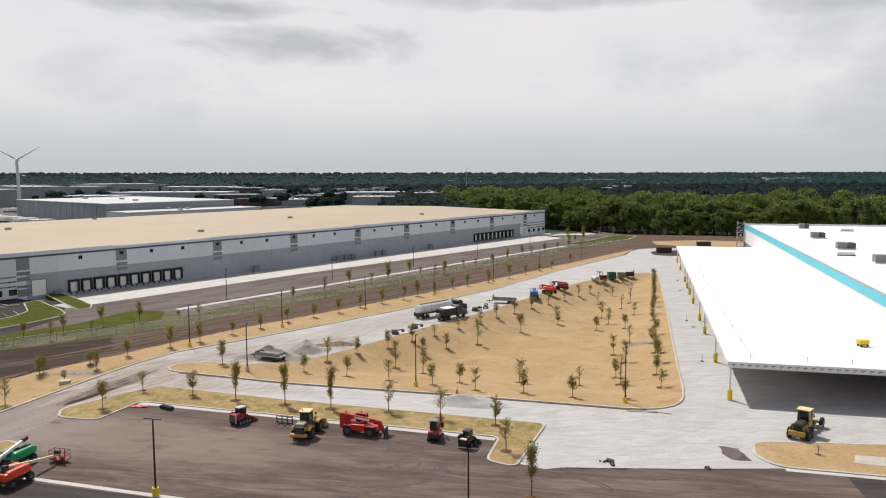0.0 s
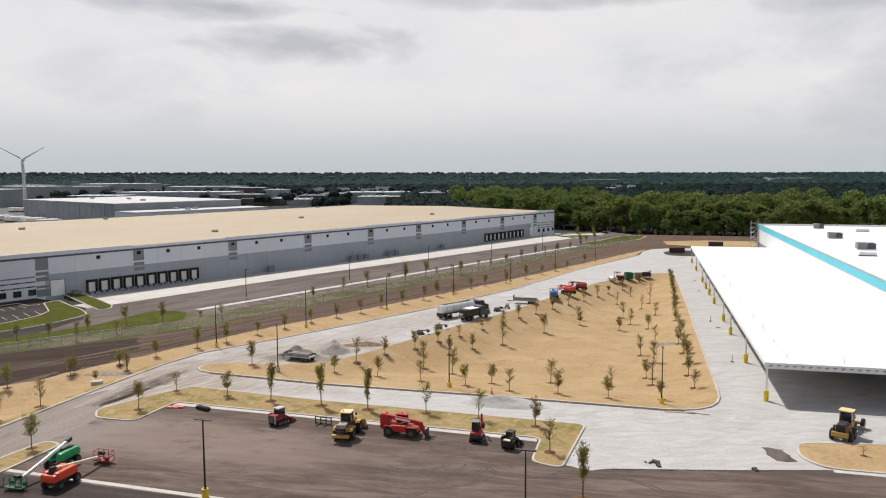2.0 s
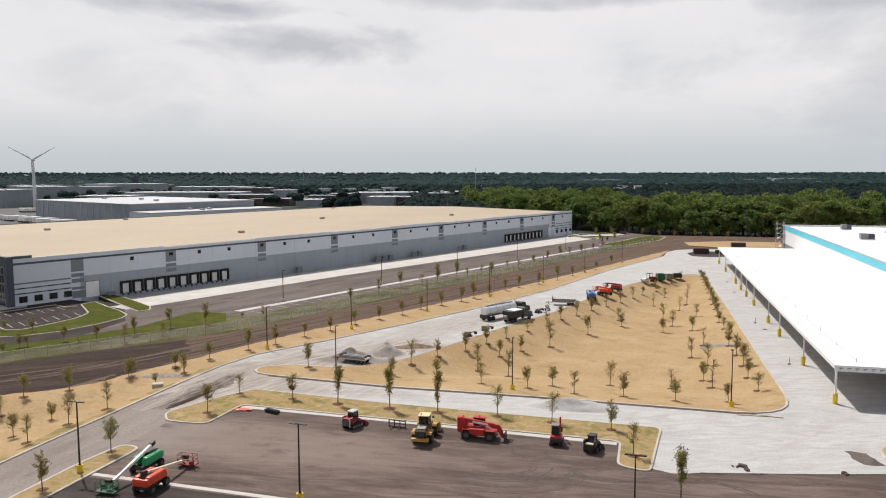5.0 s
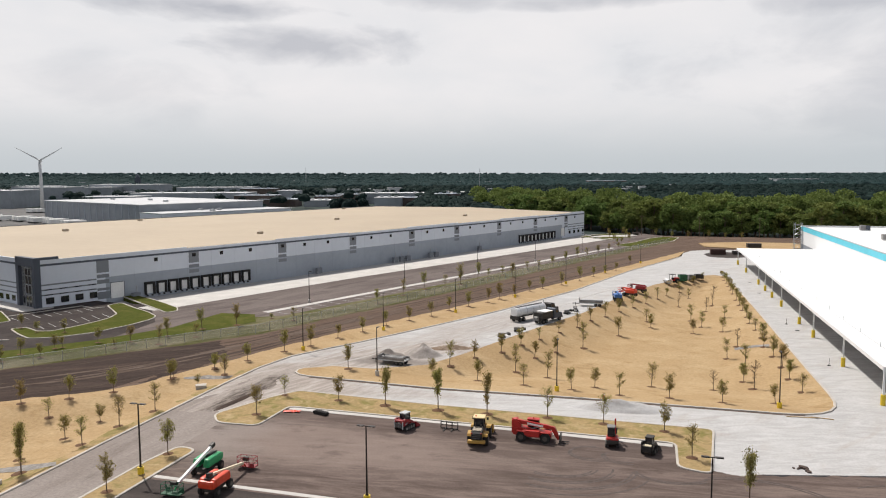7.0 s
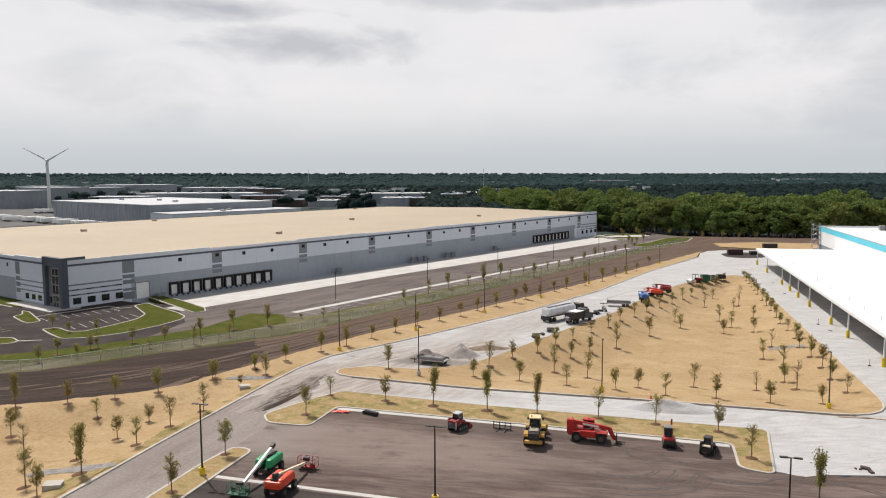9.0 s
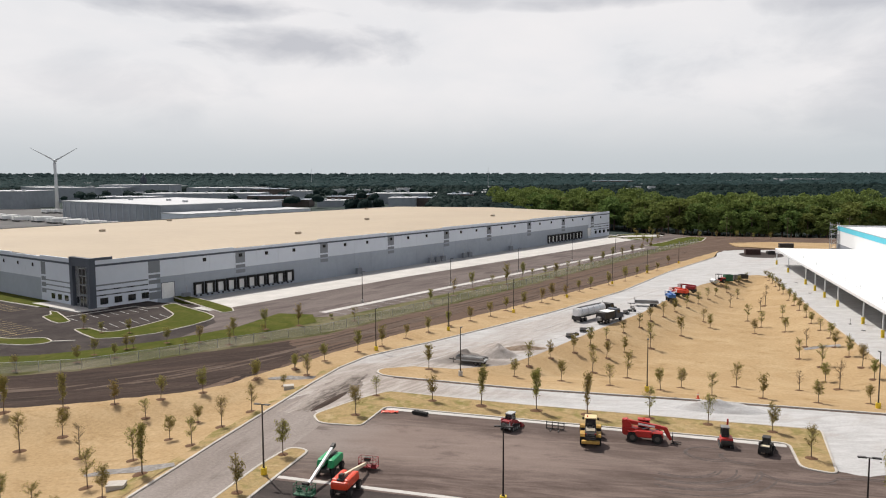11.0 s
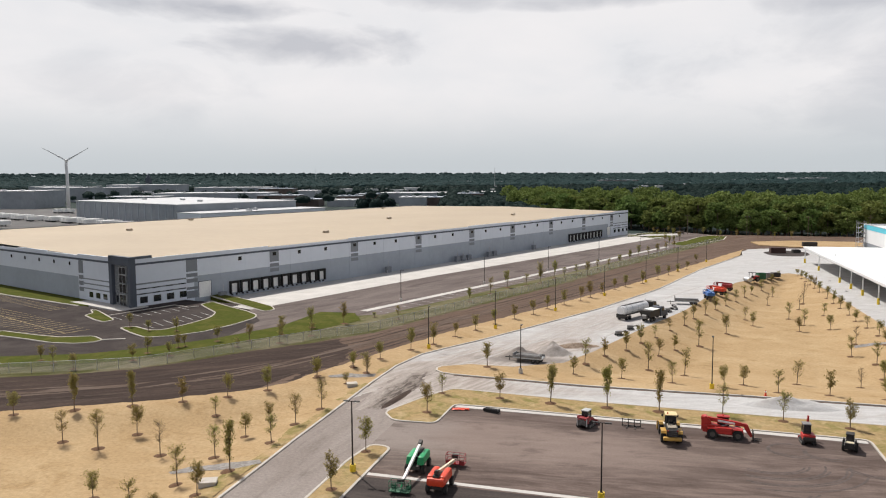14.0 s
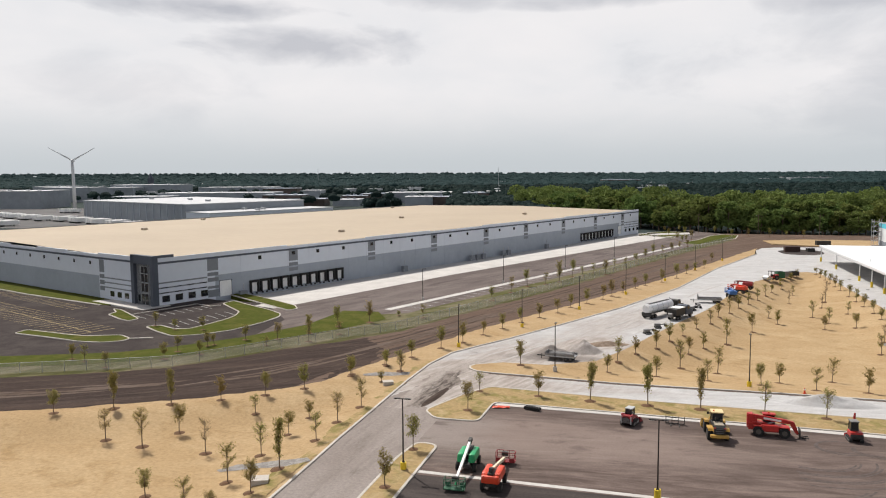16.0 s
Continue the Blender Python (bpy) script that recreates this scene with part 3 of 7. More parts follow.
for k, (y0, y1, wide) in enumerate(((56, 71, 3.2), (74, 90, 2.4), (96, 104, 1.8), (112, 119, 1.6))):
    sheet("grass_fringe", ragged([(-91.0, y0), (-90.9, y1), (-91.4 - wide * 0.4, y1 + 1), (-91.2 - wide, (y0 + y1) / 2), (-91.5 - wide * 0.5, y0 - 1)], 0.9, 0.5, 3.0 + k), lambda x, y: swale(x, y) + 0.03, M_DRYGRASS, 1.0, label="patchy green grass coming up along the kerb")
ribbon("kerb_drive", ROAD_KERB, 0.36, -0.1, 0.17, M_KERB, label="pale concrete kerb along the drive")
slab("ground_soil", ragged(SOIL_TOP, 0.9, 1.5, 4.0)[:-60] + SOIL_TOP[-1:] + [(x + 1.4, y - 1.0) for x, y in SOIL_LOW[::-1]], 0.09, M_SOIL, label="dark bare graded soil with wheel ruts")
# Darker soil colour for the bend, laid over the main track slab.
M_DARKER_SOIL = blend_mat("darker_soil", [(0.046, 0.033, 0.028), (0.08, 0.057, 0.046), (0.031, 0.023, 0.02)], (0.9, 4, 2.5), 0.9, 0.1, stretch=(35, 7.0, 0.7), cuts=((0.44, 0.74), (0.5, 0.72)))
slab("ground_darker_soil", SOIL_TOP[:8] + ragged([(-110, 135), (-103, 127), (-101, 117), (-104, 103)], 2.0, 0.6, 9.0)[:-40] + [(x + 0.8, y - 0.4) for x, y in SOIL_LOW[6::-1]], 0.096, M_DARKER_SOIL, label="darker graded soil in the bend of the track")
M_SCUFF = mud_mat()
M_STONE = blend_mat("grey_swale_stone", [(0.225, 0.21, 0.195), (0.29, 0.275, 0.26), (0.17, 0.155, 0.14)], (0.3, 1.0, 0.6), 0.93, 0.05)
M_TRACK = blend_mat("compacted_stone", [(0.375, 0.355, 0.332), (0.41, 0.395, 0.378), (0.34, 0.315, 0.288)], (0.5, 3, 2), 0.93, 0.02, stretch=(72, 3.0, 0.8))
STREAKS = 0


def streaks(name, label, area, heading, count, length, width, material, z, seed):
    """Long worn scuffs that follow the traffic: area is x0, y0, x1, y1 across the lane, swept along its heading."""
    global STREAKS
    rng = random.Random(seed)
    h = radians(heading)
    d, q = Vector((math.cos(h), math.sin(h))), Vector((-math.sin(h), math.cos(h)))
    for k in range(count):
        c = Vector((rng.uniform(area[0], area[2]), rng.uniform(area[1], area[3])))
        ln, wd = rng.uniform(*length), rng.uniform(*width)
        bend = rng.uniform(-0.04, 0.04)
        side = [], []
        for i in range(13):
            u = i / 12 * 2 - 1
            env = math.sqrt(max(0.0, 1 - u * u)) * wd / 2
            mid = c + d * (u * ln / 2) + q * (bend * ln * u * u)
            for sgn, row in zip((1, -1), side):
                row.append(tuple(mid + q * sgn * env * (1 + 0.7 * noise.noise(Vector((u * 3.7, k * 5.1 + sgn, seed))))))
        if any(inside(p, TRI) for p in side[0] + side[1]):
            continue
        STREAKS += 1
        slab(name, side[0] + side[1][-2:0:-1], z + 0.0006 * (STREAKS % 40), material, 0.05, label, category="ground stain")


slab("ground_mud", ragged([(-89.5, 91), (-88.6, 101), (-87.8, 112), (-85, 120), (-81.4, 120), (-83.6, 112), (-82, 106), (-83.5, 99), (-84.6, 92)], 1.0, 0.6, 11.0), 0.0165, M_SCUFF, 0.05, "dark mud smeared over the dusty drive", category="ground stain")
streaks("ground_mud", "dark muddy scuff on the dusty drive", (-90, 62, -82.5, 92), 86, 10, (6, 20), (0.2, 0.7), M_ROAD, 0.014, 2)
streaks("ground_track", "brownish tyre track in the crushed stone", (-84, 118, -66, 142), 62, 14, (6, 22), (0.25, 0.8), M_TRACK, 0.006, 3)
streaks("ground_track", "brownish tyre track in the crushed stone", (-62, 160, -38, 230), 68, 16, (10, 34), (0.3, 1.0), M_TRACK, 0.006, 4)
sheet("island_straw", TRI, basin, M_STRAW, 2.2, label="large straw-covered planting island ringed by kerb", category="planting island")
ribbon("kerb_island", TRI[-2:] + TRI[:18], 0.36, -0.1, 0.18, M_KERB, label="pale concrete kerb round the straw island")
# Dark soil-coloured strip painted for the shade in the gap at the kerb foot.
KERB_SHADE = TRI[4:9]
KERB_SHADE = [(b[0] + 0.42 * (c[1] - a[1]) / math.dist(a, c), b[1] - 0.42 * (c[0] - a[0]) / math.dist(a, c)) for a, b, c in zip([KERB_SHADE[0]] + KERB_SHADE, KERB_SHADE, KERB_SHADE[1:] + [KERB_SHADE[-1]])]
ribbon("kerb_shade_strip", KERB_SHADE, 0.38, -0.1, 0.022, M_SOIL, label="dark strip painted for the shaded gap outside the island kerb", category="gap")
MEDIAN = rounded([(-83.4, 91), (-81, 87.8), (-74.9, 88.0), (-74.6, 97.3), (-19.4, 95.6), (-19.3, 87.2), (-15.6, 86), (-14.4, 102.4), (-30, 102.8), (-56, 103.6), (-77, 105.3), (-80, 100)], 1.3)
slab("median_grass", MEDIAN, 0.13, M_DRYGRASS, label="long planting median of patchy dry grass", category="planting island")
ribbon("kerb_median", MEDIAN, 0.3, -0.1, 0.17, M_KERB, closed=True, label="pale concrete kerb round the median")
ribbon("gutter_median", [(-74.2, 96.6), (-50, 96.1), (-19.8, 94.8)], 1.15, -0.1, 0.05, M_CONC, label="pale concrete gutter beside the median", category="gutter")
ISL_L = rounded([(-81.2, -30), (-81.2, 72), (-80.4, 78), (-77.6, 77.6), (-77.6, -30)], 1.6)
slab("island_lamp", ISL_L, 0.13, M_DRYGRASS, label="narrow straw planting strip between drive and lot", category="planting island")
ribbon("kerb_lamp_island", ISL_L, 0.35, -0.1, 0.17, M_KERB, closed=True, label="pale concrete kerb round the narrow strip")
ISL_R = rounded([(11.4, 97), (13.8, 93.9), (26, 93.9), (60, 95), (60, 108), (28, 105), (16, 103), (11.8, 102)], 2.0)
slab("island_right", ISL_R, 0.13, M_STRAW, label="straw-covered planting island beside the canopy drive", category="planting island")
ribbon("kerb_right", ISL_R, 0.4, -0.1, 0.17, M_KERB, closed=True, label="pale concrete kerb round the island")
ribbon("gutter_island", [(14.4, 93.3), (26, 93.3), (60, 94.4)], 0.95, -0.1, 0.05, M_CONC, label="pale concrete gutter beside the island", category="gutter")
slab("walk_pad", [(22.3, 97.2), (40, 96), (40, 99), (27.5, 100.2), (23, 100)], 0.16, M_KERB, label="pale concrete walk pad set in the straw", category="walkway")

# warehouse yard
BC, BU, BV = Vector((-177.3, 158.2)), Vector((0.3644, 0.9312)), Vector((-0.9312, 0.3644))


def yard(s, d):
    """Plan of the tan-roofed warehouse: s along its front, d back into it."""
    p = BC + BU * s + BV * d
    return (p.x, p.y)


slab("yard_asphalt", [(-300, 60), (-168, 100), (-140, 117), (-116, 160), yard(30, -61), yard(236, -58), yard(262, -50), yard(312, -32), yard(244, -29.5), yard(173, -28), yard(93, -26), yard(22, -27.5), yard(16, -20),
     yard(16, 0), yard(-6, 0), yard(-6, 120), (-420, 220)], 0.0, M_COURT, label="grey-brown asphalt truck court of the warehouse", category="parking lot")
slab("car_park", [(-300, 62), (-168, 101), (-142, 118), (-134, 132), (-136, 150), (-152, 170), yard(15, -0.5), yard(-6, -0.5), yard(-6, 118), (-418, 218)], 0.006, M_CARPARK, label="dark asphalt car park with worn stall lines", category="parking lot")
slab("ground_verge", [(x + 1.6, y - 1.2) for x, y in SOIL_TOP[::-1]] + [(-300, 55), (-300, 92), (-170, 101.6), (-161.2, 106.2), (-151.6, 110), (-144, 117), (-135.6, 128), (-126.1, 146), (-119, 160), yard(30, -60), yard(236, -57.5), yard(262, -50), (-30, 400)], 0.07, M_ROUGHGRASS, label="rough pale grass verge behind the soil track")
slab("ground_lawn", [(-300, 84), (-170, 103.2), (-161.2, 107), (-151.6, 111), (-144, 118), (-135.6, 129), (-128, 145), (-127, 164), (-118, 164.5), (-113, 156), (-119, 141), (-126, 130),
     (-133, 117), (-141, 108), (-152, 101), (-170, 94), (-300, 70)], 0.11, M_GRASS, label="green grass bank along the yard")
ribbon("yard_strip", [yard(31, -52.6), yard(236, -52)], 2.2, -0.1, 0.06, M_CONC, label="bright concrete strip along the truck court", category="strip")


def build_apron():
    """Loading apron: level along its outer edge, falling to the dock pit at the wall."""
    rows = [(16, 18, 27.5), (24, 18, 27.5), (93, 17, 26), (173, 17, 28), (244, 17, 29.5), (300, 17, 31), (312, 17, 32)]
    bm = bmesh.new()
    grid = []
    for s_, mid, out in rows:
        line = []
        for d_, z in ((-0.3, -1.2), (6, -1.1), (mid, 0.0), (out, 0.03)):
            p = yard(s_, -d_)
            line.append(bm.verts.new((p[0], p[1], z)))
        grid.append(line)
    for a, b in zip(grid, grid[1:]):
        for k in range(3):
            bm.faces.new((a[k], a[k + 1], b[k + 1], b[k]))
    bmesh.ops.recalc_face_normals(bm, faces=bm.faces[:])
    bmesh.ops.solidify(bm, geom=bm.faces[:], thickness=0.2)
    tagged(part("apron", bm, M_CONC), "bright concrete loading apron falling to the docks", "apron", "", "structure")


build_apron()
ISLES = [("bay_island", rounded([(-162.6, 134.4), (-156.4, 130.2), (-150.5, 126.9), (-145.7, 129.3), (-141.5, 135.2), (-139.2, 145), (-138.9, 152.4), (-140.3, 156.2), (-145.4, 160.4), (-153.3, 165.2), (-162, 171), (-162.6, 166.4),
                                 (-151.9, 156.6), (-149.9, 151.4), (-149.6, 147.6), (-150.2, 141), (-151.5, 134.6), (-154.4, 133.6), (-160.2, 136.6)], 1.3)),
         ("lot_island", rounded([(-186, 121.2), (-174.6, 119.4), (-166.3, 117.6), (-160.4, 118.0), (-157.4, 120.4), (-157.6, 122.7), (-161.7, 125.2), (-168.5, 122.5), (-173.4, 122.9), (-186, 125)], 1.2)),
         ("dock_island", rounded([(-170.6, 181.9), (-155.8, 171.5), (-140.9, 161.2), (-139.6, 163.9), (-142.4, 168), (-149.9, 173.4), (-160.1, 179.9), (-169, 184.6)], 1.2)),
         ("door_island", rounded([(-181.4, 145.5), (-174.8, 141.1), (-170.8, 139.2), (-170.3, 142.2), (-176.9, 147.4), (-182.9, 152.0), (-185.6, 152.6), (-181.6, 148.6)], 0.9))]
for nm, pts in ISLES:
    slab("island_" + nm.split("_")[0], pts, 0.13, M_GRASS, label="small green lawn island ringed by kerb", category="planting island")
    ribbon("kerb_" + nm.split("_")[0], pts, 0.33, -0.1, 0.17, M_KERB, closed=True, label="pale concrete kerb round the lawn")
ribbon("kerb_lot_end", [(-157.6, 122.6), (-153.4, 124.6)], 0.45, -0.1, 0.17, M_KERB, label="pale concrete kerb stub beside the car park island")
ribbon("kerb_bay", [(-175.8, 146.1), (-173.3, 153.1), (-168.9, 164.2), (-163.4, 161.9), (-161.6, 164.0)], 0.33, -0.1, 0.17, M_KERB, label="pale concrete kerb at the head of the bays")
slab("lawn_side", [yard(-0.5, 8), yard(-7, 14), yard(-9.5, 50), yard(-9.5, 160), yard(-0.5, 160)], 0.12, M_GRASS, label="green lawn beside the warehouse flank")
ribbon("kerb_flank", [yard(-7, 14), yard(-9.5, 50), yard(-9.5, 160)], 0.5, -0.1, 0.17, M_KERB, label="pale concrete kerb along the flank lawn")
slab("entry_walk", [yard(-5.2, -2.4), yard(-5.2, 22), yard(-0.3, 20), yard(-0.3, 1), yard(3, -0.4), yard(3, -2.4)], 0.15, M_CONC, label="pale concrete walk round the office corner", category="walkway")


def stall_lines():
    """Painted stalls, one object for each row."""
    rows = [((-155.2, 136.4), (-150.6, 152.6), 6, (-5.2, 3.4), M_LINE), ((-173.6, 145.6), (-166.0, 161.6), 7, (4.6, -2.4), M_LINE), (yard(-10, 14), yard(-10, 60), 18, (-1.8, -4.9), M_YLINE),
            (yard(-27, -18), yard(-24, 62), 30, (-1.9, -5.1), M_YLINE), (yard(-27, -18), yard(-24, 62), 30, (1.9, 5.1), M_YLINE), (yard(-58, 4), yard(-58, 60), 22, (-1.8, -4.9), M_YLINE),
            (yard(-27, -18), yard(-27, -17.9), 0, (-73.4, 32.0), M_YLINE)]
    for a, b, k, d, m in rows:
        bm = bmesh.new()
        a, b, d = Vector(a), Vector(b), Vector(d)
        for i in range(k + 1):
            p = a.lerp(b, i / max(k, 1))
            box(bm, (p.x + d.x / 2, p.y + d.y / 2, 0.012), (d.length, 0.16, 0.012), math.degrees(math.atan2(d.y, d.x)))
        tagged(part("stall_line", bm, m), "worn painted parking stall lines on asphalt", "road marking", "stall lines", "structure")
    bm = bmesh.new()
    for i in range(44):
        p = yard(33 + i * 4.6, -56.4)
        box(bm, (p[0], p[1], 0.008), (5.2, 0.16, 0.014), -21.4)
    tagged(part("stall_line", bm, M_LINE), "worn white trailer stall lines on asphalt", "road marking", "stall lines", "structure")


stall_lines()


def soil_ruts():
    """Wheel ruts and windrows that follow the bend of the soil track."""
    lo = [Vector(np.array((np.interp(t, np.linspace(0, 1, len(SOIL_LOW)), [p[0] for p in SOIL_LOW]), np.interp(t, np.linspace(0, 1, len(SOIL_LOW)), [p[1] for p in SOIL_LOW])))) for t in np.linspace(0, 1, 70)]
    hi = [Vector(np.array((np.interp(t, np.linspace(0, 1, len(SOIL_TOP)), [p[0] for p in SOIL_TOP]), np.interp(t, np.linspace(0, 1, len(SOIL_TOP)), [p[1] for p in SOIL_TOP])))) for t in np.linspace(0, 1, 70)]
    rng = random.Random(8)
    for k, f in enumerate((0.16, 0.28, 0.40, 0.46, 0.52, 0.58, 0.70, 0.84)):
        pale = k in (2, 3, 4, 5)
        i = rng.randint(0, 8)
        while i < 62:
            j = min(69, i + rng.randint(7, 22))
            wide = rng.uniform(0.5, 1.3) if pale else rng.uniform(0.5, 1.1)
            mid = [lo[q].lerp(hi[q], f + 0.03 * noise.noise(Vector((q * 0.17, k * 3.1, 0)))) for q in range(i, j)]
            side = [], []
            for n, p in enumerate(mid):
                u = 2 * n / max(1, len(mid) - 1) - 1
                d = (mid[min(n + 1, len(mid) - 1)] - mid[max(n - 1, 0)]).normalized()
                half = wide / 2 * math.sqrt(max(0.0, 1 - u * u)) * (1 + 0.6 * noise.noise(Vector((n * 0.9, k, 5))))
                side[0].append((p.x - d.y * half, p.y + d.x * half))
                side[1].append((p.x + d.y * half, p.y - d.x * half))
            slab("wheel_rut", side[0] + side[1][-2:0:-1], 0.1005 + 0.0007 * ((k * 7 + i) % 30), M_RUT if pale else M_MUD, 0.06, "pale dry wheel rut in the soil track" if pale else "dark damp wheel rut in the soil track", category="wheel rut")
            i = j + rng.randint(1, 7)


soil_ruts()


# ---- tan-roofed warehouse ----
def wall_box(bm, s0, s1, z0, z1, d0, d1):
    """A block of the warehouse front: along it, up it, and from d0 out in front to d1 behind the face."""
    return box(bm, ((s0 + s1) / 2, (d0 + d1) / 2, (z0 + z1) / 2), (s1 - s0, d1 - d0, z1 - z0))


def build_warehouse():
    LEN, DEEP, H = 309.6, 160.0, 12.2
    m = Matrix(((BU.x, BV.x, 0, BC.x), (BU.y, BV.y, 0, BC.y), (0, 0, 1, 0), (0, 0, 0, 1)))
    w = thing("warehouse", m, "long grey and white precast warehouse with a tan roof", "warehouse")
    # front wall: precast panels, each one a piece with a joint
    cols = [16.3, 45.8, 81.3, 116.3, 151.5, 183.3, 218.2, 252.6, 286]
    docks = [(30.5, 68.3, 10), (237.8, 274.3, 10)]
    joint = mat("panel_joint", (0.2, 0.21, 0.22), 0.9, 0, 0.1)
    core = bmesh.new()
    wall_box(core, 0.2, LEN - 0.2, -1.6, H - 0.1, 0.06, 0.4)
    wall_box(core, 0.2, LEN - 0.2, -0.3, H - 0.1, DEEP - 0.4, DEEP)
    wall_box(core, LEN - 0.4, LEN, -0.3, H - 0.1, 0.06, DEEP)
    wall_box(core, 0, 0.4, -0.3, H - 0.1, 0.4, DEEP)
    part("wall", core, joint, w)
    n = 34
    pw = (LEN - 10) / n
    for i in range(n):
        s0, s1 = 10 + i * pw + 0.02, 10 + (i + 1) * pw - 0.02
        part("upper_panel", wall_box(None, s0, s1, 6.2, 10.85, 0.0, 0.1), M_WPANEL, w)
        part("lower_panel", wall_box(None, s0, s1, -1.5, 6.18, -0.01, 0.09), M_GPANEL if s1 > 20 and s0 < 280 else M_WPANEL, w)
        step = 0.35 if (i // 4) % 2 == 0 else 0.0
        part("parapet_panel", wall_box(None, s0, s1, 11.42, H + step, 0.0, 0.4), M_WPANEL, w)
    part("wall_band", wall_box(None, 0.3, LEN, 10.87, 11.4, -0.05, 0.1), M_DPANEL, w, "dark slate band under the parapet")
    part("roof_edge", wall_box(None, 1, LEN, H - 0.12, H + 0.06, 0.4, 0.7), M_TANROOF, w)
    # flank towards the car park
    k = 17
    dw = (DEEP - 9) / k
    for i in range(k):
        d0, d1 = 9 + i * dw + 0.02, 9 + (i + 1) * dw - 0.02
        part("upper_panel", wall_box(None, -0.08, 0.05, 6.2, 10.85, d0, d1), M_WPANEL, w)
        part("lower_panel", wall_box(None, -0.09, 0.05, -0.2, 6.18, d0, d1), M_GPANEL if d0 > 24 else M_WPANEL, w)
        part("parapet_panel", wall_box(None, -0.08, 0.4, 11.42, H + (0.35 if i % 4 < 2 else 0), d0, d1), M_WPANEL, w)
        if i > 1:
            part("clerestory_window", wall_box(None, -0.14, 0.0, 9.1, 10.1, (d0 + d1) / 2 - 0.4, (d0 + d1) / 2 + 0.4), M_DGLASS, w)
    part("wall_band", wall_box(None, -0.12, 0.05, 10.87, 11.4, 6, DEEP), M_DPANEL, w, "dark slate band under the parapet")
    for z0, z1 in ((7.3, 10.8), (5.6, 6.7), (3.9, 5.1), (2.2, 3.4)):
        part("accent_panel", wall_box(None, -0.13, 0.0, z0, z1, 24, 26.4), M_MPANEL, w)
    # roof: a shallow ridge with fall to the edges
    bm = bmesh.new()
    pts = [(0.4, 0.4, 11.75), (LEN - 0.4, 0.4, 11.75), (LEN - 0.4, DEEP / 2, 13.0), (LEN - 0.4, DEEP - 0.4, 11.75), (0.4, DEEP - 0.4, 11.75), (0.4, DEEP / 2, 13.0)]
    v = [bm.verts.new(p) for p in pts]
    bm.faces.new((v[0], v[1], v[2], v[5]))
    bm.faces.new((v[5], v[2], v[3], v[4]))
    bmesh.ops.recalc_face_normals(bm, faces=bm.faces[:])
    part("roof", bm, M_TANROOF, w, "flat tan membrane roof")
    # accent columns with stripes
    for s in cols:
        wdt = 3.6
        part("accent_panel", wall_box(None, s, s + wdt, 7.6, 10.86, -0.03, 0.05), M_MPANEL, w)
        for z0, z1 in ((6.1, 7.1), (4.5, 5.6)):
            part("accent_panel", wall_box(None, s, s + wdt, z0, z1, -0.03, 0.05), M_MPANEL, w)
        if s > 20:
            part("clerestory_window", wall_box(None, s + 1.2, s + 2.5, 9.5, 10.5, -0.1, 0.02), M_DGLASS, w)
            for q in (11.5, 23.0):
                if s + q < LEN - 6:
                    part("clerestory_window", wall_box(None, s + q, s + q + 1.2, 9.2, 10.3, -0.06, 0.02), M_DGLASS, w)
    part("clerestory_window", wall_box(None, 34, 35.2, 9.2, 10.3, -0.06, 0.02), M_DGLASS, w)
    for z0, z1 in ((2.6, 3.3), (0.2, 2.2)):
        part("accent_panel", wall_box(None, 16.3, 19.9, z0, z1, -0.03, 0.05), M_MPANEL, w)
    # office corner: stripes and square windows
    for a, b in ((0.9, 16.2), (289.7, 309)):
        part("office_wall", wall_box(None, a, b, -0.2, 10.85, -0.02, 0.1), M_WPANEL, w)
        part("parapet_panel", wall_box(None, a, b, 11.42, H + 0.3, -0.02, 0.4), M_WPANEL, w)
        for z in (3.05, 4.4):
            part("accent_stripe", wall_box(None, a + 0.1, b - 0.1, z, z + 0.35, -0.06, 0.05), M_MPANEL, w)
            for i in range(4):
                q = a + 1.3 + i * (b - a - 3.4) / 3
                part("ribbon_window", wall_box(None, q - 0.3, q + 1.8, z + 0.08, z + 0.32, -0.08, 0.0), M_DGLASS, w)
        part("accent_stripe", wall_box(None, a + 0.1, b - 0.1, 5.7, 6.1, -0.06, 0.05), M_MPANEL, w)
        for i in range(4):
            q = a + 1.3 + i * (b - a - 3.4) / 3
            win = part("window", wall_box(None, q, q + 2.0, 0.9, 2.4, -0.07, 0.02), M_DGLASS, w)
            f = bmesh.new()
            for e in ((q - 0.08, q, 0.82, 2.48), (q + 2.0, q + 2.08, 0.82, 2.48), (q + 0.96, q + 1.04, 0.9, 2.4), (q, q + 2.0, 0.82, 0.9), (q, q + 2.0, 2.4, 2.48)):
                wall_box(f, e[0], e[1], e[2], e[3], -0.12, 0.0)
            part("window_frame", f, M_BLACK, win)
    for z in (3.05, 4.4, 5.7):
        part("accent_stripe", wall_box(None, -0.13, 0.0, z, z + 0.35, 9.5, 23.9), M_MPANEL, w)
    for i in range(3):
        part("window", wall_box(None, -0.14, 0.0, 0.9, 2.4, 12 + i * 3.6, 14 + i * 3.6), M_DGLASS, w)
    # slate corner tower, open to the entrance
    t = bmesh.new()
    wall_box(t, -0.9, 0.85, -0.2, 13.2, -0.6, 0.5)
    wall_box(t, -0.9, 0.4, 10.9, 13.2, 0.5, 9.2)
    wall_box(t, -0.9, 0.3, -0.2, 13.2, 8.0, 9.4)
    wall_box(t, 0.4, 6.0, 12.2, 13.2, 0.0, 0.5)
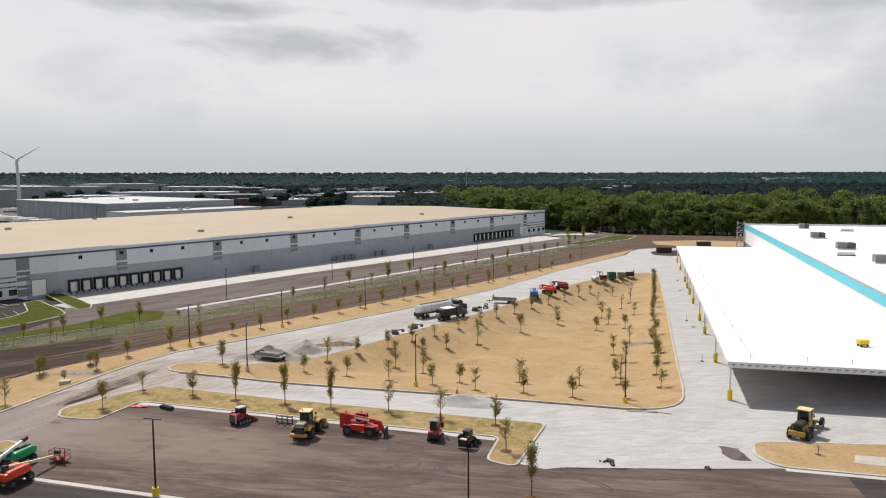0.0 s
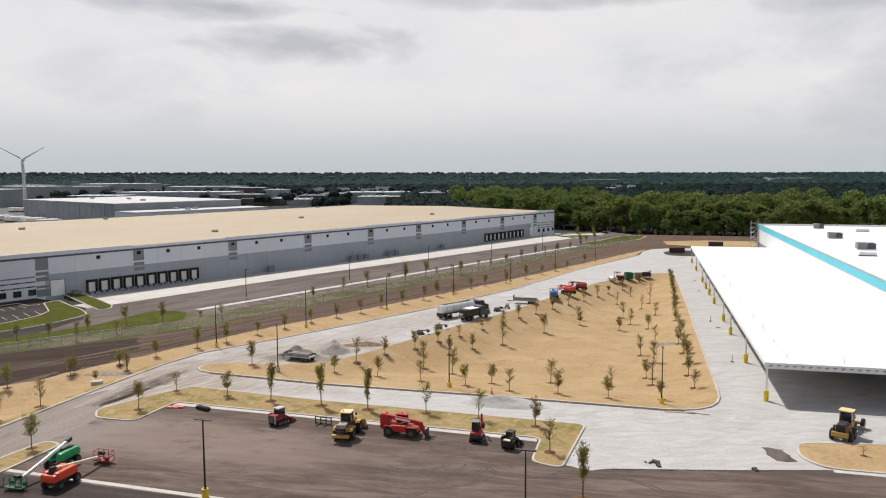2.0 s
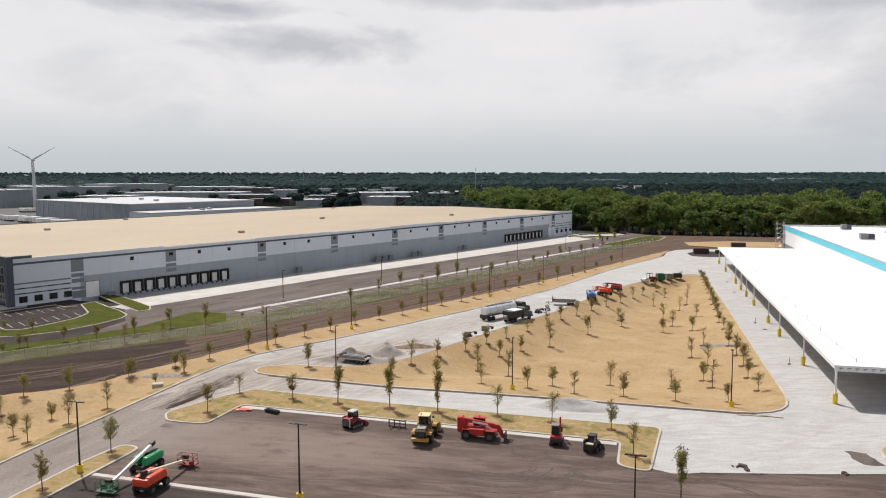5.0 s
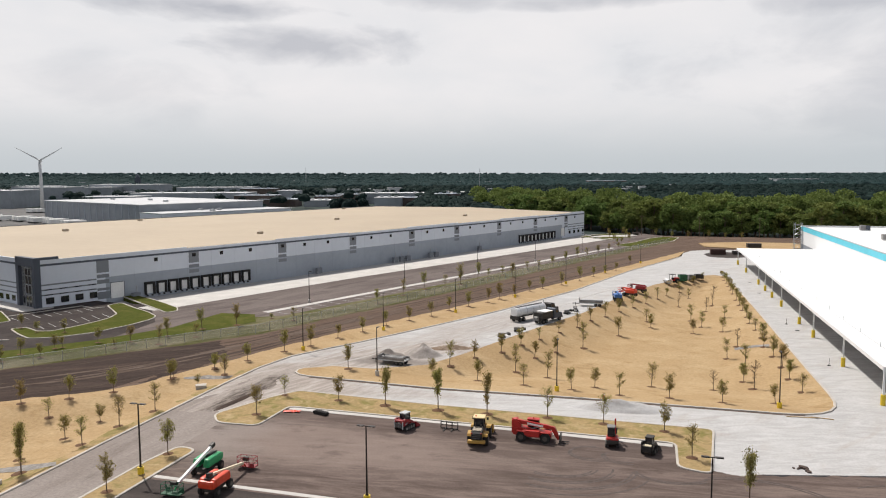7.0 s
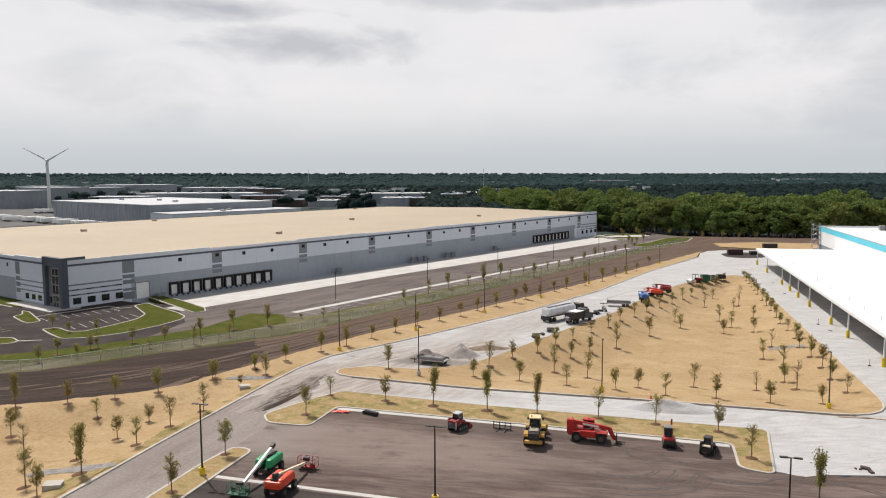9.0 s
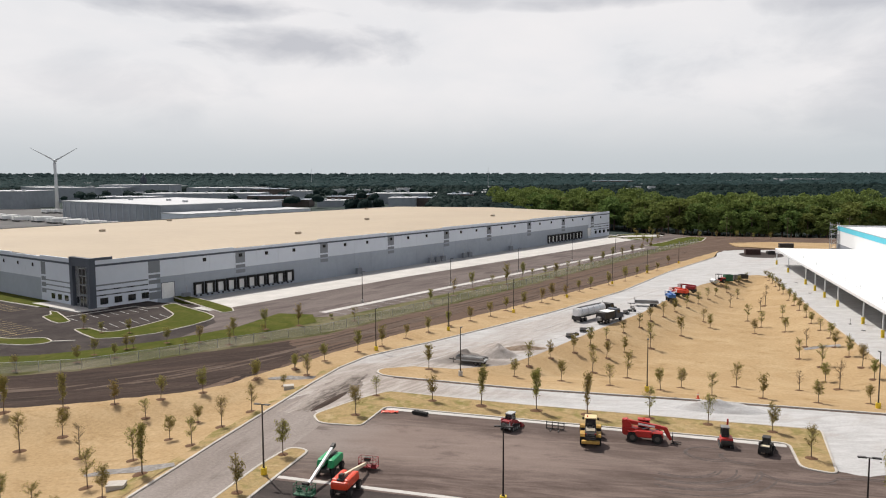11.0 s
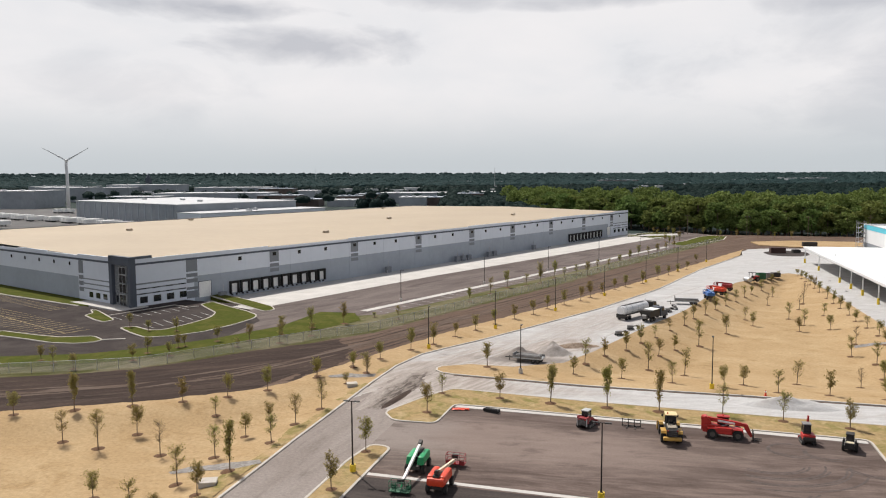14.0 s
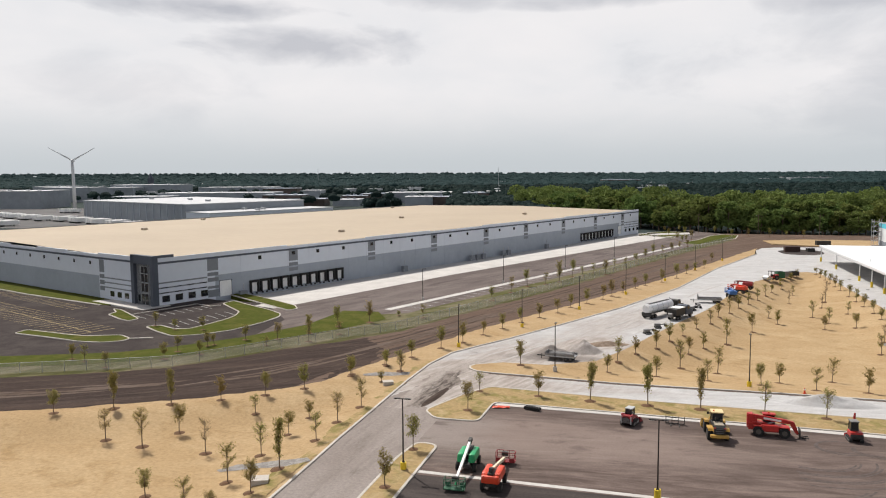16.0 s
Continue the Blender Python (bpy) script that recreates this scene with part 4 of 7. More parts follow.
    part("tower", t, M_DPANEL, w, "dark slate corner tower framing the entrance")
    part("entrance_wall", wall_box(None, 0.0, 0.3, -0.2, 10.9, 0.5, 8.0), M_WPANEL, w)
    for z0, z1 in ((0.2, 3.0), (3.6, 5.8), (6.2, 8.2), (8.5, 10.2)):
        g = part("entrance_glazing", wall_box(None, -0.12, 0.05, z0, z1, 2.6, 5.8), M_DGLASS, w)
        f = bmesh.new()
        for d in (2.55, 4.2, 5.8):
            wall_box(f, -0.2, 0.0, z0, z1, d - 0.06, d + 0.06)
        wall_box(f, -0.2, 0.0, z1, z1 + 0.15, 2.5, 5.86)
        part("glazing_frame", f, M_STEEL, g)
    for d in (1.0, 6.6):
        part("window", wall_box(None, -0.1, 0.05, 0.9, 2.6, d, d + 0.9), M_DGLASS, w)
    # loading docks: black shelter round a white door
    for a, b, k in docks:
        pitch = (b - a + 1.0) / k
        for i in range(k):
            s = a + i * pitch
            d = bmesh.new()
            wall_box(d, s, s + 0.42, -0.25, 3.2, -0.75, -0.03)
            wall_box(d, s + 2.78, s + 3.2, -0.25, 3.2, -0.75, -0.03)
            wall_box(d, s, s + 3.2, 2.75, 3.4, -0.8, -0.03)
            sh = part("dock_shelter", d, M_RUBBER, w, "black rubber dock shelter")
            part("dock_door", wall_box(None, s + 0.42, s + 2.78, 0.0, 2.75, -0.06, -0.02), M_WPAINT, sh, "white sectional dock door")
            for q in (0.6, 2.2):
                part("dock_bumper", wall_box(None, s + q, s + q + 0.4, -0.75, -0.3, -0.5, -0.03), M_BLACK, sh)
    for s in (20.2, 282.0):
        dr = part("drive_in_door", wall_box(None, s, s + 4.0, 0.0, 4.4, -0.05, 0.0), M_WPAINT, w, "white overhead drive-in door")
        f = bmesh.new()
        for e in ((s - 0.15, s, 0, 4.55), (s + 4.0, s + 4.15, 0, 4.55), (s, s + 4, 4.4, 4.55)):
            wall_box(f, e[0], e[1], e[2], e[3], -0.1, 0.0)
        part("door_frame", f, M_DPANEL, dr)
    # roof hatches and units
    for s, d in ((96, 27), (56, 94), (118, 143), (264, 147), (235, 31), (170, 60)):
        zr = 11.75 + 1.25 * (1 - abs(d - DEEP / 2) / (DEEP / 2))
        u = bmesh.new()
        box(u, (s, d, zr + 0.4), (2.0, 1.5, 0.7), bev=0.06)
        box(u, (s, d, zr + 0.82), (2.3, 0.7, 0.14))
        part("roof_unit", u, mat("unit_tan", (0.4, 0.33, 0.25), 0.6), w, "tan rooftop ventilation unit")
    return w


build_warehouse()


def build_utility():
    """Electrical gear against the dock wall."""
    for s, n in ((98, 1), (140, 3), (163, 2), (200, 1), (26.5, 1)):
        for i in range(n):
            p = yard(s + i * 4.0, -2.2)
            u = thing("utility_cabinet", pose(p[0], p[1], -1.14, 0, 0, 68.6), "grey steel utility cabinet with pipes on the apron", "utility cabinet", "utility cabinets")
            part("pad", box(None, (0, 0, 0.08), (2.8, 1.8, 0.16), bev=0.03), M_CONC, u)
            part("cabinet", box(None, (0, 0, 1.2), (2.3, 1.2, 2.1), bev=0.05), M_MPANEL, u)
            part("conduit", rod(None, (0.5, 0.3, 2.2), (0.5, 0.3, 4.2 - 0.5 * (i % 2)), 0.12), M_STEEL, u)
            part("guard_post", rod(None, (-1.3, -0.75, 0.16), (-1.3, -0.75, 1.15), 0.09), M_STEEL, u)
            part("guard_post", rod(None, (1.3, -0.75, 0.16), (1.3, -0.75, 1.15), 0.09), M_STEEL, u)


build_utility()

# ---- white building with canopy ----


def build_white_block():
    m = pose(10.2, 119.9, 0, 0, 0, 1.3)
    c = thing("canopy", m, "white flat-roofed loading canopy on steel posts with yellow bases", "canopy")
    L, W = 185.0, 27.0
    part("roof", box(None, (W / 2, L / 2, 6.0), (W, L, 0.14)), M_WROOF, c, "bright white membrane roof deck")
    part("fascia", box(None, (W / 2, -0.1, 5.62), (W + 0.3, 0.2, 0.9)), M_WWALL, c, "white insulated fascia over the opening")
    part("fascia", box(None, (-0.1, L / 2, 5.78), (0.2, L, 0.6)), M_WWALL, c)
    part("fascia", box(None, (W / 2, L + 0.1, 5.7), (W, 0.2, 0.74)), M_WWALL, c)
    for i in range(25):
        b = bmesh.new()
        box(b, (0.7 + i * 1.08, -0.215, 5.68), (0.55, 0.02, 0.14))
        box(b, (0.6 + i * 1.08, -0.215, 5.48), (0.3, 0.02, 0.07))
        part("print_mark", b, M_MPANEL, c, "grey printed mark on the wrap")
    g = bmesh.new()
    for i in range(16):
        y = 1 + i * 12.2
        box(g, (W / 2, y, 5.6), (W - 0.4, 0.3, 0.55))
    for x in (0.5, W / 2, W - 0.6):
        box(g, (x, L / 2, 5.3), (0.25, L - 0.5, 0.5))
    part("girder", g, M_WWALL, c)
    for y in (0.8, 24.7, 49.9, 65.0, 89.0, 104.0, 116.5, 130.0, 160.0, 184.0):
        for x in (0.3,):
            part("post", box(None, (x, y, 2.6), (0.26, 0.26, 5.2)), M_WWALL, c)
            gd = part("post_guard", rod(None, (x, y, 0), (x, y, 1.6), 0.36, seg=16), M_YELLOW, c, "yellow concrete-filled bollard round the post")
    # light strand lying on the deck
    for x, y0, y1 in ((3.2, 2, 60), (3.0, 70, 120)):
        part("cable", box(None, (x, (y0 + y1) / 2, 6.09), (0.05, y1 - y0, 0.04), rz=1.0), M_STEEL, c, "thin cable lying on the roof")
    for y in (2.0, 14, 26, 38, 50, 62, 80, 95, 110, 130, 150):
        part("roof_stanchion", rod(None, (3.2, y, 6.0), (3.2, y, 6.9), 0.05, seg=6), M_STEEL, c)
    for x in (11, 17, 22):
        part("roof_stanchion", rod(None, (x, 1.8, 6.0), (x, 1.8, 6.9), 0.05, seg=6), M_STEEL, c)
    b = thing("white_building", m, "long white metal building with a teal band and white roof", "industrial building")
    X0, X1, Y0, Y1, H = W, 160.0, -2.0, 212.0, 13.1
    part("wall_west", box(None, (X0 + 0.2, (Y0 + Y1) / 2, 8.6), (0.4, Y1 - Y0, 5.2)), M_WWALL, b)
    # Lower wall coloured grey to stand for the shade under the canopy.
    part("wall_shade_grey", box(None, (X0 + 0.22, (Y0 + Y1) / 2, 3.0), (0.36, Y1 - Y0, 6.0)), M_MPANEL, b, "lower wall behind the canopy, coloured grey for the shade there")
    part("wall_north", box(None, ((X0 + X1) / 2, Y1, 6.5), (X1 - X0, 0.4, 13.0)), M_WWALL, b)
    part("wall_south", box(None, ((X0 + X1) / 2, Y0, 6.5), (X1 - X0, 0.4, 13.0)), M_WWALL, b)
    part("wall_east", box(None, (X1, (Y0 + Y1) / 2, 6.5), (0.4, Y1 - Y0, 13.0)), M_WWALL, b)
    part("teal_band", box(None, (X0 + 0.17, (Y0 + Y1) / 2, 12.1), (0.5, Y1 - Y0, 1.8)), M_TEAL, b, "teal metal parapet band")
    part("coping", box(None, (X0 + 0.2, (Y0 + Y1) / 2, 13.06), (0.6, Y1 - Y0 + 0.4, 0.12)), M_STEEL, b)
    part("coping", box(None, ((X0 + X1) / 2, Y1, 13.06), (X1 - X0, 0.7, 0.16)), M_WWALL, b)
    part("roof", box(None, ((X0 + X1) / 2, (Y0 + Y1) / 2, 12.4), (X1 - X0 - 0.8, Y1 - Y0 - 0.4, 0.3)), M_WROOF, b, "bright white membrane roof")
    grey = mat("hvac_grey", (0.23, 0.225, 0.22), 0.6, 0.2, 0.15, 0.5)
    for x, y, s in ((41.5, 114, 0.95), (41.8, 151, 0.85), (42, 80, 0.95), (46, 196, 0.7), (72, 120, 0.95), (72, 160, 0.9)):
        u = thing("rooftop_unit", m @ pose(x, y, 12.55), "grey box rooftop air handling unit", "air handling unit", "rooftop units")
        part("curb", box(None, (0, 0, 0.15), (5.0 * s, 3.2 * s, 0.3)), M_WWALL, u)
        part("casing", box(None, (-1.1 * s, 0, 1.15), (2.6 * s, 2.8 * s, 1.7), bev=0.06), grey, u)
        part("condenser", box(None, (1.4 * s, 0, 1.05), (2.1 * s, 2.6 * s, 1.5), bev=0.06), M_DPANEL, u)
        part("fan", rod(None, (1.4 * s, 0, 1.8), (1.4 * s, 0, 1.92), 0.8 * s, seg=16), M_BLACK, u)
    for x, y in ((37.5, 97), (58, 185)):
        u = thing("roof_package", m @ pose(x, y, 12.55), "pale wrapped roofing package lying on the white roof", "package")
        part("wrap", box(None, (0, 0, 0.5), (4.2, 2.4, 1.0), bev=0.15), M_WROOF, u)
        part("timber", box(None, (0, -1.3, 0.1), (4.4, 0.2, 0.2)), M_BARK, u)
    # stair tower scaffold at the far corner
    s = thing("scaffold_tower", m @ pose(X0 - 1.4, Y1 - 1.5, 0), "grey steel scaffold stair tower at the building corner", "scaffold")
    for x in (-1.4, 1.2):
        for y in (-1.5, 1.5):
            part("standard", rod(None, (x, y, 0), (x, y, 14.4), 0.09, seg=6), M_STEEL, s)
    for k in range(8):
        z = 0.2 + k * 1.9
        bm = bmesh.new()
        for y in (-1.5, 1.5):
            rod(bm, (-1.4, y, z), (1.2, y, z), 0.06, seg=6)
        for x in (-1.4, 1.2):
            rod(bm, (x, -1.5, z), (x, 1.5, z), 0.06, seg=6)
        rod(bm, (-1.4, -1.5, z), (1.2, -1.5, z + 1.9 if k < 7 else z), 0.05, seg=6)
        part("ledger", bm, M_STEEL, s)
        part("deck", box(None, (-0.1, 0, z + 0.06), (2.4, 1.2, 0.08)), M_BARK, s)
    # yellow roofing cart on the canopy
    k = thing("roofing_cart", pose(31.5, 135.6, 6.07, 0, 0, 20), "yellow roofing cart standing on the white canopy", "cart")
    part("tray", box(None, (0, 0, 0.75), (1.6, 1.0, 0.7), bev=0.06, top=(1.15, 1.1)), M_YELLOW, k)
    part("frame", box(None, (0, 0, 0.34), (1.4, 0.8, 0.12)), M_BLACK, k)
    for x in (-0.5, 0.5):
        for y in (-0.45, 0.45):
            part("wheel", rod(None, (x, y - 0.06, 0.2), (x, y + 0.06, 0.2), 0.2, seg=14), M_RUBBER, k)


build_white_block()


# ---- light poles ----
def build_lamps():
    spots = [(-79.2, 68.9, 90, 2), (-51.0, 68.3, 90, 2), (-16.8, 68.2, 90, 2), (-68.3, 117.6, 0, 1), (-37.3, 116.3, 0, 1), (-4.5, 115.2, 0, 1), (-89.0, 131.6, 0, 1), (-80.4, 153.9, 0, 1),
             (-70.5, 179, 0, 1), (-60.5, 206, 0, 1), (-50, 236, 0, 1), (-40, 266, 0, 1), (-29, 298, 0, 1)]
    first = {}
    for x, y, rz, heads in spots:
        m = pose(x, y, basin(x, y) - 0.1 if -70 < x < 0 and 112 < y < 118 else 0.0, 0, 0, rz)
        key = (heads, x == -68.3)
        if key in first:
            copy_thing(first[key], m)
            continue
        p = thing("street_lamp", m, "dark bronze parking lot light pole on a " + ("bare grey" if key[1] else "yellow") + " concrete base", "street lamp", "parking lot light poles")
        first[key] = p
        part("base", rod(None, (0, 0, 0), (0, 0, 0.95), 0.36, seg=20), M_CONC if key[1] else M_YELLOW, p, "bare round concrete base" if key[1] else "yellow painted round concrete base")
        part("base_plate", box(None, (0, 0, 0.98), (0.34, 0.34, 0.06), bev=0.01), M_BRONZE, p)
        part("pole", box(None, (0, 0, 4.7), (0.17, 0.17, 7.45), bev=0.02, top=(0.7, 0.7)), M_BRONZE, p)
        for sgn in ((1, -1) if heads == 2 else (1,)):
            hd = part("lamp_head", box(None, (0, sgn * 0.62, 8.42), (0.36, 0.75, 0.11), bev=0.03), M_BRONZE, p)
            part("arm", box(None, (0, sgn * 0.14, 8.4), (0.07, 0.3, 0.07)), M_BRONZE, hd)
            part("lens", box(None, (0, sgn * 0.66, 8.355), (0.28, 0.55, 0.02)), M_WPAINT, hd)
    # slim poles in the warehouse yard
    yl = None
    for x, y in (yard(48, -50.5), yard(88, -50.5), yard(128, -50.5), yard(168, -50.5), yard(208, -50.5)):
        m = pose(x, y, 0.05)
        if yl:
            copy_thing(yl, m)
            continue
        yl = thing("street_lamp", m, "slim dark light pole standing in the truck court", "street lamp", "yard light poles")
        part("base", rod(None, (0, 0, 0), (0, 0, 0.8), 0.3, seg=16), M_CONC, yl)
        part("pole", box(None, (0, 0, 4.6), (0.16, 0.16, 7.6), top=(0.7, 0.7)), M_BRONZE, yl)
        part("lamp_head", box(None, (0.5, 0, 8.4), (0.8, 0.36, 0.12), bev=0.02), M_BRONZE, yl)


build_lamps()


# ---- young trees ----
def leaf_cloud(rng, pts, size, up=0.4):
    """Small folded leaf sprays round given centres: vertices and faces."""
    n = len(pts)
    a = rng.normal(size=(n, 3))
    a /= np.linalg.norm(a, axis=1)[:, None]
    b = np.cross(a, rng.normal(size=(n, 3)))
    b /= np.linalg.norm(b, axis=1)[:, None]
    s = size * rng.uniform(0.6, 1.4, size=(n, 1))
    c = np.cross(a, b) * 0.25 * s
    v = np.stack([pts + a * s, pts + b * s * 0.6 + c, pts - a * s, pts - b * s * 0.6 + c], axis=1).reshape(-1, 3)
    f = np.arange(4 * n).reshape(-1, 4)
    return v, f


def mesh_of(name, v, f, material):
    me = bpy.data.meshes.new(name)
    me.from_pydata(v.tolist(), [], f.tolist())
    me.materials.append(material)
    return me


def sapling(kind, seed):
    """A staked young street tree, 4 m high at scale 1: columnar, rounded, or sparse."""
    rng = np.random.default_rng(seed)
    t = thing("sapling", pose(0, 0, 0), "", "tree")
    tr = bmesh.new()
    lean = rng.normal(size=2) * 0.05
    rod(tr, (0, 0, 0), (lean[0], lean[1], 2.0), 0.065, 0.05, 7)
    rod(tr, (lean[0], lean[1], 2.0), (lean[0] * 2, lean[1] * 2, 3.7), 0.05, 0.014, 6)
    wid, lo, hi, nb, nl, size = {"column": (0.42, 0.9, 4.0, 34, 1400, 0.070), "round": (0.80, 1.25, 4.0, 34, 1400, 0.070), "sparse": (0.84, 1.15, 4.0, 32, 780, 0.062), "bare": (0.75, 1.1, 3.95, 36, 260, 0.046)}[kind]
    tips = []
    for i in range(nb):
        h = rng.uniform(lo, hi - 0.5)
        ang = rng.uniform(0, 2 * math.pi)
        k = (h - lo) / (hi - lo)
        reach = wid * (0.55 + 0.6 * math.sin(math.pi * min(1, k * 0.9 + 0.15))) * rng.uniform(0.5, 1.1)
        rise = reach * (2.0 if kind == "column" else 0.9) * rng.uniform(0.7, 1.2)
        a = Vector((lean[0] * h / 2, lean[1] * h / 2, h))
        b = a + Vector((math.cos(ang) * reach, math.sin(ang) * reach, min(rise, hi - h)))
        rod(tr, a, b, 0.022, 0.006, 4)
        tips.append((a, b))
    part("trunk", tr, M_BARK, t)
    pts = []
    for i in range(nl):
        a, b = tips[rng.integers(len(tips))]
        q = a.lerp(b, float(rng.uniform(0.25, 1.08)))
        pts.append(np.array(q) + rng.normal(size=3) * 0.13)
    pts = np.array(pts)
    v, f = leaf_cloud(rng, pts, size)
    ob = new("crown", mesh_of("crown", v, f, M_LEAFDRY if kind in ("bare",) or seed % 5 == 0 else M_LEAF))
    ob.parent = t
    mu = bmesh.new()
    bmesh.ops.create_cone(mu, cap_ends=True, segments=18, radius1=0.85, radius2=0.25, depth=0.16)
    for p in mu.verts:
        p.co.z += 0.05
        p.co.x *= 1 + 0.15 * noise.noise(p.co * 1.7 + Vector((seed, 0, 0)))
        p.co.y *= 1 + 0.15 * noise.noise(p.co * 1.9 + Vector((0, seed, 0)))
    part("mulch_ring", mu, M_MULCH, t, "dark bark mulch ring")
    return t


LABELS = {"column": "slender upright young tree in a bark mulch ring", "round": "leafy round-headed young tree in a bark mulch ring",
          "sparse": "thin young tree with sparse leaves in mulch", "bare": "nearly bare yellowing young tree in mulch"}
PROTO = {}


def plant(x, y, h, kind, seed, z=0.12):
    key = (kind, seed % 3)
    m = pose(x, y, z, 0, 0, (seed * 77) % 360)
    if key not in PROTO:
        PROTO[key] = sapling(kind, seed % 3 + {"column": 1, "round": 11, "sparse": 21, "bare": 30}[kind])
        tagged(PROTO[key], LABELS[kind], "", "young street trees")
        ob = PROTO[key]
    else:
        ob = copy_thing(PROTO[key], m)
    s = h / 4.0
    ob.matrix_basis = m @ Matrix.Diagonal((0.5 + s / 2, 0.5 + s / 2, s, 1))
    return ob


LAWN_TREES = [
    (-134.6, 76.2, 3.5, "r"), (-122.3, 71.9, 4.6, "s"), (-127.6, 80.2, 5.7, "c"), (-116, 71.1, 5.4, "s"), (-120.7, 84.2, 5.3, "c"), (-114.5, 77, 4.1, "r"), (-106.5, 71, 4.7, "b"),
    (-105.5, 57.6, 3.3, "r"), (-99, 55.4, 3.6, "s"), (-95.6, 54.7, 2.2, "r"), (-114.7, 88, 3.7, "r"), (-109.5, 92, 3.6, "r"), (-107.8, 86, 3, "s"), (-105.2, 96.8, 4.1, "r"),
    (-99.1, 79.4, 3.4, "r"), (-98.8, 71.4, 4.3, "s"), (-93.5, 66.1, 6.2, "c"), (-98.2, 62.6, 4.8, "s"), (-93.3, 59.1, 3.9, "r"),
]
DRIVE_TREES = [
    (-101, 105.8, 3.5, "r"), (-98.2, 114.7, 2.5, "r"), (-94.3, 111.8, 3.8, "s"), (-95.3, 105.1, 1.9, "r"), (-93.1, 90.7, 4.4, "s"), (-93.8, 83.7, 4.4, "s"), (-99.7, 87, 2.7, "r"),
    (-93.5, 76.1, 3.9, "s"),
]
STRIP_TREES = [
    (-92, 129.5, 4.5, "r"), (-89.1, 135.3, 4.4, "r"), (-86.9, 143.7, 2.9, "r"), (-95.2, 121.1, 3.4, "r"), (-97.6, 113.9, 2.9, "r"), (-93.8, 110.9, 3.2, "s"), (-101.3, 107, 3.1, "r"),
    (-78.4, 166, 3.5, "r"), (-75, 172.9, 3.5, "r"), (-72.9, 181.5, 3.6, "r"), (-69.5, 188.4, 4.1, "r"), (-66, 195.6, 4, "r"), (-64, 201.9, 4.7, "r"), (-61.4, 209.8, 3.2, "r"),
    (-58.3, 218.2, 3.3, "r"), (-55.6, 224.6, 3.7, "r"), (-50.9, 233.1, 4.2, "r"), (-46.4, 243.3, 4.7, "r"), (-43.1, 255.3, 3.4, "r"), (-40, 265.2, 2.9, "r"), (-36.8, 272.3, 3, "r"),
    (-32.8, 296.3, 3.2, "r"), (-84.2, 151.1, 3.5, "r"), (-81.5, 158.9, 3.4, "r"),
]
ISLAND_NEAR = [
    (-59.8, 122.1, 3.3, "r"), (-55.5, 136.3, 3.4, "r"), (-51.6, 121.8, 3.6, "r"), (-51.8, 143.5, 3.9, "r"), (-49.2, 151.1, 3.9, "r"), (-47.4, 135.2, 5.6, "s"), (-43.3, 120.2, 3.8, "s"),
    (-41, 132, 5.2, "s"), (-35.2, 118.8, 3.6, "r"), (-31.9, 123.5, 3.5, "r"), (-42.4, 153.2, 3.4, "r"), (-45.6, 146.3, 3.4, "r"), (-46.4, 158, 2.7, "s"), (-43.3, 166.4, 2.6, "s"),
    (-37.4, 160.4, 5.9, "s"), (-74.7, 120.1, 4.6, "r"), (-58.5, 129.1, 4.8, "s"), (-27.5, 116.3, 3.8, "s"), (-22.8, 129.2, 4.4, "s"), (-20, 117.1, 4, "r"), (-12.7, 130.3, 3.7, "b"),
    (-12.3, 116.3, 3.6, "r"),
]
ISLAND_MID = [
    (-40, 173.9, 3.6, "s"), (-37.7, 181.9, 3.4, "r"), (-34.7, 189, 4, "s"), (-31.8, 197.9, 3.5, "r"), (-30.7, 175.9, 4.5, "r"), (-24.9, 195, 3.5, "s"), (-23.7, 188.1, 3.6, "r"),
    (-14, 199.5, 4.5, "s"), (-14, 183.6, 3.5, "r"), (-11.8, 191, 4.2, "s"), (-9.7, 211.6, 4.3, "b"), (-7.7, 218.2, 6, "b"), (-6, 199, 3.4, "s"), (-7.5, 183, 3.4, "r"),
    (-5.8, 166.1, 4.2, "b"), (-8.5, 157, 4.4, "s"), (-5.9, 148.9, 4.5, "s"), (-7.1, 138.8, 3.6, "r"), (-6, 133, 5.5, "b"), (-4.5, 119.2, 3, "r"), (0.6, 127.7, 3.1, "s"),
]
ISLAND_ROW = [
    (-0.5, 152.8, 4.2, "r"), (-0.1, 144.2, 4.3, "r"), (-0.1, 136, 3.7, "r"), (-1.2, 161.7, 3.5, "r"), (-0.6, 169.9, 3.4, "r"), (-0.9, 178.5, 2.8, "s"), (-1.4, 186.9, 2.9, "r"),
    (-1.2, 194.5, 3.3, "r"), (-1.3, 204, 3.5, "r"), (-1.4, 211.6, 3.6, "r"), (-1.5, 219.8, 3.4, "r"), (-1.5, 230.6, 3.3, "r"), (-1.5, 237.9, 3.4, "r"), (-1.6, 244.8, 3.1, "r"),
    (-1.6, 252, 3.2, "r"), (-1.8, 258.5, 2.9, "r"), (-1.9, 265.2, 2.3, "r"),
]
ISLAND_BANK = [
    (-11.5, 252.9, 2.9, "r"), (-16, 239.7, 3.5, "s"), (-19.9, 230.9, 2.4, "r"), (-22.3, 223.8, 3.6, "s"), (-25.4, 214.9, 3.5, "s"), (-13.5, 234.6, 3.1, "s"), (-16.6, 220, 3.8, "b"),
    (-8.5, 261.3, 2.6, "s"), (-28.6, 206.3, 3.4, "s"),
]
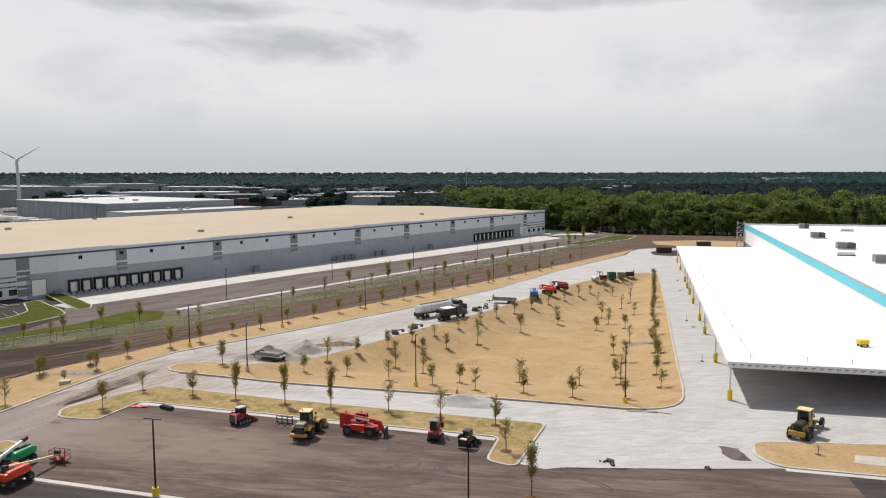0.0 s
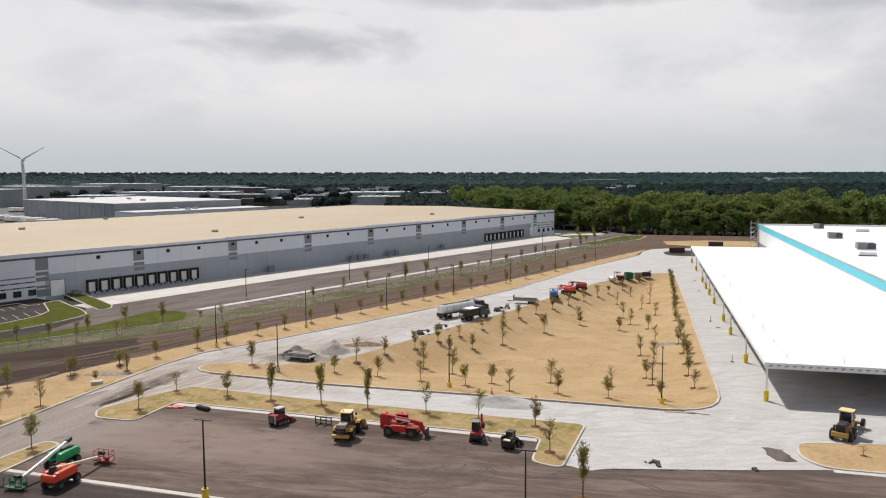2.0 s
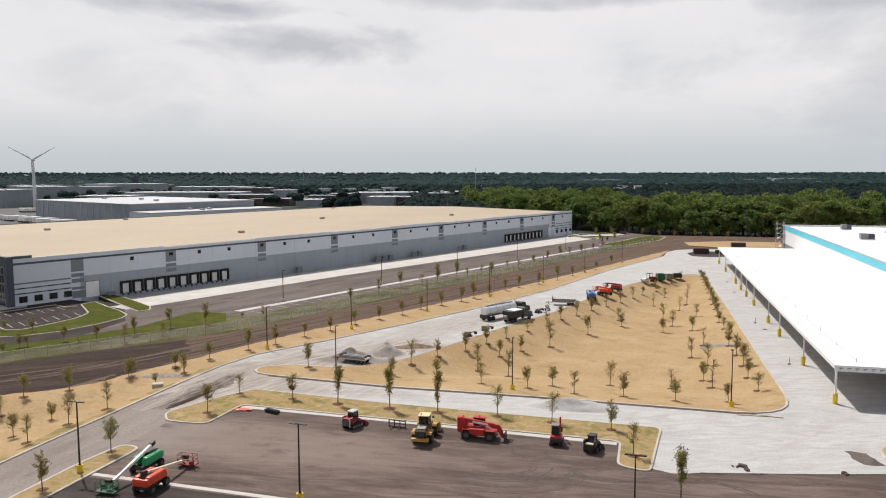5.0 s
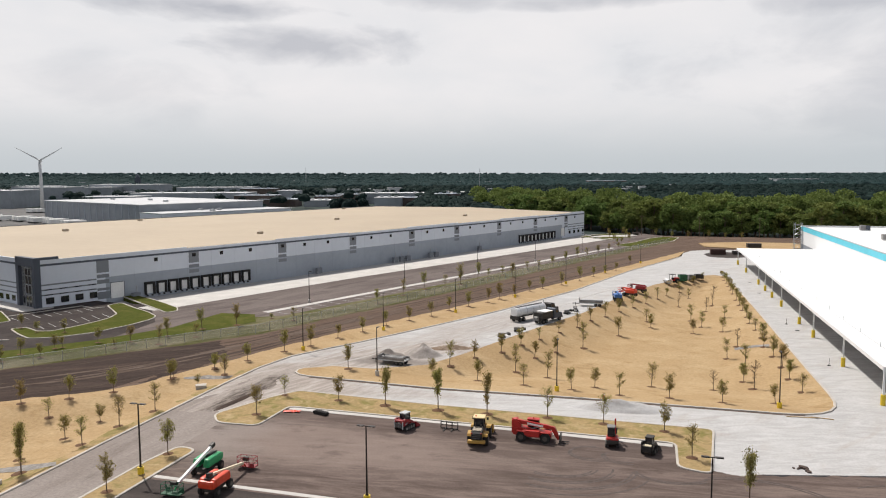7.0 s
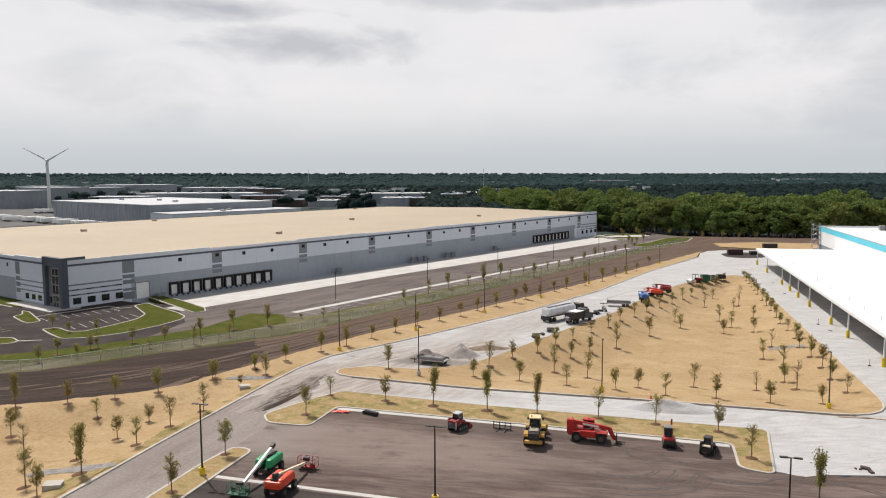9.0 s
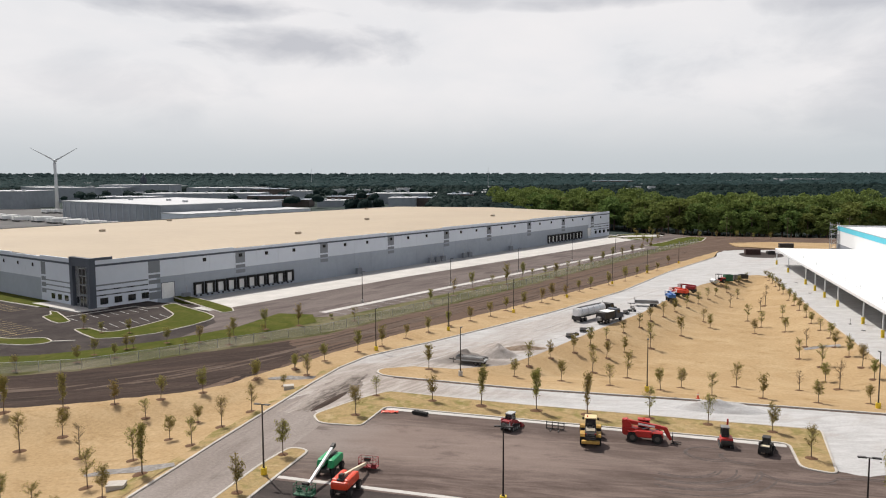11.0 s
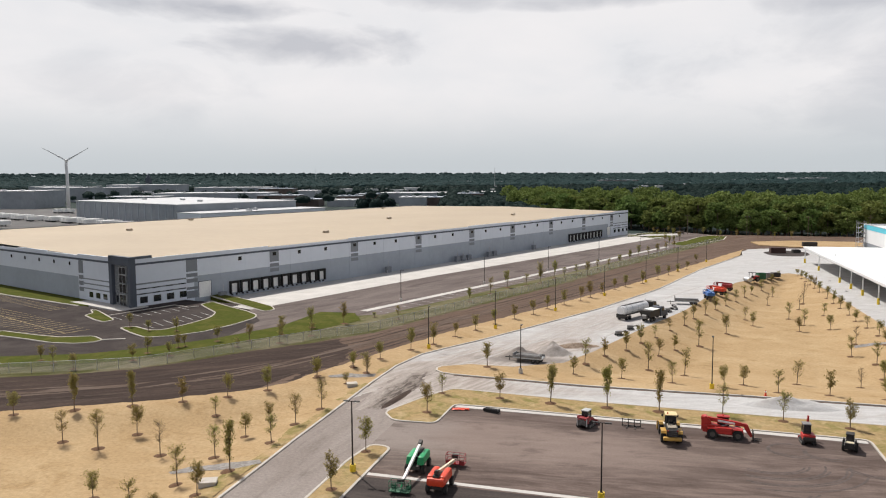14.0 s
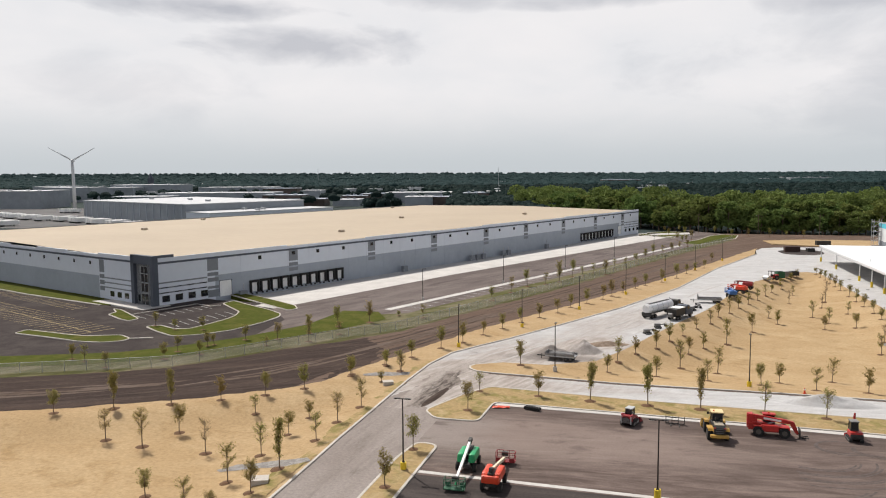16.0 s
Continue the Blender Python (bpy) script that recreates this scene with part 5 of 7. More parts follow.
VERGE_TREES = [
    (-156.1, 104.4, 3, "r"), (-139.4, 108.7, 3.2, "r"), (-140.5, 114.5, 3.3, "r"), (-135, 113.6, 2.8, "r"), (-137.7, 120.3, 3, "r"), (-136.9, 121.5, 2.3, "r"), (-133.3, 127.3, 3.3, "r"),
    (-126.5, 123.7, 1.8, "r"), (-160.8, 135.5, 3.2, "r"), (-153.8, 132.8, 2.5, "r"), (-147.8, 134.3, 3.1, "r"), (-127.1, 129.5, 3.5, "r"), (-123.1, 136.3, 4.3, "r"), (-120, 129.1, 4.2, "s"),
    (-120.3, 145.1, 4.6, "r"), (-116.8, 137.3, 2.9, "s"), (-115.2, 151.1, 5, "r"), (-104.9, 159.4, 3.4, "s"), (-111.4, 160.7, 1.2, "r"), (-152.3, 103.2, 3.3, "s"), (-145.6, 100.7, 2.8, "r"),
]
COURT_TREES = [
    (-94.5, 187.7, 4, "r"), (-92.1, 202.2, 4.9, "s"), (-89.6, 215.2, 5.1, "r"), (-85, 221.1, 3.8, "s"), (-81.6, 226.9, 6.7, "r"), (-79, 239.6, 5.6, "r"), (-76, 243.1, 3.4, "s"),
    (-73.1, 251.2, 3.5, "s"), (-68.9, 247.7, 4.9, "r"), (-67.1, 265.2, 3.6, "s"), (-63.7, 269.3, 3.7, "s"), (-60.2, 282.4, 3.8, "r"), (-57.3, 296.5, 4.4, "r"), (-54.5, 314, 4.6, "r"),
    (-50.7, 314.9, 4.2, "s"), (-47.1, 327.1, 4.3, "r"), (-43.6, 342.7, 3.5, "r"), (-40, 354.1, 3.1, "r"),
]
MEDIAN_TREES = [(-77.4, 92.4, 4.2), (-78.0, 102.4, 3.2), (-68.7, 101.9, 4.0), (-60.9, 101.2, 6.2), (-52.6, 101.0, 6.6), (-45.3, 101.0, 6.1), (-36.7, 101.6, 4.6), (-28.9, 100.9, 4.3), (-20.8, 99.8, 4.0),
                (-17.6, 90.7, 4.3), (-12.4, 78.0, 6.2), (18.8, 99.2, 1.3), (29.0, 100.6, 4.4)]
STRIP_KERB = ((-80.1, 75.3, 4.5, "r"), (-79.5, 63.5, 4.2, "r"))


def plant_all():
    kinds = {"r": "round", "s": "sparse", "c": "column", "b": "bare"}
    i = 0
    for group, rise in ((LAWN_TREES, swale), (DRIVE_TREES, swale), (STRIP_TREES, swale), (ISLAND_NEAR, basin), (ISLAND_MID, basin), (ISLAND_ROW, basin), (ISLAND_BANK, basin),
                        (VERGE_TREES, None), (COURT_TREES, None), (STRIP_KERB, None)):
        for x, y, h, k in group:
            plant(x, y, h, kinds[k], i, rise(x, y) if rise else 0.1)
            i += 1
    for (x, y, h), kd in zip(MEDIAN_TREES, ("round", "sparse", "round", "column", "column", "column", "sparse", "sparse", "round", "sparse", "column", "bare", "sparse")):
        plant(x, y, h, kd, i)
        i += 1


plant_all()


# ---- woodland ----
def big_tree(seed):
    rng = np.random.default_rng(seed)
    t = thing("tree", pose(0, 0, 0), "full green broadleaf tree at the wood's edge", "tree", "woodland edge trees")
    tr = bmesh.new()
    rod(tr, (0, 0, 0), (0.2, 0.1, 6), 0.35, 0.24, 8)
    rod(tr, (0.2, 0.1, 6), (0, 0.3, 13), 0.24, 0.08, 7)
    pts = []
    for i in range(26):
        h = rng.uniform(3.0, 14.5)
        k = (h - 2) / 14
        ang = rng.uniform(0, 2 * math.pi)
        rad = 5.2 * math.sin(math.pi * min(0.98, 0.18 + 0.75 * k)) * rng.uniform(0.3, 1.0)
        c = np.array((math.cos(ang) * rad, math.sin(ang) * rad, h))
        if i % 4 == 0:
            rod(tr, (0.1, 0.1, max(2, h - 3)), c, 0.1, 0.03, 5)
        r = rng.uniform(1.2, 2.3)
        d = rng.normal(size=(60, 3))
        d /= np.linalg.norm(d, axis=1)[:, None]
        pts.append(c + d * r * rng.uniform(0.55, 1.05, size=(60, 1)) * np.array((1, 1, 0.75)))
    part("trunk", tr, M_BARK, t)
    v, f = leaf_cloud(rng, np.concatenate(pts), 0.6)
    ob = new("crown", mesh_of("crown", v, f, M_WOOD))
    ob.parent = t
    return t


def build_woods():
    rng = np.random.default_rng(5)
    proto = [big_tree(s) for s in range(6)]
    used = set()
    edge = [(-125, 560), (-66, 490), (-19, 455), (9, 443), (47, 447), (120, 450), (260, 470)]
    ex, ey = [e[0] for e in edge], [e[1] for e in edge]
    spots = []
    for row in range(7):
        x = -120.0 - row * 12
        while x < 255:
            spots.append((x + rng.normal() * 1.5, float(np.interp(x, ex, ey)) + row * 9 + rng.normal() * 2.5, row))
            x += 9.5
    for x in np.arange(-168, -120, 8.0):
        for row in range(3):
            spots.append((x + rng.normal() * 2, 640 + row * 10 - (x + 120) * 0.55 + rng.normal() * 3, 5))
    spots = [p for p in spots if p[0] > -30 - 0.222 * (p[1] + 7)]
    front = [p for p in spots if p[2] < 3]
    deep = [(x, y, rng.uniform(10, 18), rng.uniform(5.5, 8.5)) for x, y, row in spots if row >= 3]
    clump_field("woods_interior", "dense green broadleaf wood behind its edge", deep, M_WOOD, 8, 420, 0.85)
    for i, (x, y, row) in enumerate(front):
        k = int(rng.integers(6))
        m = pose(x, y, -1.6, 0, 0, rng.uniform(0, 360)) @ Matrix.Diagonal((*(rng.uniform(1.05, 1.5, 2)), 1, 1))
        s = rng.uniform(0.85, 1.42)
        if k not in used:
            used.add(k)
            ob = proto[k]
        else:
            ob = copy_thing(proto[k], m)
        ob.matrix_basis = m @ Matrix.Diagonal((s, s, s, 1))


def crown_domes(rng, spots, flat=1.0):
    """Rough rounded crowns, one for each spot: vertices and faces."""
    n, seg = len(spots), 6
    a = np.arange(seg) * 2 * math.pi / seg
    ring = [(1.0, -0.55), (0.95, 0.15), (0.6, 0.65), (0.08, 0.86)]
    unit = np.array([(rr * math.cos(t + k), rr * math.sin(t + k), z) for k, (rr, z) in enumerate(ring) for t in a])
    v = spots[:, None, :3] + (unit * (1, 1, flat))[None] * spots[:, 3][:, None, None] * rng.uniform(0.68, 1.05, size=(n, len(unit), 1))
    quad = np.array([(k * seg + i, k * seg + (i + 1) % seg, (k + 1) * seg + (i + 1) % seg, (k + 1) * seg + i) for k in range(3) for i in range(seg)])
    f = quad[None] + (np.arange(n) * len(unit))[:, None, None]
    return v.reshape(-1, 3), f.reshape(-1, 4)


def clump_field(name, label, spots, material, seed, quads=14, size=3.0, domes=False, flat=1.0):
    """Woodland too far off to tell trees apart: crowns of leaf sprays in one mesh."""
    rng = np.random.default_rng(seed)
    spots = np.asarray(spots)
    n = len(spots)
    d = rng.normal(size=(n, quads, 3))
    d /= np.linalg.norm(d, axis=2)[:, :, None]
    d[:, :, 2] = (np.abs(d[:, :, 2]) * 1.1 - 0.25) * flat
    r = spots[:, 3][:, None, None]
    pts = spots[:, None, :3] + d * r * rng.uniform(0.6, 1.0, size=(n, quads, 1))
    v, f = leaf_cloud(rng, pts.reshape(-1, 3), size)
    if domes:
        dv, df = crown_domes(rng, spots, flat)
        v, f = np.concatenate([dv, v]), np.concatenate([df, f + len(dv)])
    me = mesh_of(name, v, f, material)
    me.shade_smooth()
    return tagged(new(name, me), label, "woodland", "", "stuff")


build_woods()


def build_far_woods():
    rng = np.random.default_rng(9)
    fx, fy = -math.sin(radians(15.7)), math.cos(radians(15.7))
    rx_, ry_ = fy, -fx
    for nm, near, far, count, hgt, rad, quads, size, leaf, flat in (("far_woods", 560, 1500, 7000, 8.5, 7.0, 14, 1.3, M_FARLEAF_HAZE, 0.7), ("far_woods_ridge", 1500, 4600, 15000, 10, 13, 5, 2.2, M_RIDGE_HAZE, 0.4)):
        out = []
        while len(out) < count:
            d = near * (far / near) ** rng.uniform(0, 1)
            a = rng.uniform(-0.72, 0.72)
            x, y = fx * d + rx_ * d * a, fy * d + ry_ * d * a
            left = a < 0.02 - 60 / d
            if d < 1500 and left and (d < 820 or rng.uniform() < (0.95 if d < 1000 else 0.85 if d < 1220 else 0.15)):
                continue
            if noise.noise(Vector((x / 160, y / 160, 0.3))) > 0.32:
                continue
            lift = max(0.0, (d - 2500) / 2100) * 16
            out.append((x, y, hgt * rng.uniform(0.55, 1.1) + lift, rad * rng.uniform(0.7, 1.3)))
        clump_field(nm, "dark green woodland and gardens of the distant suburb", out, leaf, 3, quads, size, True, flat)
    # groups of trees among the works buildings
    out = [(x + rng.normal() * 7, y + rng.normal() * 7, rng.uniform(3, 8), rng.uniform(4, 6.5)) for x, y in
           ((-603, 670), (-592, 652), (-613, 687), (-317, 669), (-312, 677), (-302, 676), (-299, 688), (-230, 725), (-222, 722), (-380, 612), (-375, 592)) for k in range(5)]
    clump_field("yard_trees", "dark green trees standing among the works buildings", out, M_FARLEAF_HAZE, 5, 60, 1.3, True)
    # wooded rise along the skyline
    out = []
    for k in range(2600):
        a = rng.uniform(-0.75, 0.75)
        row = k % 5
        d = 4350 + 100 * row
        top = (41 - 19.3 * a) * (0.6 + 0.1 * row)
        rad = rng.uniform(12, 20)
        out.append((fx * d + rx_ * d * a, fy * d + ry_ * d * a, top - 0.75 * rad + rng.normal() * 1.5, rad))
    clump_field("skyline_woods", "dark woodland along the far skyline, its leaf colour tinted with haze", out, M_RIDGE_HAZE, 6, 6, 4.0, True, 0.6)


build_far_woods()


# ---- distance ----
def far_block(x, y, rz, l, w, h, label, wall, roof, bays=0):
    b = thing("far_building", pose(x, y, -1.6, 0, 0, rz), label, "industrial building")
    part("wall", box(None, (0, 0, h / 2), (l, w, h)), wall, b)
    part("roof", box(None, (0, 0, h + 0.2), (l + 0.8, w + 0.8, 0.5)), roof, b)
    for i in range(bays):
        part("pilaster", box(None, (-l / 2 + (i + 0.5) * l / bays, -w / 2 - 0.15, h / 2 - 0.2), (0.8, 0.4, h - 0.5)), M_GPANEL, b)
    for i in range(3):
        part("roof_unit", box(None, (-l / 2 + l * (0.22 + 0.27 * i), w * (0.1 * (i % 2) - 0.1), h + 1.1), (3.5, 2.5, 1.4)), roof, b)
    return b


M_FARYARD = mat("far_yard_concrete", (0.085, 0.083, 0.08), 0.9, 0, 0.2, 3.0, big=30)


def build_distance():
    # the near white warehouse, its flank and its lower annex
    a, c = Vector((-497, 507)), Vector((-359.4, 441.7))
    d = (c - a)
    rz = math.degrees(math.atan2(d.y, d.x))
    nrm = Vector((-d.y, d.x)).normalized()
    p = (a + c) / 2 + nrm * 50
    far_block(p.x, p.y, rz, d.length, 100, 15.6, "long pale metal warehouse with ribbed grey flank", M_FARWALL, M_FARROOF, 16)
    q = c + nrm * 52 + d.normalized() * 15
    far_block(q.x, q.y, rz, 29, 104, 10.5, "low white annex of the pale warehouse", M_WPANEL, M_FARROOF)
    for x, y, l, w, h, kind in ((-735, 700, 62, 60, 19, 0), (-826, 874, 69, 50, 19.4, 0), (-964, 1002, 60, 50, 18.7, 0), (-842, 999, 49, 50, 17.1, 0), (-824, 1041, 110, 50, 20.6, 0), (-665, 1034, 110, 50, 16.5, 0),
                                (-585, 1015, 50, 30, 15.1, 1), (-555, 805, 134, 50, 14.3, 0), (-465, 792, 46, 30, 12.1, 1), (-606, 732, 60, 40, 12.0, 0), (-509, 958, 26, 40, 13.5, 0), (-436, 789, 43, 30, 7.9, 1),
                                (-391, 799, 29, 40, 6.9, 0), (-388, 904, 52, 30, 10.5, 1), (-336, 903, 88, 50, 12.3, 0), (-299, 773, 28, 40, 11.1, 0), (-270, 792, 38, 30, 10.5, 1), (-253, 838, 29, 30, 13.3, 1),
                                (-271, 950, 44, 50, 12.2, 0), (-402, 845, 29, 20, 9.7, 1), (-150, 1900, 90, 40, 17, 1), (330, 2300, 110, 30, 17, 0)):
        rz = 13.0
        far_block(x, y, rz, l, w, h, ("low pale industrial shed with a flat roof", "brown brick works building")[kind], (M_FARWALL, M_BRICK)[kind], (M_FARROOF, M_GPANEL)[kind])
    # parked lorry trailers in the far yard
    slab("far_yard", [(-560, 415), (-395, 420), (-372, 470), (-480, 520), (-500, 600), (-640, 700), (-800, 640), (-700, 480)], -1.45, M_FARYARD, 0.2, label="pale concrete lorry yard behind the warehouse", category="yard")
    first = None
    for bx, by, k, dx, dy, turn in ((-506, 492, 22, 4.0, -1.9, 65), (-640, 548, 22, 4.4, -2.1, 65), (-560, 462, 14, 4.4, -2.1, 65), (-600, 600, 12, 4.0, 2.0, -25)):
        for i in range(k):
            if (i * 7 + k) % 5 in (0, 3):
                continue
            m = pose(bx + i * dx * 1.3, by + i * dy * 1.3, -1.45, 0, 0, turn)
            if first:
                copy_thing(first, m)
                continue
            first = thing("trailer", m, "white box lorry trailer parked in a far yard", "trailer", "parked trailers")
            part("box_body", box(None, (0, 0, 2.6), (13.5, 2.6, 2.9)), M_WPAINT, first)
            part("bogie", box(None, (-4.5, 0, 0.6), (2.6, 2.4, 1.1)), M_RUBBER, first)
            part("landing_leg", box(None, (3.5, 0, 0.6), (0.3, 2.0, 1.2)), M_BLACK, first)
    # wind turbine
    t = thing("wind_turbine", pose(-606, 622, -1.6, 0, 0, 25), "white three-bladed wind turbine at rest behind the warehouses", "wind turbine")
    part("tower", rod(None, (0, 0, 0), (0, 0, 50), 1.9, 1.1, 20), M_TURB, t, smooth=True)
    part("nacelle", box(None, (0, 0.8, 50.3), (2.2, 5.0, 2.2), bev=0.4), M_TURB, t)
    part("hub", rod(None, (0, -2.8, 50.3), (0, -1.6, 50.3), 0.7, 1.2, 14), M_TURB, t)
    for k in range(3):
        a = radians(60 + 120 * k)
        bm = bmesh.new()
        pts = [(0.5, 0), (1.1, 4), (0.8, 12), (0.35, 24.5), (0.0, 24.8), (-0.15, 12), (-0.35, 4), (-0.5, 0)]
        prism(bm, pts, -0.18, 0.18)
        bmesh.ops.transform(bm, matrix=pose(0, -2.2, 50.3) @ Matrix.Rotation(a, 4, "Y"), verts=bm.verts[:])
        part("blade", bm, M_TURB, t)
    # church tower and masts on the skyline
    c = thing("church_tower", pose(-1352, 1756, -1.6), "dark distant church tower with a spire above the trees", "tower")
    part("shaft", box(None, (0, 0, 14), (11, 11, 28)), M_DPANEL, c)
    part("spire", rod(None, (0, 0, 28), (0, 0, 41), 6.5, 0.3, 8), M_DPANEL, c)
    for x, y, h in ((-980, 1990, 52), (640, 2300, 62), (-330, 1330, 45)):
        k = thing("mast", pose(x, y, -1.6), "thin grey radio mast on the skyline", "mast")
        part("shaft", rod(None, (0, 0, 0), (0, 0, h), 0.5, 0.3, 6), M_STEEL, k)


build_distance()


# ---- machines ----
P_RED = mat("red_machine_paint", (0.43, 0.025, 0.02), 0.42, 0, 0.15, 0.4, big=1.5)
P_DRED = mat("dark_red_machine_paint", (0.27, 0.025, 0.03), 0.45, 0, 0.15, 0.4, big=1.5)
P_YEL = mat("construction_yellow_paint", (0.44, 0.262, 0.058), 0.5, 0, 0.15, 0.4, big=1.5)
P_TAN = mat("sunbleached_cab_roof", (0.66, 0.52, 0.28), 0.55, 0, 0.06, 0.5)
P_GREEN = mat("green_lift_paint", (0.015, 0.30, 0.11), 0.42, 0, 0.12, 0.4, big=1.5)
P_ORANGE = mat("orange_lift_paint", (0.64, 0.058, 0.02), 0.42, 0, 0.1, 0.4, big=1.5)
P_BLUE = mat("blue_machine_paint", (0.04, 0.13, 0.36), 0.45, 0, 0.12, 0.4, big=1.5)
P_GREY = mat("dusty_grey_metal", (0.20, 0.195, 0.19), 0.6, 0.2, 0.18, 0.3, big=1.0)
P_DARK = mat("greasy_dark_steel", (0.04, 0.037, 0.034), 0.6, 0.2, 0.25, 0.3)
P_RIM = mat("dusty_rim", (0.085, 0.075, 0.066), 0.6, 0.1, 0.15, 0.2)
P_CREAM = mat("cream_boom_paint", (0.66, 0.58, 0.42), 0.5, 0, 0.06, 0.4)
P_ALU = mat("polished_tank_aluminium", (0.72, 0.72, 0.72), 0.35, 0.0, 0.05, 0.6)
P_RUST = mat("dark_rust", (0.06, 0.03, 0.025), 0.8, 0, 0.25, 0.5)
M_DIRT = blend_mat("brown_dirt", [(0.20, 0.145, 0.105), (0.28, 0.22, 0.17), (0.12, 0.085, 0.06)], (0.5, 2, 1.2), 0.95, 0.08)
P_HOOD = mat("dusty_grey_hood", (0.30, 0.26, 0.20), 0.55, 0, 0.15, 0.4)
P_LGREY = mat("pale_grey_paint", (0.42, 0.43, 0.43), 0.5, 0, 0.1, 0.4)
P_DGREEN = mat("dark_green_steel", (0.02, 0.10, 0.05), 0.6, 0, 0.2, 0.5)


def wheel(parent, x, y, r, w, rim=None):
    """A treaded tyre standing on the ground, with its rim."""
    bm = rod(None, (x, y - w / 2, r), (x, y + w / 2, r), r, seg=22)
    bmesh.ops.bevel(bm, geom=[e for e in bm.edges if len(e.link_faces) == 2 and any(len(f.verts) > 5 for f in e.link_faces)], offset=min(0.09, r * 0.16), segments=2, affect="EDGES")
    for k in range(14):
        a = 2 * math.pi * k / 14
        box(bm, (x + math.cos(a) * r * 0.985, y, r + math.sin(a) * r * 0.985), (0.06, w * 0.9, 0.07), ry=-math.degrees(a))
    t = part("wheel", bm, M_RUBBER, parent)
    part("rim", rod(None, (x, y - w / 2 - 0.02, r), (x, y + w / 2 + 0.02, r), r * 0.5, seg=16), rim or P_RIM, t)
    return t


def cab(parent, c, s, roofm, frame_m, base_z):
    """A glazed cab: posts, panes and roof."""
    x, y, z = c
    l, w, h = s
    cb = part("cab", box(None, (x, y, z + 0.15 * h), (l * 0.96, w * 0.96, 0.3 * h), bev=0.04), frame_m, parent)
    for i in (-1, 1):
        for j in (-1, 1):
            part("post", rod(None, (x + i * l * 0.46, y + j * w * 0.46, z + 0.25 * h), (x + i * l * 0.42, y + j * w * 0.42, z + h), 0.05, seg=6), frame_m, cb)
    part("glass", box(None, (x, y, z + 0.62 * h), (l * 0.86, w * 0.86, 0.66 * h), top=(0.94, 0.94)), M_DGLASS, cb)
    part("cab_roof", box(None, (x, y, z + h + 0.06), (l * 1.06, w * 1.08, 0.14), bev=0.05), roofm, cb)
    return cb


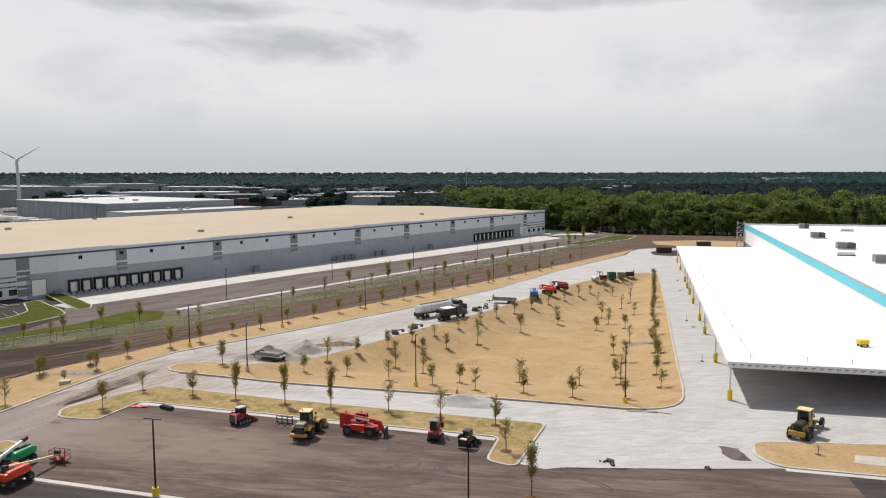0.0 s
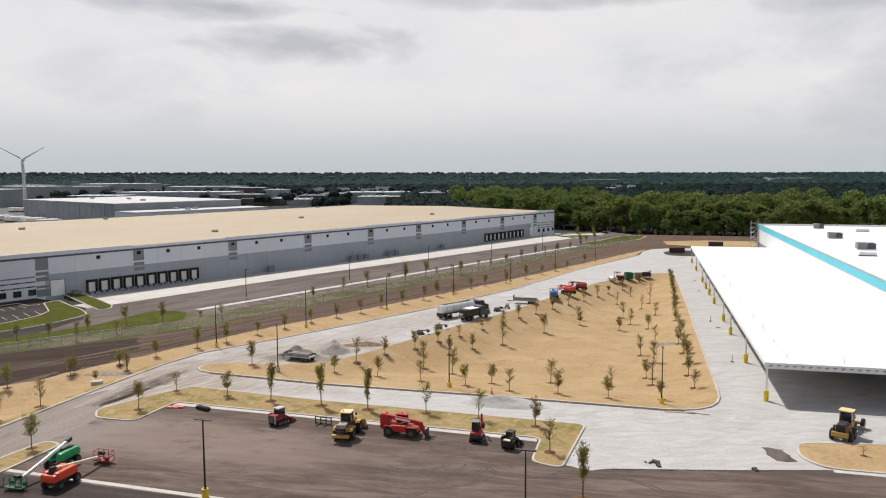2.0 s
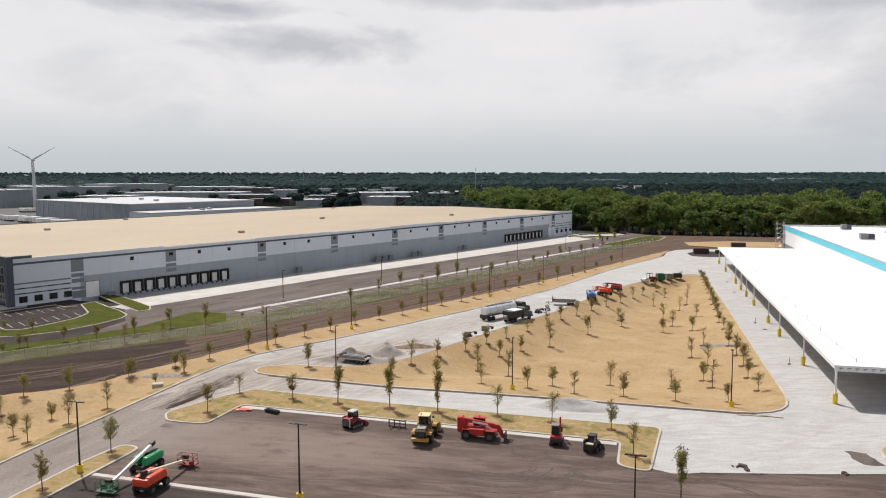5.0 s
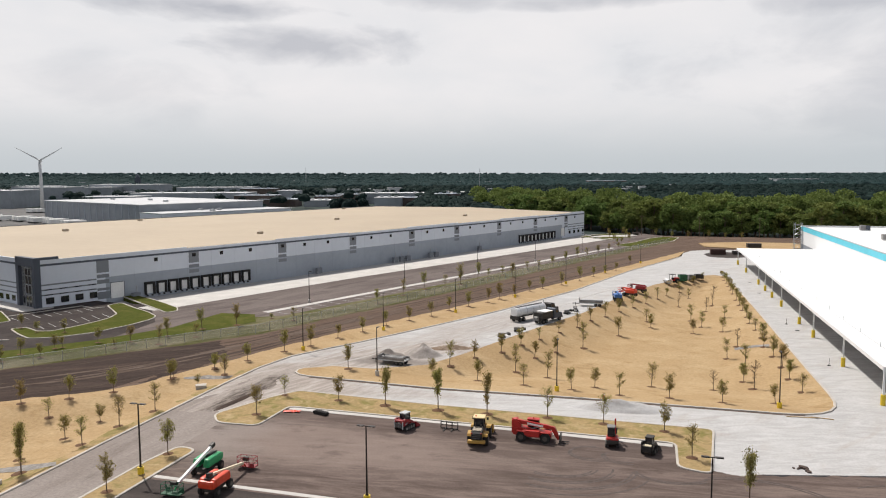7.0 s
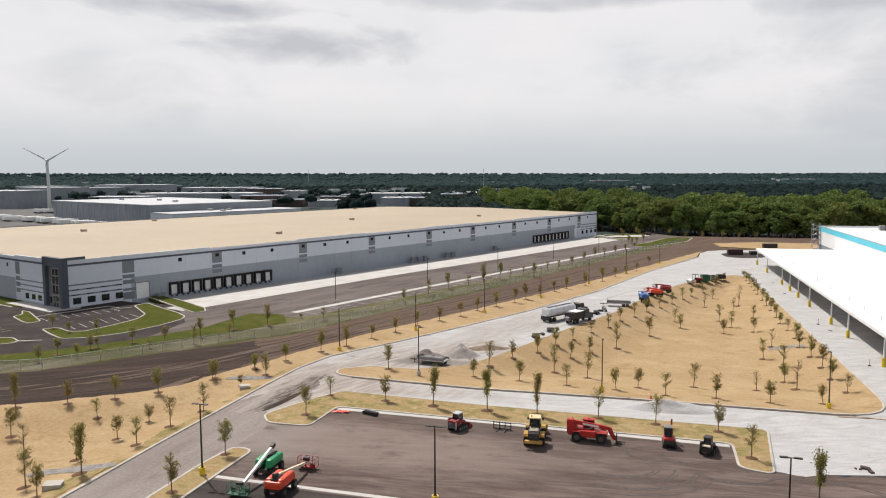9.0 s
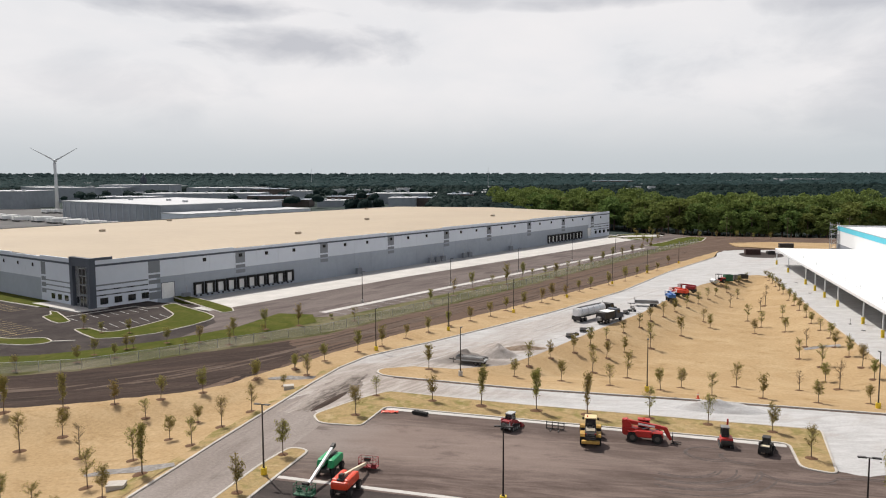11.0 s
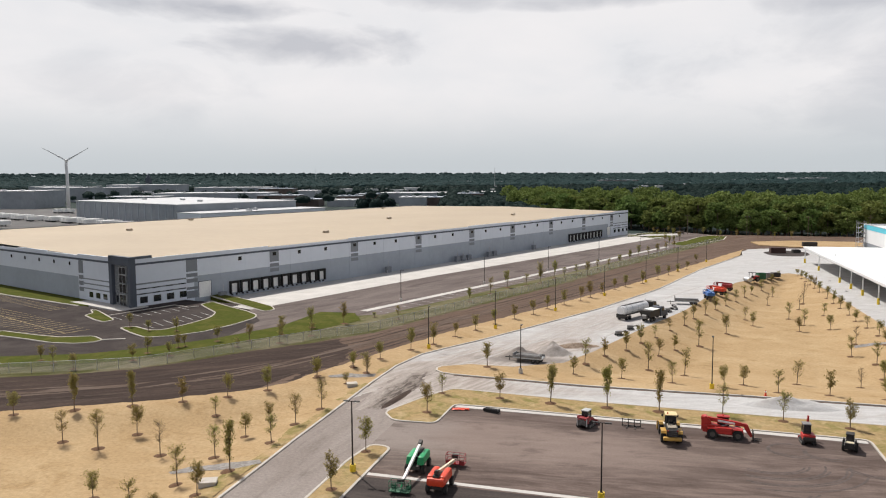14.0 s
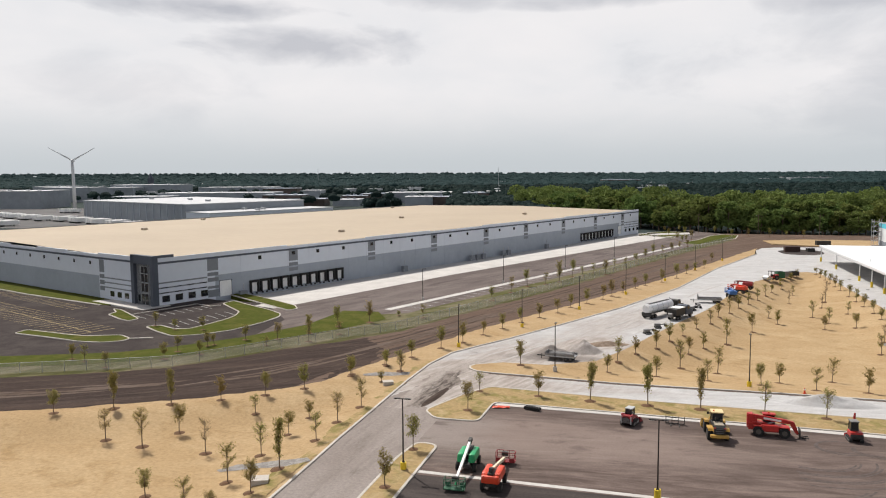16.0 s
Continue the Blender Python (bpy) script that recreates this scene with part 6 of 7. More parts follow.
def wheel_loader():
    t = thing("wheel_loader", pose(-43.9, 90.2, 0.02, 0, 0, 95), "yellow wheel loader with a tan cab roof, bucket down", "wheel loader")
    for x in (-1.5, 1.6):
        for y in (-1.02, 1.02):
            wheel(t, x, y, 0.78, 0.6)
    part("rear_frame", box(None, (-1.5, 0, 0.95), (2.4, 1.2, 0.7), bev=0.06), P_DARK, t)
    hood = part("engine_hood", prism(None, [(-3.0, 1.15), (-3.05, 1.95), (-2.8, 2.15), (-0.9, 2.2), (-0.9, 1.15)], -0.68, 0.68), P_DARK, t, "dark dusty engine hood")
    part("hood_top", box(None, (-1.85, 0, 2.22), (1.7, 1.1, 0.08), bev=0.03), P_HOOD, hood, "grey hood lid")
    for y in (-0.7, 0.7):
        part("side_panel", box(None, (-1.9, y, 1.6), (1.7, 0.05, 0.55), bev=0.02), P_YEL, hood)
        part("vent", box(None, (-1.9, y * 1.04, 1.95), (1.2, 0.03, 0.16)), P_DARK, hood)
    part("grille", box(None, (-3.1, 0, 1.6), (0.1, 1.05, 0.8), bev=0.02), M_BLACK, t, "black radiator grille")
    for z in (1.35, 1.6, 1.85):
        part("grille_bar", box(None, (-3.17, 0, z), (0.03, 1.0, 0.04)), P_GREY, t)
    part("counterweight", box(None, (-3.05, 0, 0.92), (0.55, 2.25, 0.42), bev=0.12), P_YEL, t)
    for y in (-1.02, 1.02):
        part("rear_fender", prism(None, [(-2.35, 1.35), (-2.15, 1.62), (-0.85, 1.66), (-0.7, 1.3), (-0.78, 1.3), (-0.95, 1.56), (-2.1, 1.52), (-2.28, 1.35)], y - 0.3, y + 0.3), P_YEL, t)
        part("front_fender", prism(None, [(0.95, 1.45), (1.15, 1.68), (2.0, 1.66), (2.2, 1.4), (2.1, 1.4), (1.95, 1.58), (1.2, 1.6), (1.05, 1.45)], y - 0.3, y + 0.3), P_YEL, t)
        part("ladder", box(box(None, (-0.35, y * 0.92, 0.9), (0.5, 0.1, 0.06)), (-0.35, y * 0.92, 1.25), (0.5, 0.1, 0.06)), P_DARK, t)
    cab(t, (-0.2, 0, 1.5), (1.5, 1.4, 1.75), P_TAN, P_DARK, 0)
    part("front_frame", box(None, (1.4, 0, 1.05), (1.7, 0.8, 0.9), bev=0.06), P_YEL, t)
    for y in (-0.45, 0.45):
        part("lift_arm", prism(None, [(1.1, 1.75), (1.45, 2.1), (2.4, 1.7), (3.3, 0.75), (3.3, 0.45), (3.0, 0.45), (2.1, 1.35)], y - 0.1, y + 0.1), P_YEL, t)
        part("lift_cylinder", rod(None, (1.2, y * 1.3, 0.9), (2.3, y * 1.3, 1.35), 0.07), M_STEEL, t)
        part("mirror", box(None, (0.75, y * 2.1, 2.75), (0.06, 0.25, 0.35), bev=0.02), P_DARK, t)
    part("tilt_cylinder", rod(None, (1.3, 0, 1.85), (2.9, 0, 1.35), 0.07), M_STEEL, t)
    bk = prism(None, [(3.1, 0.1), (4.35, 0.05), (4.35, 0.12), (3.35, 0.22), (3.15, 0.6), (3.3, 1.2), (3.2, 1.25), (3.0, 0.7)], -1.4, 1.4)
    for y in (-1.39, 1.39):
        prism(bk, [(3.1, 0.1), (4.3, 0.08), (4.1, 0.3), (3.4, 1.15), (3.2, 1.2), (3.05, 0.7)], y - 0.03, y + 0.03)
    part("bucket", bk, P_YEL, t, "worn yellow bucket resting on the ground")
    part("cutting_edge", box(None, (4.38, 0, 0.09), (0.2, 2.84, 0.05)), P_DARK, t)
    part("exhaust", rod(None, (-1.5, 0.35, 2.2), (-1.5, 0.35, 2.85), 0.07), P_DARK, t)
    part("air_cleaner", rod(None, (-1.3, -0.35, 2.2), (-1.3, -0.35, 2.6), 0.14, seg=12), P_DARK, t)
    for y in (-0.6, 0.6):
        part("rear_light", box(None, (-3.13, y, 2.0), (0.06, 0.18, 0.12)), P_RED, t)
    part("beacon", rod(None, (-0.5, 0.4, 3.38), (-0.5, 0.4, 3.55), 0.08), P_ORANGE, t)


def telehandler():
    t = thing("telehandler", pose(-37.1, 92.3, 0.02, 0, 0, -1), "bright red telehandler with its boom lowered to the ground", "telehandler")
    for x in (-1.55, 1.55):
        for y in (-0.98, 0.98):
            wheel(t, x, y, 0.66, 0.46)
    part("chassis", prism(None, [(-2.75, 0.75), (-2.75, 1.6), (-1.9, 1.75), (1.0, 1.35), (2.2, 1.2), (2.3, 0.7), (1.0, 0.55), (-1.0, 0.55)], -0.62, 0.62), P_RED, t)
    part("engine_cover", box(None, (-0.2, -0.85, 1.15), (2.1, 0.55, 0.8), bev=0.1), P_RED, t)
    part("rear_tower", prism(None, [(-2.9, 0.9), (-2.9, 2.6), (-2.3, 2.75), (-1.7, 2.1), (-1.6, 1.1)], -0.5, 0.5), P_RED, t)
    bm = bmesh.new()
    box(bm, (-0.5, -0.1, 2.2), (4.9, 0.42, 0.5), ry=6.5, bev=0.03)
    bo = part("boom", bm, P_RED, t)
    part("boom_panel", box(None, (0.15, -0.33, 2.13), (2.1, 0.02, 0.26), ry=6.5), M_WPAINT, bo, "white lettering panel as a plain bar")
    part("inner_boom", box(None, (2.15, -0.1, 1.88), (0.9, 0.34, 0.4), ry=6.5), P_RED, t)
    part("gooseneck", prism(None, [(2.3, 2.05), (2.75, 1.95), (3.35, 0.5), (3.1, 0.35), (2.8, 0.7), (2.3, 1.55)], -0.28, 0.1), P_RED, t)
    part("fork_carriage", box(None, (3.4, -0.1, 0.65), (0.12, 1.4, 1.1), bev=0.02), P_DARK, t)
    for y in (-0.5, 0.3):
        part("fork", box(None, (3.95, y, 0.1), (1.1, 0.12, 0.07)), P_DARK, t)
    cab(t, (-0.2, 0.62, 1.2), (1.5, 0.85, 1.35), P_RED, P_DARK, 0)
    part("lift_cylinder", rod(None, (-1.2, -0.1, 1.2), (0.6, -0.1, 1.85), 0.09), M_STEEL, t)
    part("beacon", rod(None, (-0.2, 0.6, 2.65), (-0.2, 0.6, 2.85), 0.09), P_ORANGE, t)
    for x in (-1.55, 1.55):
        part("fender", box(None, (x, -0.98, 1.4), (1.2, 0.5, 0.08), bev=0.03), P_RED, t)


def track(parent, x0, x1, y, r, w, m=None):
    """An endless rubber track round two wheels."""
    pts = []
    for k in range(9):
        a = math.pi / 2 + math.pi * k / 8
        pts.append((x0 + math.cos(a) * r, r + math.sin(a) * r))
    for k in range(9):
        a = -math.pi / 2 + math.pi * k / 8
        pts.append((x1 + math.cos(a) * r, r + math.sin(a) * r))
    tr = part("track", prism(None, pts, y - w / 2, y + w / 2), M_RUBBER, parent)
    bm = bmesh.new()
    for x in np.linspace(x0, x1, 4):
        rod(bm, (x, y - w / 2 - 0.03, r), (x, y + w / 2 + 0.03, r), r * 0.55, seg=12)
    part("roller", bm, m or P_GREY, tr)


def loader_arms(t, m, half, reach):
    """Radial lift arms of a compact loader with their towers and cylinders."""
    for y in (-half, half):
        part("lift_arm", prism(None, [(-1.25, 1.3), (-1.25, 1.62), (-0.9, 1.7), (0.5, 1.28), (reach, 0.55), (reach, 0.3), (reach - 0.25, 0.35), (0.5, 0.95)], y - 0.09, y + 0.09), m, t)
        part("arm_tower", prism(None, [(-1.3, 0.75), (-1.3, 1.6), (-1.05, 1.6), (-0.8, 0.75)], y - 0.07, y + 0.07), m, t)
        part("lift_cylinder", rod(None, (-0.9, y * 0.86, 0.8), (0.3, y * 0.86, 1.05), 0.05, seg=8), M_STEEL, t)


def track_loader():
    t = thing("track_loader", pose(-54.8, 92.2, 0.02, 0, 0, 72), "dark red and grey compact track loader, bucket down", "track loader")
    for y in (-0.72, 0.72):
        track(t, -0.8, 0.8, y, 0.36, 0.42)
    part("body", box(None, (-0.35, 0, 0.9), (2.0, 1.0, 0.85), bev=0.1), P_DRED, t)
    door = part("rear_door", box(None, (-1.42, 0, 0.88), (0.14, 1.2, 0.8), bev=0.05), P_DARK, t, "dark louvred rear door")
    for k in range(5):
        part("louvre", box(None, (-1.51, 0, 0.62 + k * 0.13), (0.04, 1.0, 0.05)), P_GREY, door)
    for y in (-0.66, 0.66):
        part("tail_post", box(None, (-1.4, y, 0.9), (0.16, 0.14, 1.0), bev=0.03), P_LGREY, t)
    part("rear_hood", box(None, (-1.0, 0, 1.42), (0.8, 1.3, 0.2), bev=0.06), P_DRED, t)
    cab(t, (0.05, 0, 1.15), (1.25, 0.95, 1.05), P_LGREY, M_BLACK, 0)
    loader_arms(t, P_DRED, 0.7, 1.5)
    bk = prism(None, [(1.35, 0.05), (2.35, 0.03), (2.35, 0.08), (1.5, 0.2), (1.42, 0.75), (1.32, 0.75)], -0.98, 0.98)
    for y in (-0.97, 0.97):
        prism(bk, [(1.35, 0.05), (2.3, 0.05), (2.0, 0.35), (1.45, 0.72)], y - 0.025, y + 0.025)
    part("bucket", bk, P_DRED, t)
    for y in (-0.5, 0.5):
        part("rear_light", box(None, (-1.5, y, 1.3), (0.05, 0.16, 0.1)), P_RED, t)


def skid_steer():
    t = thing("skid_steer", pose(-22.6, 91.4, 0.02, 0, 0, 76), "black and tan skid steer loader on four tyres", "skid steer")
    for x in (-0.55, 0.55):
        for y in (-0.7, 0.7):
            wheel(t, x, y, 0.42, 0.34)
    part("body", box(None, (-0.3, 0, 0.8), (2.1, 0.95, 0.75), bev=0.08), P_DARK, t)
    part("rear_hood", box(None, (-1.05, 0, 1.22), (0.6, 1.0, 0.16), bev=0.05), P_CREAM, t, "dusty tan hood lid")
    door = part("rear_door", box(None, (-1.4, 0, 0.85), (0.12, 1.1, 0.75), bev=0.04), M_BLACK, t)
    for k in range(4):
        part("louvre", box(None, (-1.48, 0, 0.65 + k * 0.13), (0.03, 0.8, 0.05)), P_DARK, door)
    cab(t, (0.0, 0, 1.0), (1.1, 0.9, 1.0), P_DARK, M_BLACK, 0)
    loader_arms(t, P_DARK, 0.66, 1.35)
    bk = prism(None, [(1.25, 0.05), (2.1, 0.03), (2.1, 0.08), (1.4, 0.2), (1.33, 0.65), (1.23, 0.65)], -0.88, 0.88)
    for y in (-0.87, 0.87):
        prism(bk, [(1.25, 0.05), (2.05, 0.05), (1.8, 0.32), (1.35, 0.62)], y - 0.025, y + 0.025)
    part("bucket", bk, P_DARK, t)


def mini_excavator():
    t = thing("mini_excavator", pose(-27.2, 92.7, 0.02, 0, 0, 93), "small red tracked excavator with its arm raised", "excavator")
    for y in (-0.68, 0.68):
        track(t, -0.75, 0.75, y, 0.27, 0.34)
    part("undercarriage", box(None, (0, 0, 0.4), (1.2, 1.1, 0.25)), P_DARK, t)
    part("house", box(None, (-0.25, 0, 0.98), (1.7, 1.5, 0.72), bev=0.16), P_RED, t)
    part("counterweight", box(None, (-1.0, 0, 0.85), (0.45, 1.5, 0.5), bev=0.15), P_DARK, t)
    cab(t, (0.1, 0.15, 1.1), (1.15, 0.95, 1.35), P_GREY, P_DARK, 0)
    part("blade", box(None, (1.35, 0, 0.3), (0.1, 1.7, 0.42), bev=0.03), P_RED, t)
    part("swing_post", box(None, (0.85, -0.35, 0.95), (0.35, 0.3, 0.5)), P_DARK, t)
    part("boom", prism(None, [(0.8, 1.0), (0.95, 0.95), (1.7, 2.3), (1.6, 3.1), (1.45, 3.1), (1.5, 2.3)], -0.45, -0.25), P_RED, t)
    part("dipper", rod(None, (1.55, -0.35, 3.05), (2.4, -0.35, 1.5), 0.1, 0.07), P_RED, t)
    part("boom_cylinder", rod(None, (1.0, -0.35, 1.1), (1.75, -0.35, 2.2), 0.05), M_STEEL, t)
    part("bucket", prism(None, [(2.35, 1.55), (2.6, 1.4), (2.5, 0.95), (2.1, 0.9), (2.25, 1.2)], -0.6, -0.1), P_DARK, t)


def motor_grader():
    t = thing("motor_grader", pose(18.6, 107.2, 0.0, 0, 0, 66), "yellow motor grader with a tan cab roof on gravel", "motor grader")
    for x in (-2.7, -1.2):
        for y in (-1.1, 1.1):
            wheel(t, x, y, 0.7, 0.45)
    for y in (-1.1, 1.1):
        wheel(t, 3.9, y, 0.7, 0.42)
    part("rear_frame", box(None, (-2.0, 0, 0.95), (3.4, 1.1, 0.5), bev=0.05), P_YEL, t)
    part("engine_hood", box(None, (-2.3, 0, 1.7), (2.4, 1.2, 1.05), bev=0.12, top=(0.92, 0.85)), P_DARK, t)
    part("hood_side", box(None, (-2.2, -0.6, 1.45), (2.2, 0.08, 0.5), bev=0.02), P_YEL, t)
    part("hood_side", box(None, (-2.2, 0.6, 1.45), (2.2, 0.08, 0.5), bev=0.02), P_YEL, t)
    part("rear_bumper", box(None, (-3.6, 0, 1.0), (0.5, 2.0, 0.6), bev=0.1), P_YEL, t)
    part("grille", box(None, (-3.5, 0, 1.7), (0.1, 0.95, 0.75)), M_RUBBER, t)
    cab(t, (-0.2, 0, 1.3), (1.6, 1.6, 2.0), P_TAN, P_YEL, 0)
    part("main_beam", prism(None, [(0.4, 1.3), (0.5, 1.7), (2.2, 2.1), (3.8, 1.8), (4.2, 1.2), (3.9, 1.2), (2.2, 1.75), (0.8, 1.2)], -0.2, 0.2), P_YEL, t)
    part("front_axle", box(None, (3.9, 0, 0.75), (0.3, 1.9, 0.3)), P_YEL, t)
    part("circle", rod(None, (1.8, 0, 0.95), (1.8, 0, 1.08), 0.85, seg=20), P_DARK, t)
    bl = bmesh.new()
    box(bl, (1.9, 0, 0.45), (0.12, 3.5, 0.6), rz=28, bev=0.02)
    part("mouldboard", bl, P_GREY, t)
    for y in (-0.4, 0.4):
        part("lift_cylinder", rod(None, (1.6, y, 1.0), (1.2, y * 1.2, 2.5), 0.07), M_STEEL, t)
    part("exhaust", rod(None, (-1.7, 0.4, 2.2), (-1.7, 0.4, 3.1), 0.08), P_DARK, t)


def basket(parent, x, z, m):
    """A railed work platform."""
    bk = part("platform", box(None, (x, 0, z), (0.95, 2.3, 0.12), bev=0.02), m, parent)
    for h in (0.55, 1.1):
        for a, b in (((-0.45, -1.1), (0.45, -1.1)), ((-0.45, 1.1), (0.45, 1.1)), ((-0.45, -1.1), (-0.45, 1.1)), ((0.45, -1.1), (0.45, 1.1))):
            part("rail", rod(None, (x + a[0], a[1], z + h), (x + b[0], b[1], z + h), 0.04, seg=6), m, bk)
    for y in (-1.1, -0.37, 0.37, 1.1):
        for dx in (-0.45, 0.45):
            part("rail_post", rod(None, (x + dx, y, z), (x + dx, y, z + 1.1), 0.035, seg=6), m, bk)
    part("control_box", box(None, (x - 0.3, 0, z + 0.95), (0.35, 0.7, 0.45), bev=0.03), P_DARK, bk)
    for y in (-0.8, 0.8):
        part("kick_panel", box(None, (x - 0.46, y, z + 0.25), (0.04, 0.6, 0.4)), m, bk)


def boom_lift(m, paint, boom_m, basket_m, label, reach, rise):
    t = thing("boom_lift", m, label, "boom lift", "boom lifts")
    for x in (-1.25, 1.25):
        for y in (-0.98, 0.98):
            wheel(t, x, y, 0.5, 0.38)
    part("chassis", box(None, (0, 0, 0.65), (3.0, 1.3, 0.45), bev=0.06), P_DARK, t)
    part("turntable", rod(None, (0, 0, 0.85), (0, 0, 1.05), 0.6, seg=18), P_DARK, t)
    for y in (-0.72, 0.72):
        part("engine_cover", box(None, (-0.1, y * 0.92, 1.5), (3.3, 0.84, 0.98), bev=0.26, top=(0.9, 0.85)), paint, t)
    part("counterweight", box(None, (-1.65, 0, 1.38), (0.7, 2.0, 0.9), bev=0.28), paint, t)
    part("turret", box(None, (-0.9, 0, 1.55), (1.6, 0.7, 1.0), bev=0.08), P_DARK, t)
    a, b = (-1.4, 0, rise), (reach - 1.0, 0, 1.0)
    pitch = math.degrees(math.atan2(a[2] - b[2], b[0] - a[0]))
    ln = math.dist(a, b)
    part("boom", box(None, ((a[0] + b[0]) / 2, 0, (a[2] + b[2]) / 2), (ln, 0.28, 0.32), ry=pitch, bev=0.02), boom_m, t)
    part("boom_base", box(None, (a[0] + 0.25, 0, a[2]), (0.75, 0.42, 0.46), ry=pitch, bev=0.04), P_DARK, t)
    part("jib", rod(None, (reach - 1.05, 0, 1.0), (reach - 0.5, 0, 0.5), 0.12), paint, t)
    part("lift_cylinder", rod(None, (-0.3, 0, 1.3), (1.2, 0, a[2] - (a[2] - 1.0) * 2.6 / (reach + 0.4)), 0.08), M_STEEL, t)
    basket(t, reach, 0.35, basket_m)


def pallet_frames():
    t = thing("fork_attachment", pose(-48.9, 93.6, 0.02, 0, 0, -4), "black steel fork attachment frame standing on asphalt", "attachment")
    part("frame", box(box(box(None, (0, 0, 0.95), (2.5, 0.1, 0.1)), (0, 0, 0.12), (2.5, 0.12, 0.12)), (0, 0, 0.55), (2.5, 0.06, 0.07)), P_DARK, t)
    for x in (-1.2, -0.4, 0.4, 1.2):
        part("upright", box(None, (x, 0.0, 0.55), (0.09, 0.14, 1.05)), P_DARK, t)
    for x in (-0.5, 0.6):
        part("fork", box(None, (x, -0.6, 0.1), (0.13, 1.15, 0.06)), P_DARK, t)


def lot_litter():
    t = thing("barrier_netting", pose(-73.1, 95.0, 0.05, 0, 0, 12), "crumpled orange safety netting on the asphalt", "safety netting")
    bm = bmesh.new()
    bmesh.ops.create_grid(bm, x_segments=16, y_segments=7, size=1)
    for p in bm.verts:
        n = noise.noise(p.co * 3.1)
        p.co = Vector((p.co.x * 1.25, p.co.y * 0.42 + 0.1 * n, 0.14 + 0.16 * noise.noise(p.co * 2.3 + Vector((4, 1, 0)))))
    bmesh.ops.solidify(bm, geom=bm.faces[:], thickness=0.03)
    part("netting", bm, P_ORANGE, t)
    # Black pipe by the gutter, built as a row of short drums.
    t = thing("tyre_bundle", pose(-68.4, 95.0, 0.05, 0, 0, -18), "black ribbed pipe lying beside the gutter", "mat bundle")
    bm = bmesh.new()
    for k in range(6):
        rod(bm, (-1.1 + k * 0.4, -0.35, 0.25), (-1.1 + k * 0.4, 0.35, 0.25), 0.25, seg=10)
    part("bundle", bm, M_RUBBER, t)
    # rubble lumps at the edge of the gravel
    rng = random.Random(4)
    for cx, cy in ((-5.8, 90.6), (-4.8, 90.2), (5.7, 91.6)):
        t = thing("rubble_heap", pose(cx, cy, 0.0, 0, 0, rng.uniform(0, 180)), "small dark heap of broken asphalt lumps", "rubble")
        for k in range(5):
            s = rng.uniform(0.18, 0.42)
            part("lump", box(None, (rng.uniform(-0.8, 0.8), rng.uniform(-0.25, 0.25), s * 0.35), (s * 1.6, s, s * 0.8), rz=rng.uniform(0, 90), bev=0.05), M_LOT, t)
    slab("asphalt_patch", ragged([(8.6, 95.0), (10.9, 95.3), (10.6, 97.4), (9.9, 99.6), (7.7, 99.4), (7.9, 97)], 0.5, 0.4, 2.0), 0.03, M_COURT, 0.05, "dark worn asphalt patch in the gravel", category="patch")
    for x, y, rz, s in ((-93.8, 62.0, 24, 1.9), (-93.4, 103.1, 30, 1.6)):
        t = thing("drain_box", pose(x, y, swale(x, y), 0, 0, rz), "pale concrete storm drain box with a lid", "storm drain")
        part("box", box(None, (0, 0, 0.2), (s, s * 0.8, 0.7), bev=0.03), M_KERB, t)
        part("lid", box(None, (0, 0, 0.57), (s * 1.06, s * 0.86, 0.07), bev=0.015), M_KERB, t)
    for pts, rise in (([(-102.0, 66.3), (-100.4, 68.3), (-94.7, 69.2), (-91.5, 69.6), (-90.6, 68.3), (-93.5, 66.8), (-97.9, 66.7), (-101.2, 65.8)], swale), ([(-99.5, 107.3), (-96.7, 110.3), (-92.3, 110.9), (-91.7, 108.9), (-96.0, 108.3), (-98.9, 106.7)], swale), ([(-6.5, 165.2), (-2.8, 164.7), (0.0, 163.3), (-0.2, 161.4), (-3.1, 162.8), (-6.6, 163.1)], basin)):
        sheet("stone_swale", ragged(pts, 0.25, 0.5, 5.0), lambda x, y: rise(x, y) + 0.05, M_STONE, 1.0, label="strip of grey stone laid across the straw", category="stone swale")
    for (x, y, rz, l) in ((-2, 111.4, 4, 4.2), (0.6, 111.6, -9, 3.0)):
        t = thing("timber_board", pose(x, y, 0.0, 0, 0, rz), "weathered timber form board lying by the kerb", "board")
        part("board", box(None, (0, 0, 0.05), (l, 0.24, 0.08), bev=0.01), M_STRAW, t)


def heap(name, label, x, y, l, w, h, material, seed, rz=0):
    bm = bmesh.new()
    bmesh.ops.create_grid(bm, x_segments=34, y_segments=34, size=1)
    for p in bm.verts:
        r = math.hypot(p.co.x, p.co.y)
        n = noise.noise(p.co * 2.2 + Vector((seed, 0, 0))) * 0.3 + noise.noise(p.co * 7 + Vector((0, seed, 0))) * 0.1
        z = max(0.0, 1 - r * (1 + 0.25 * n)) * h * (1 + n) - 0.03
        p.co = Vector((p.co.x * l / 2, p.co.y * w / 2, z))
    ob = part(name, bm, material, smooth=True)
    ob.matrix_world = pose(x, y, 0.01, 0, 0, rz)
    return tagged(ob, label, "heap")


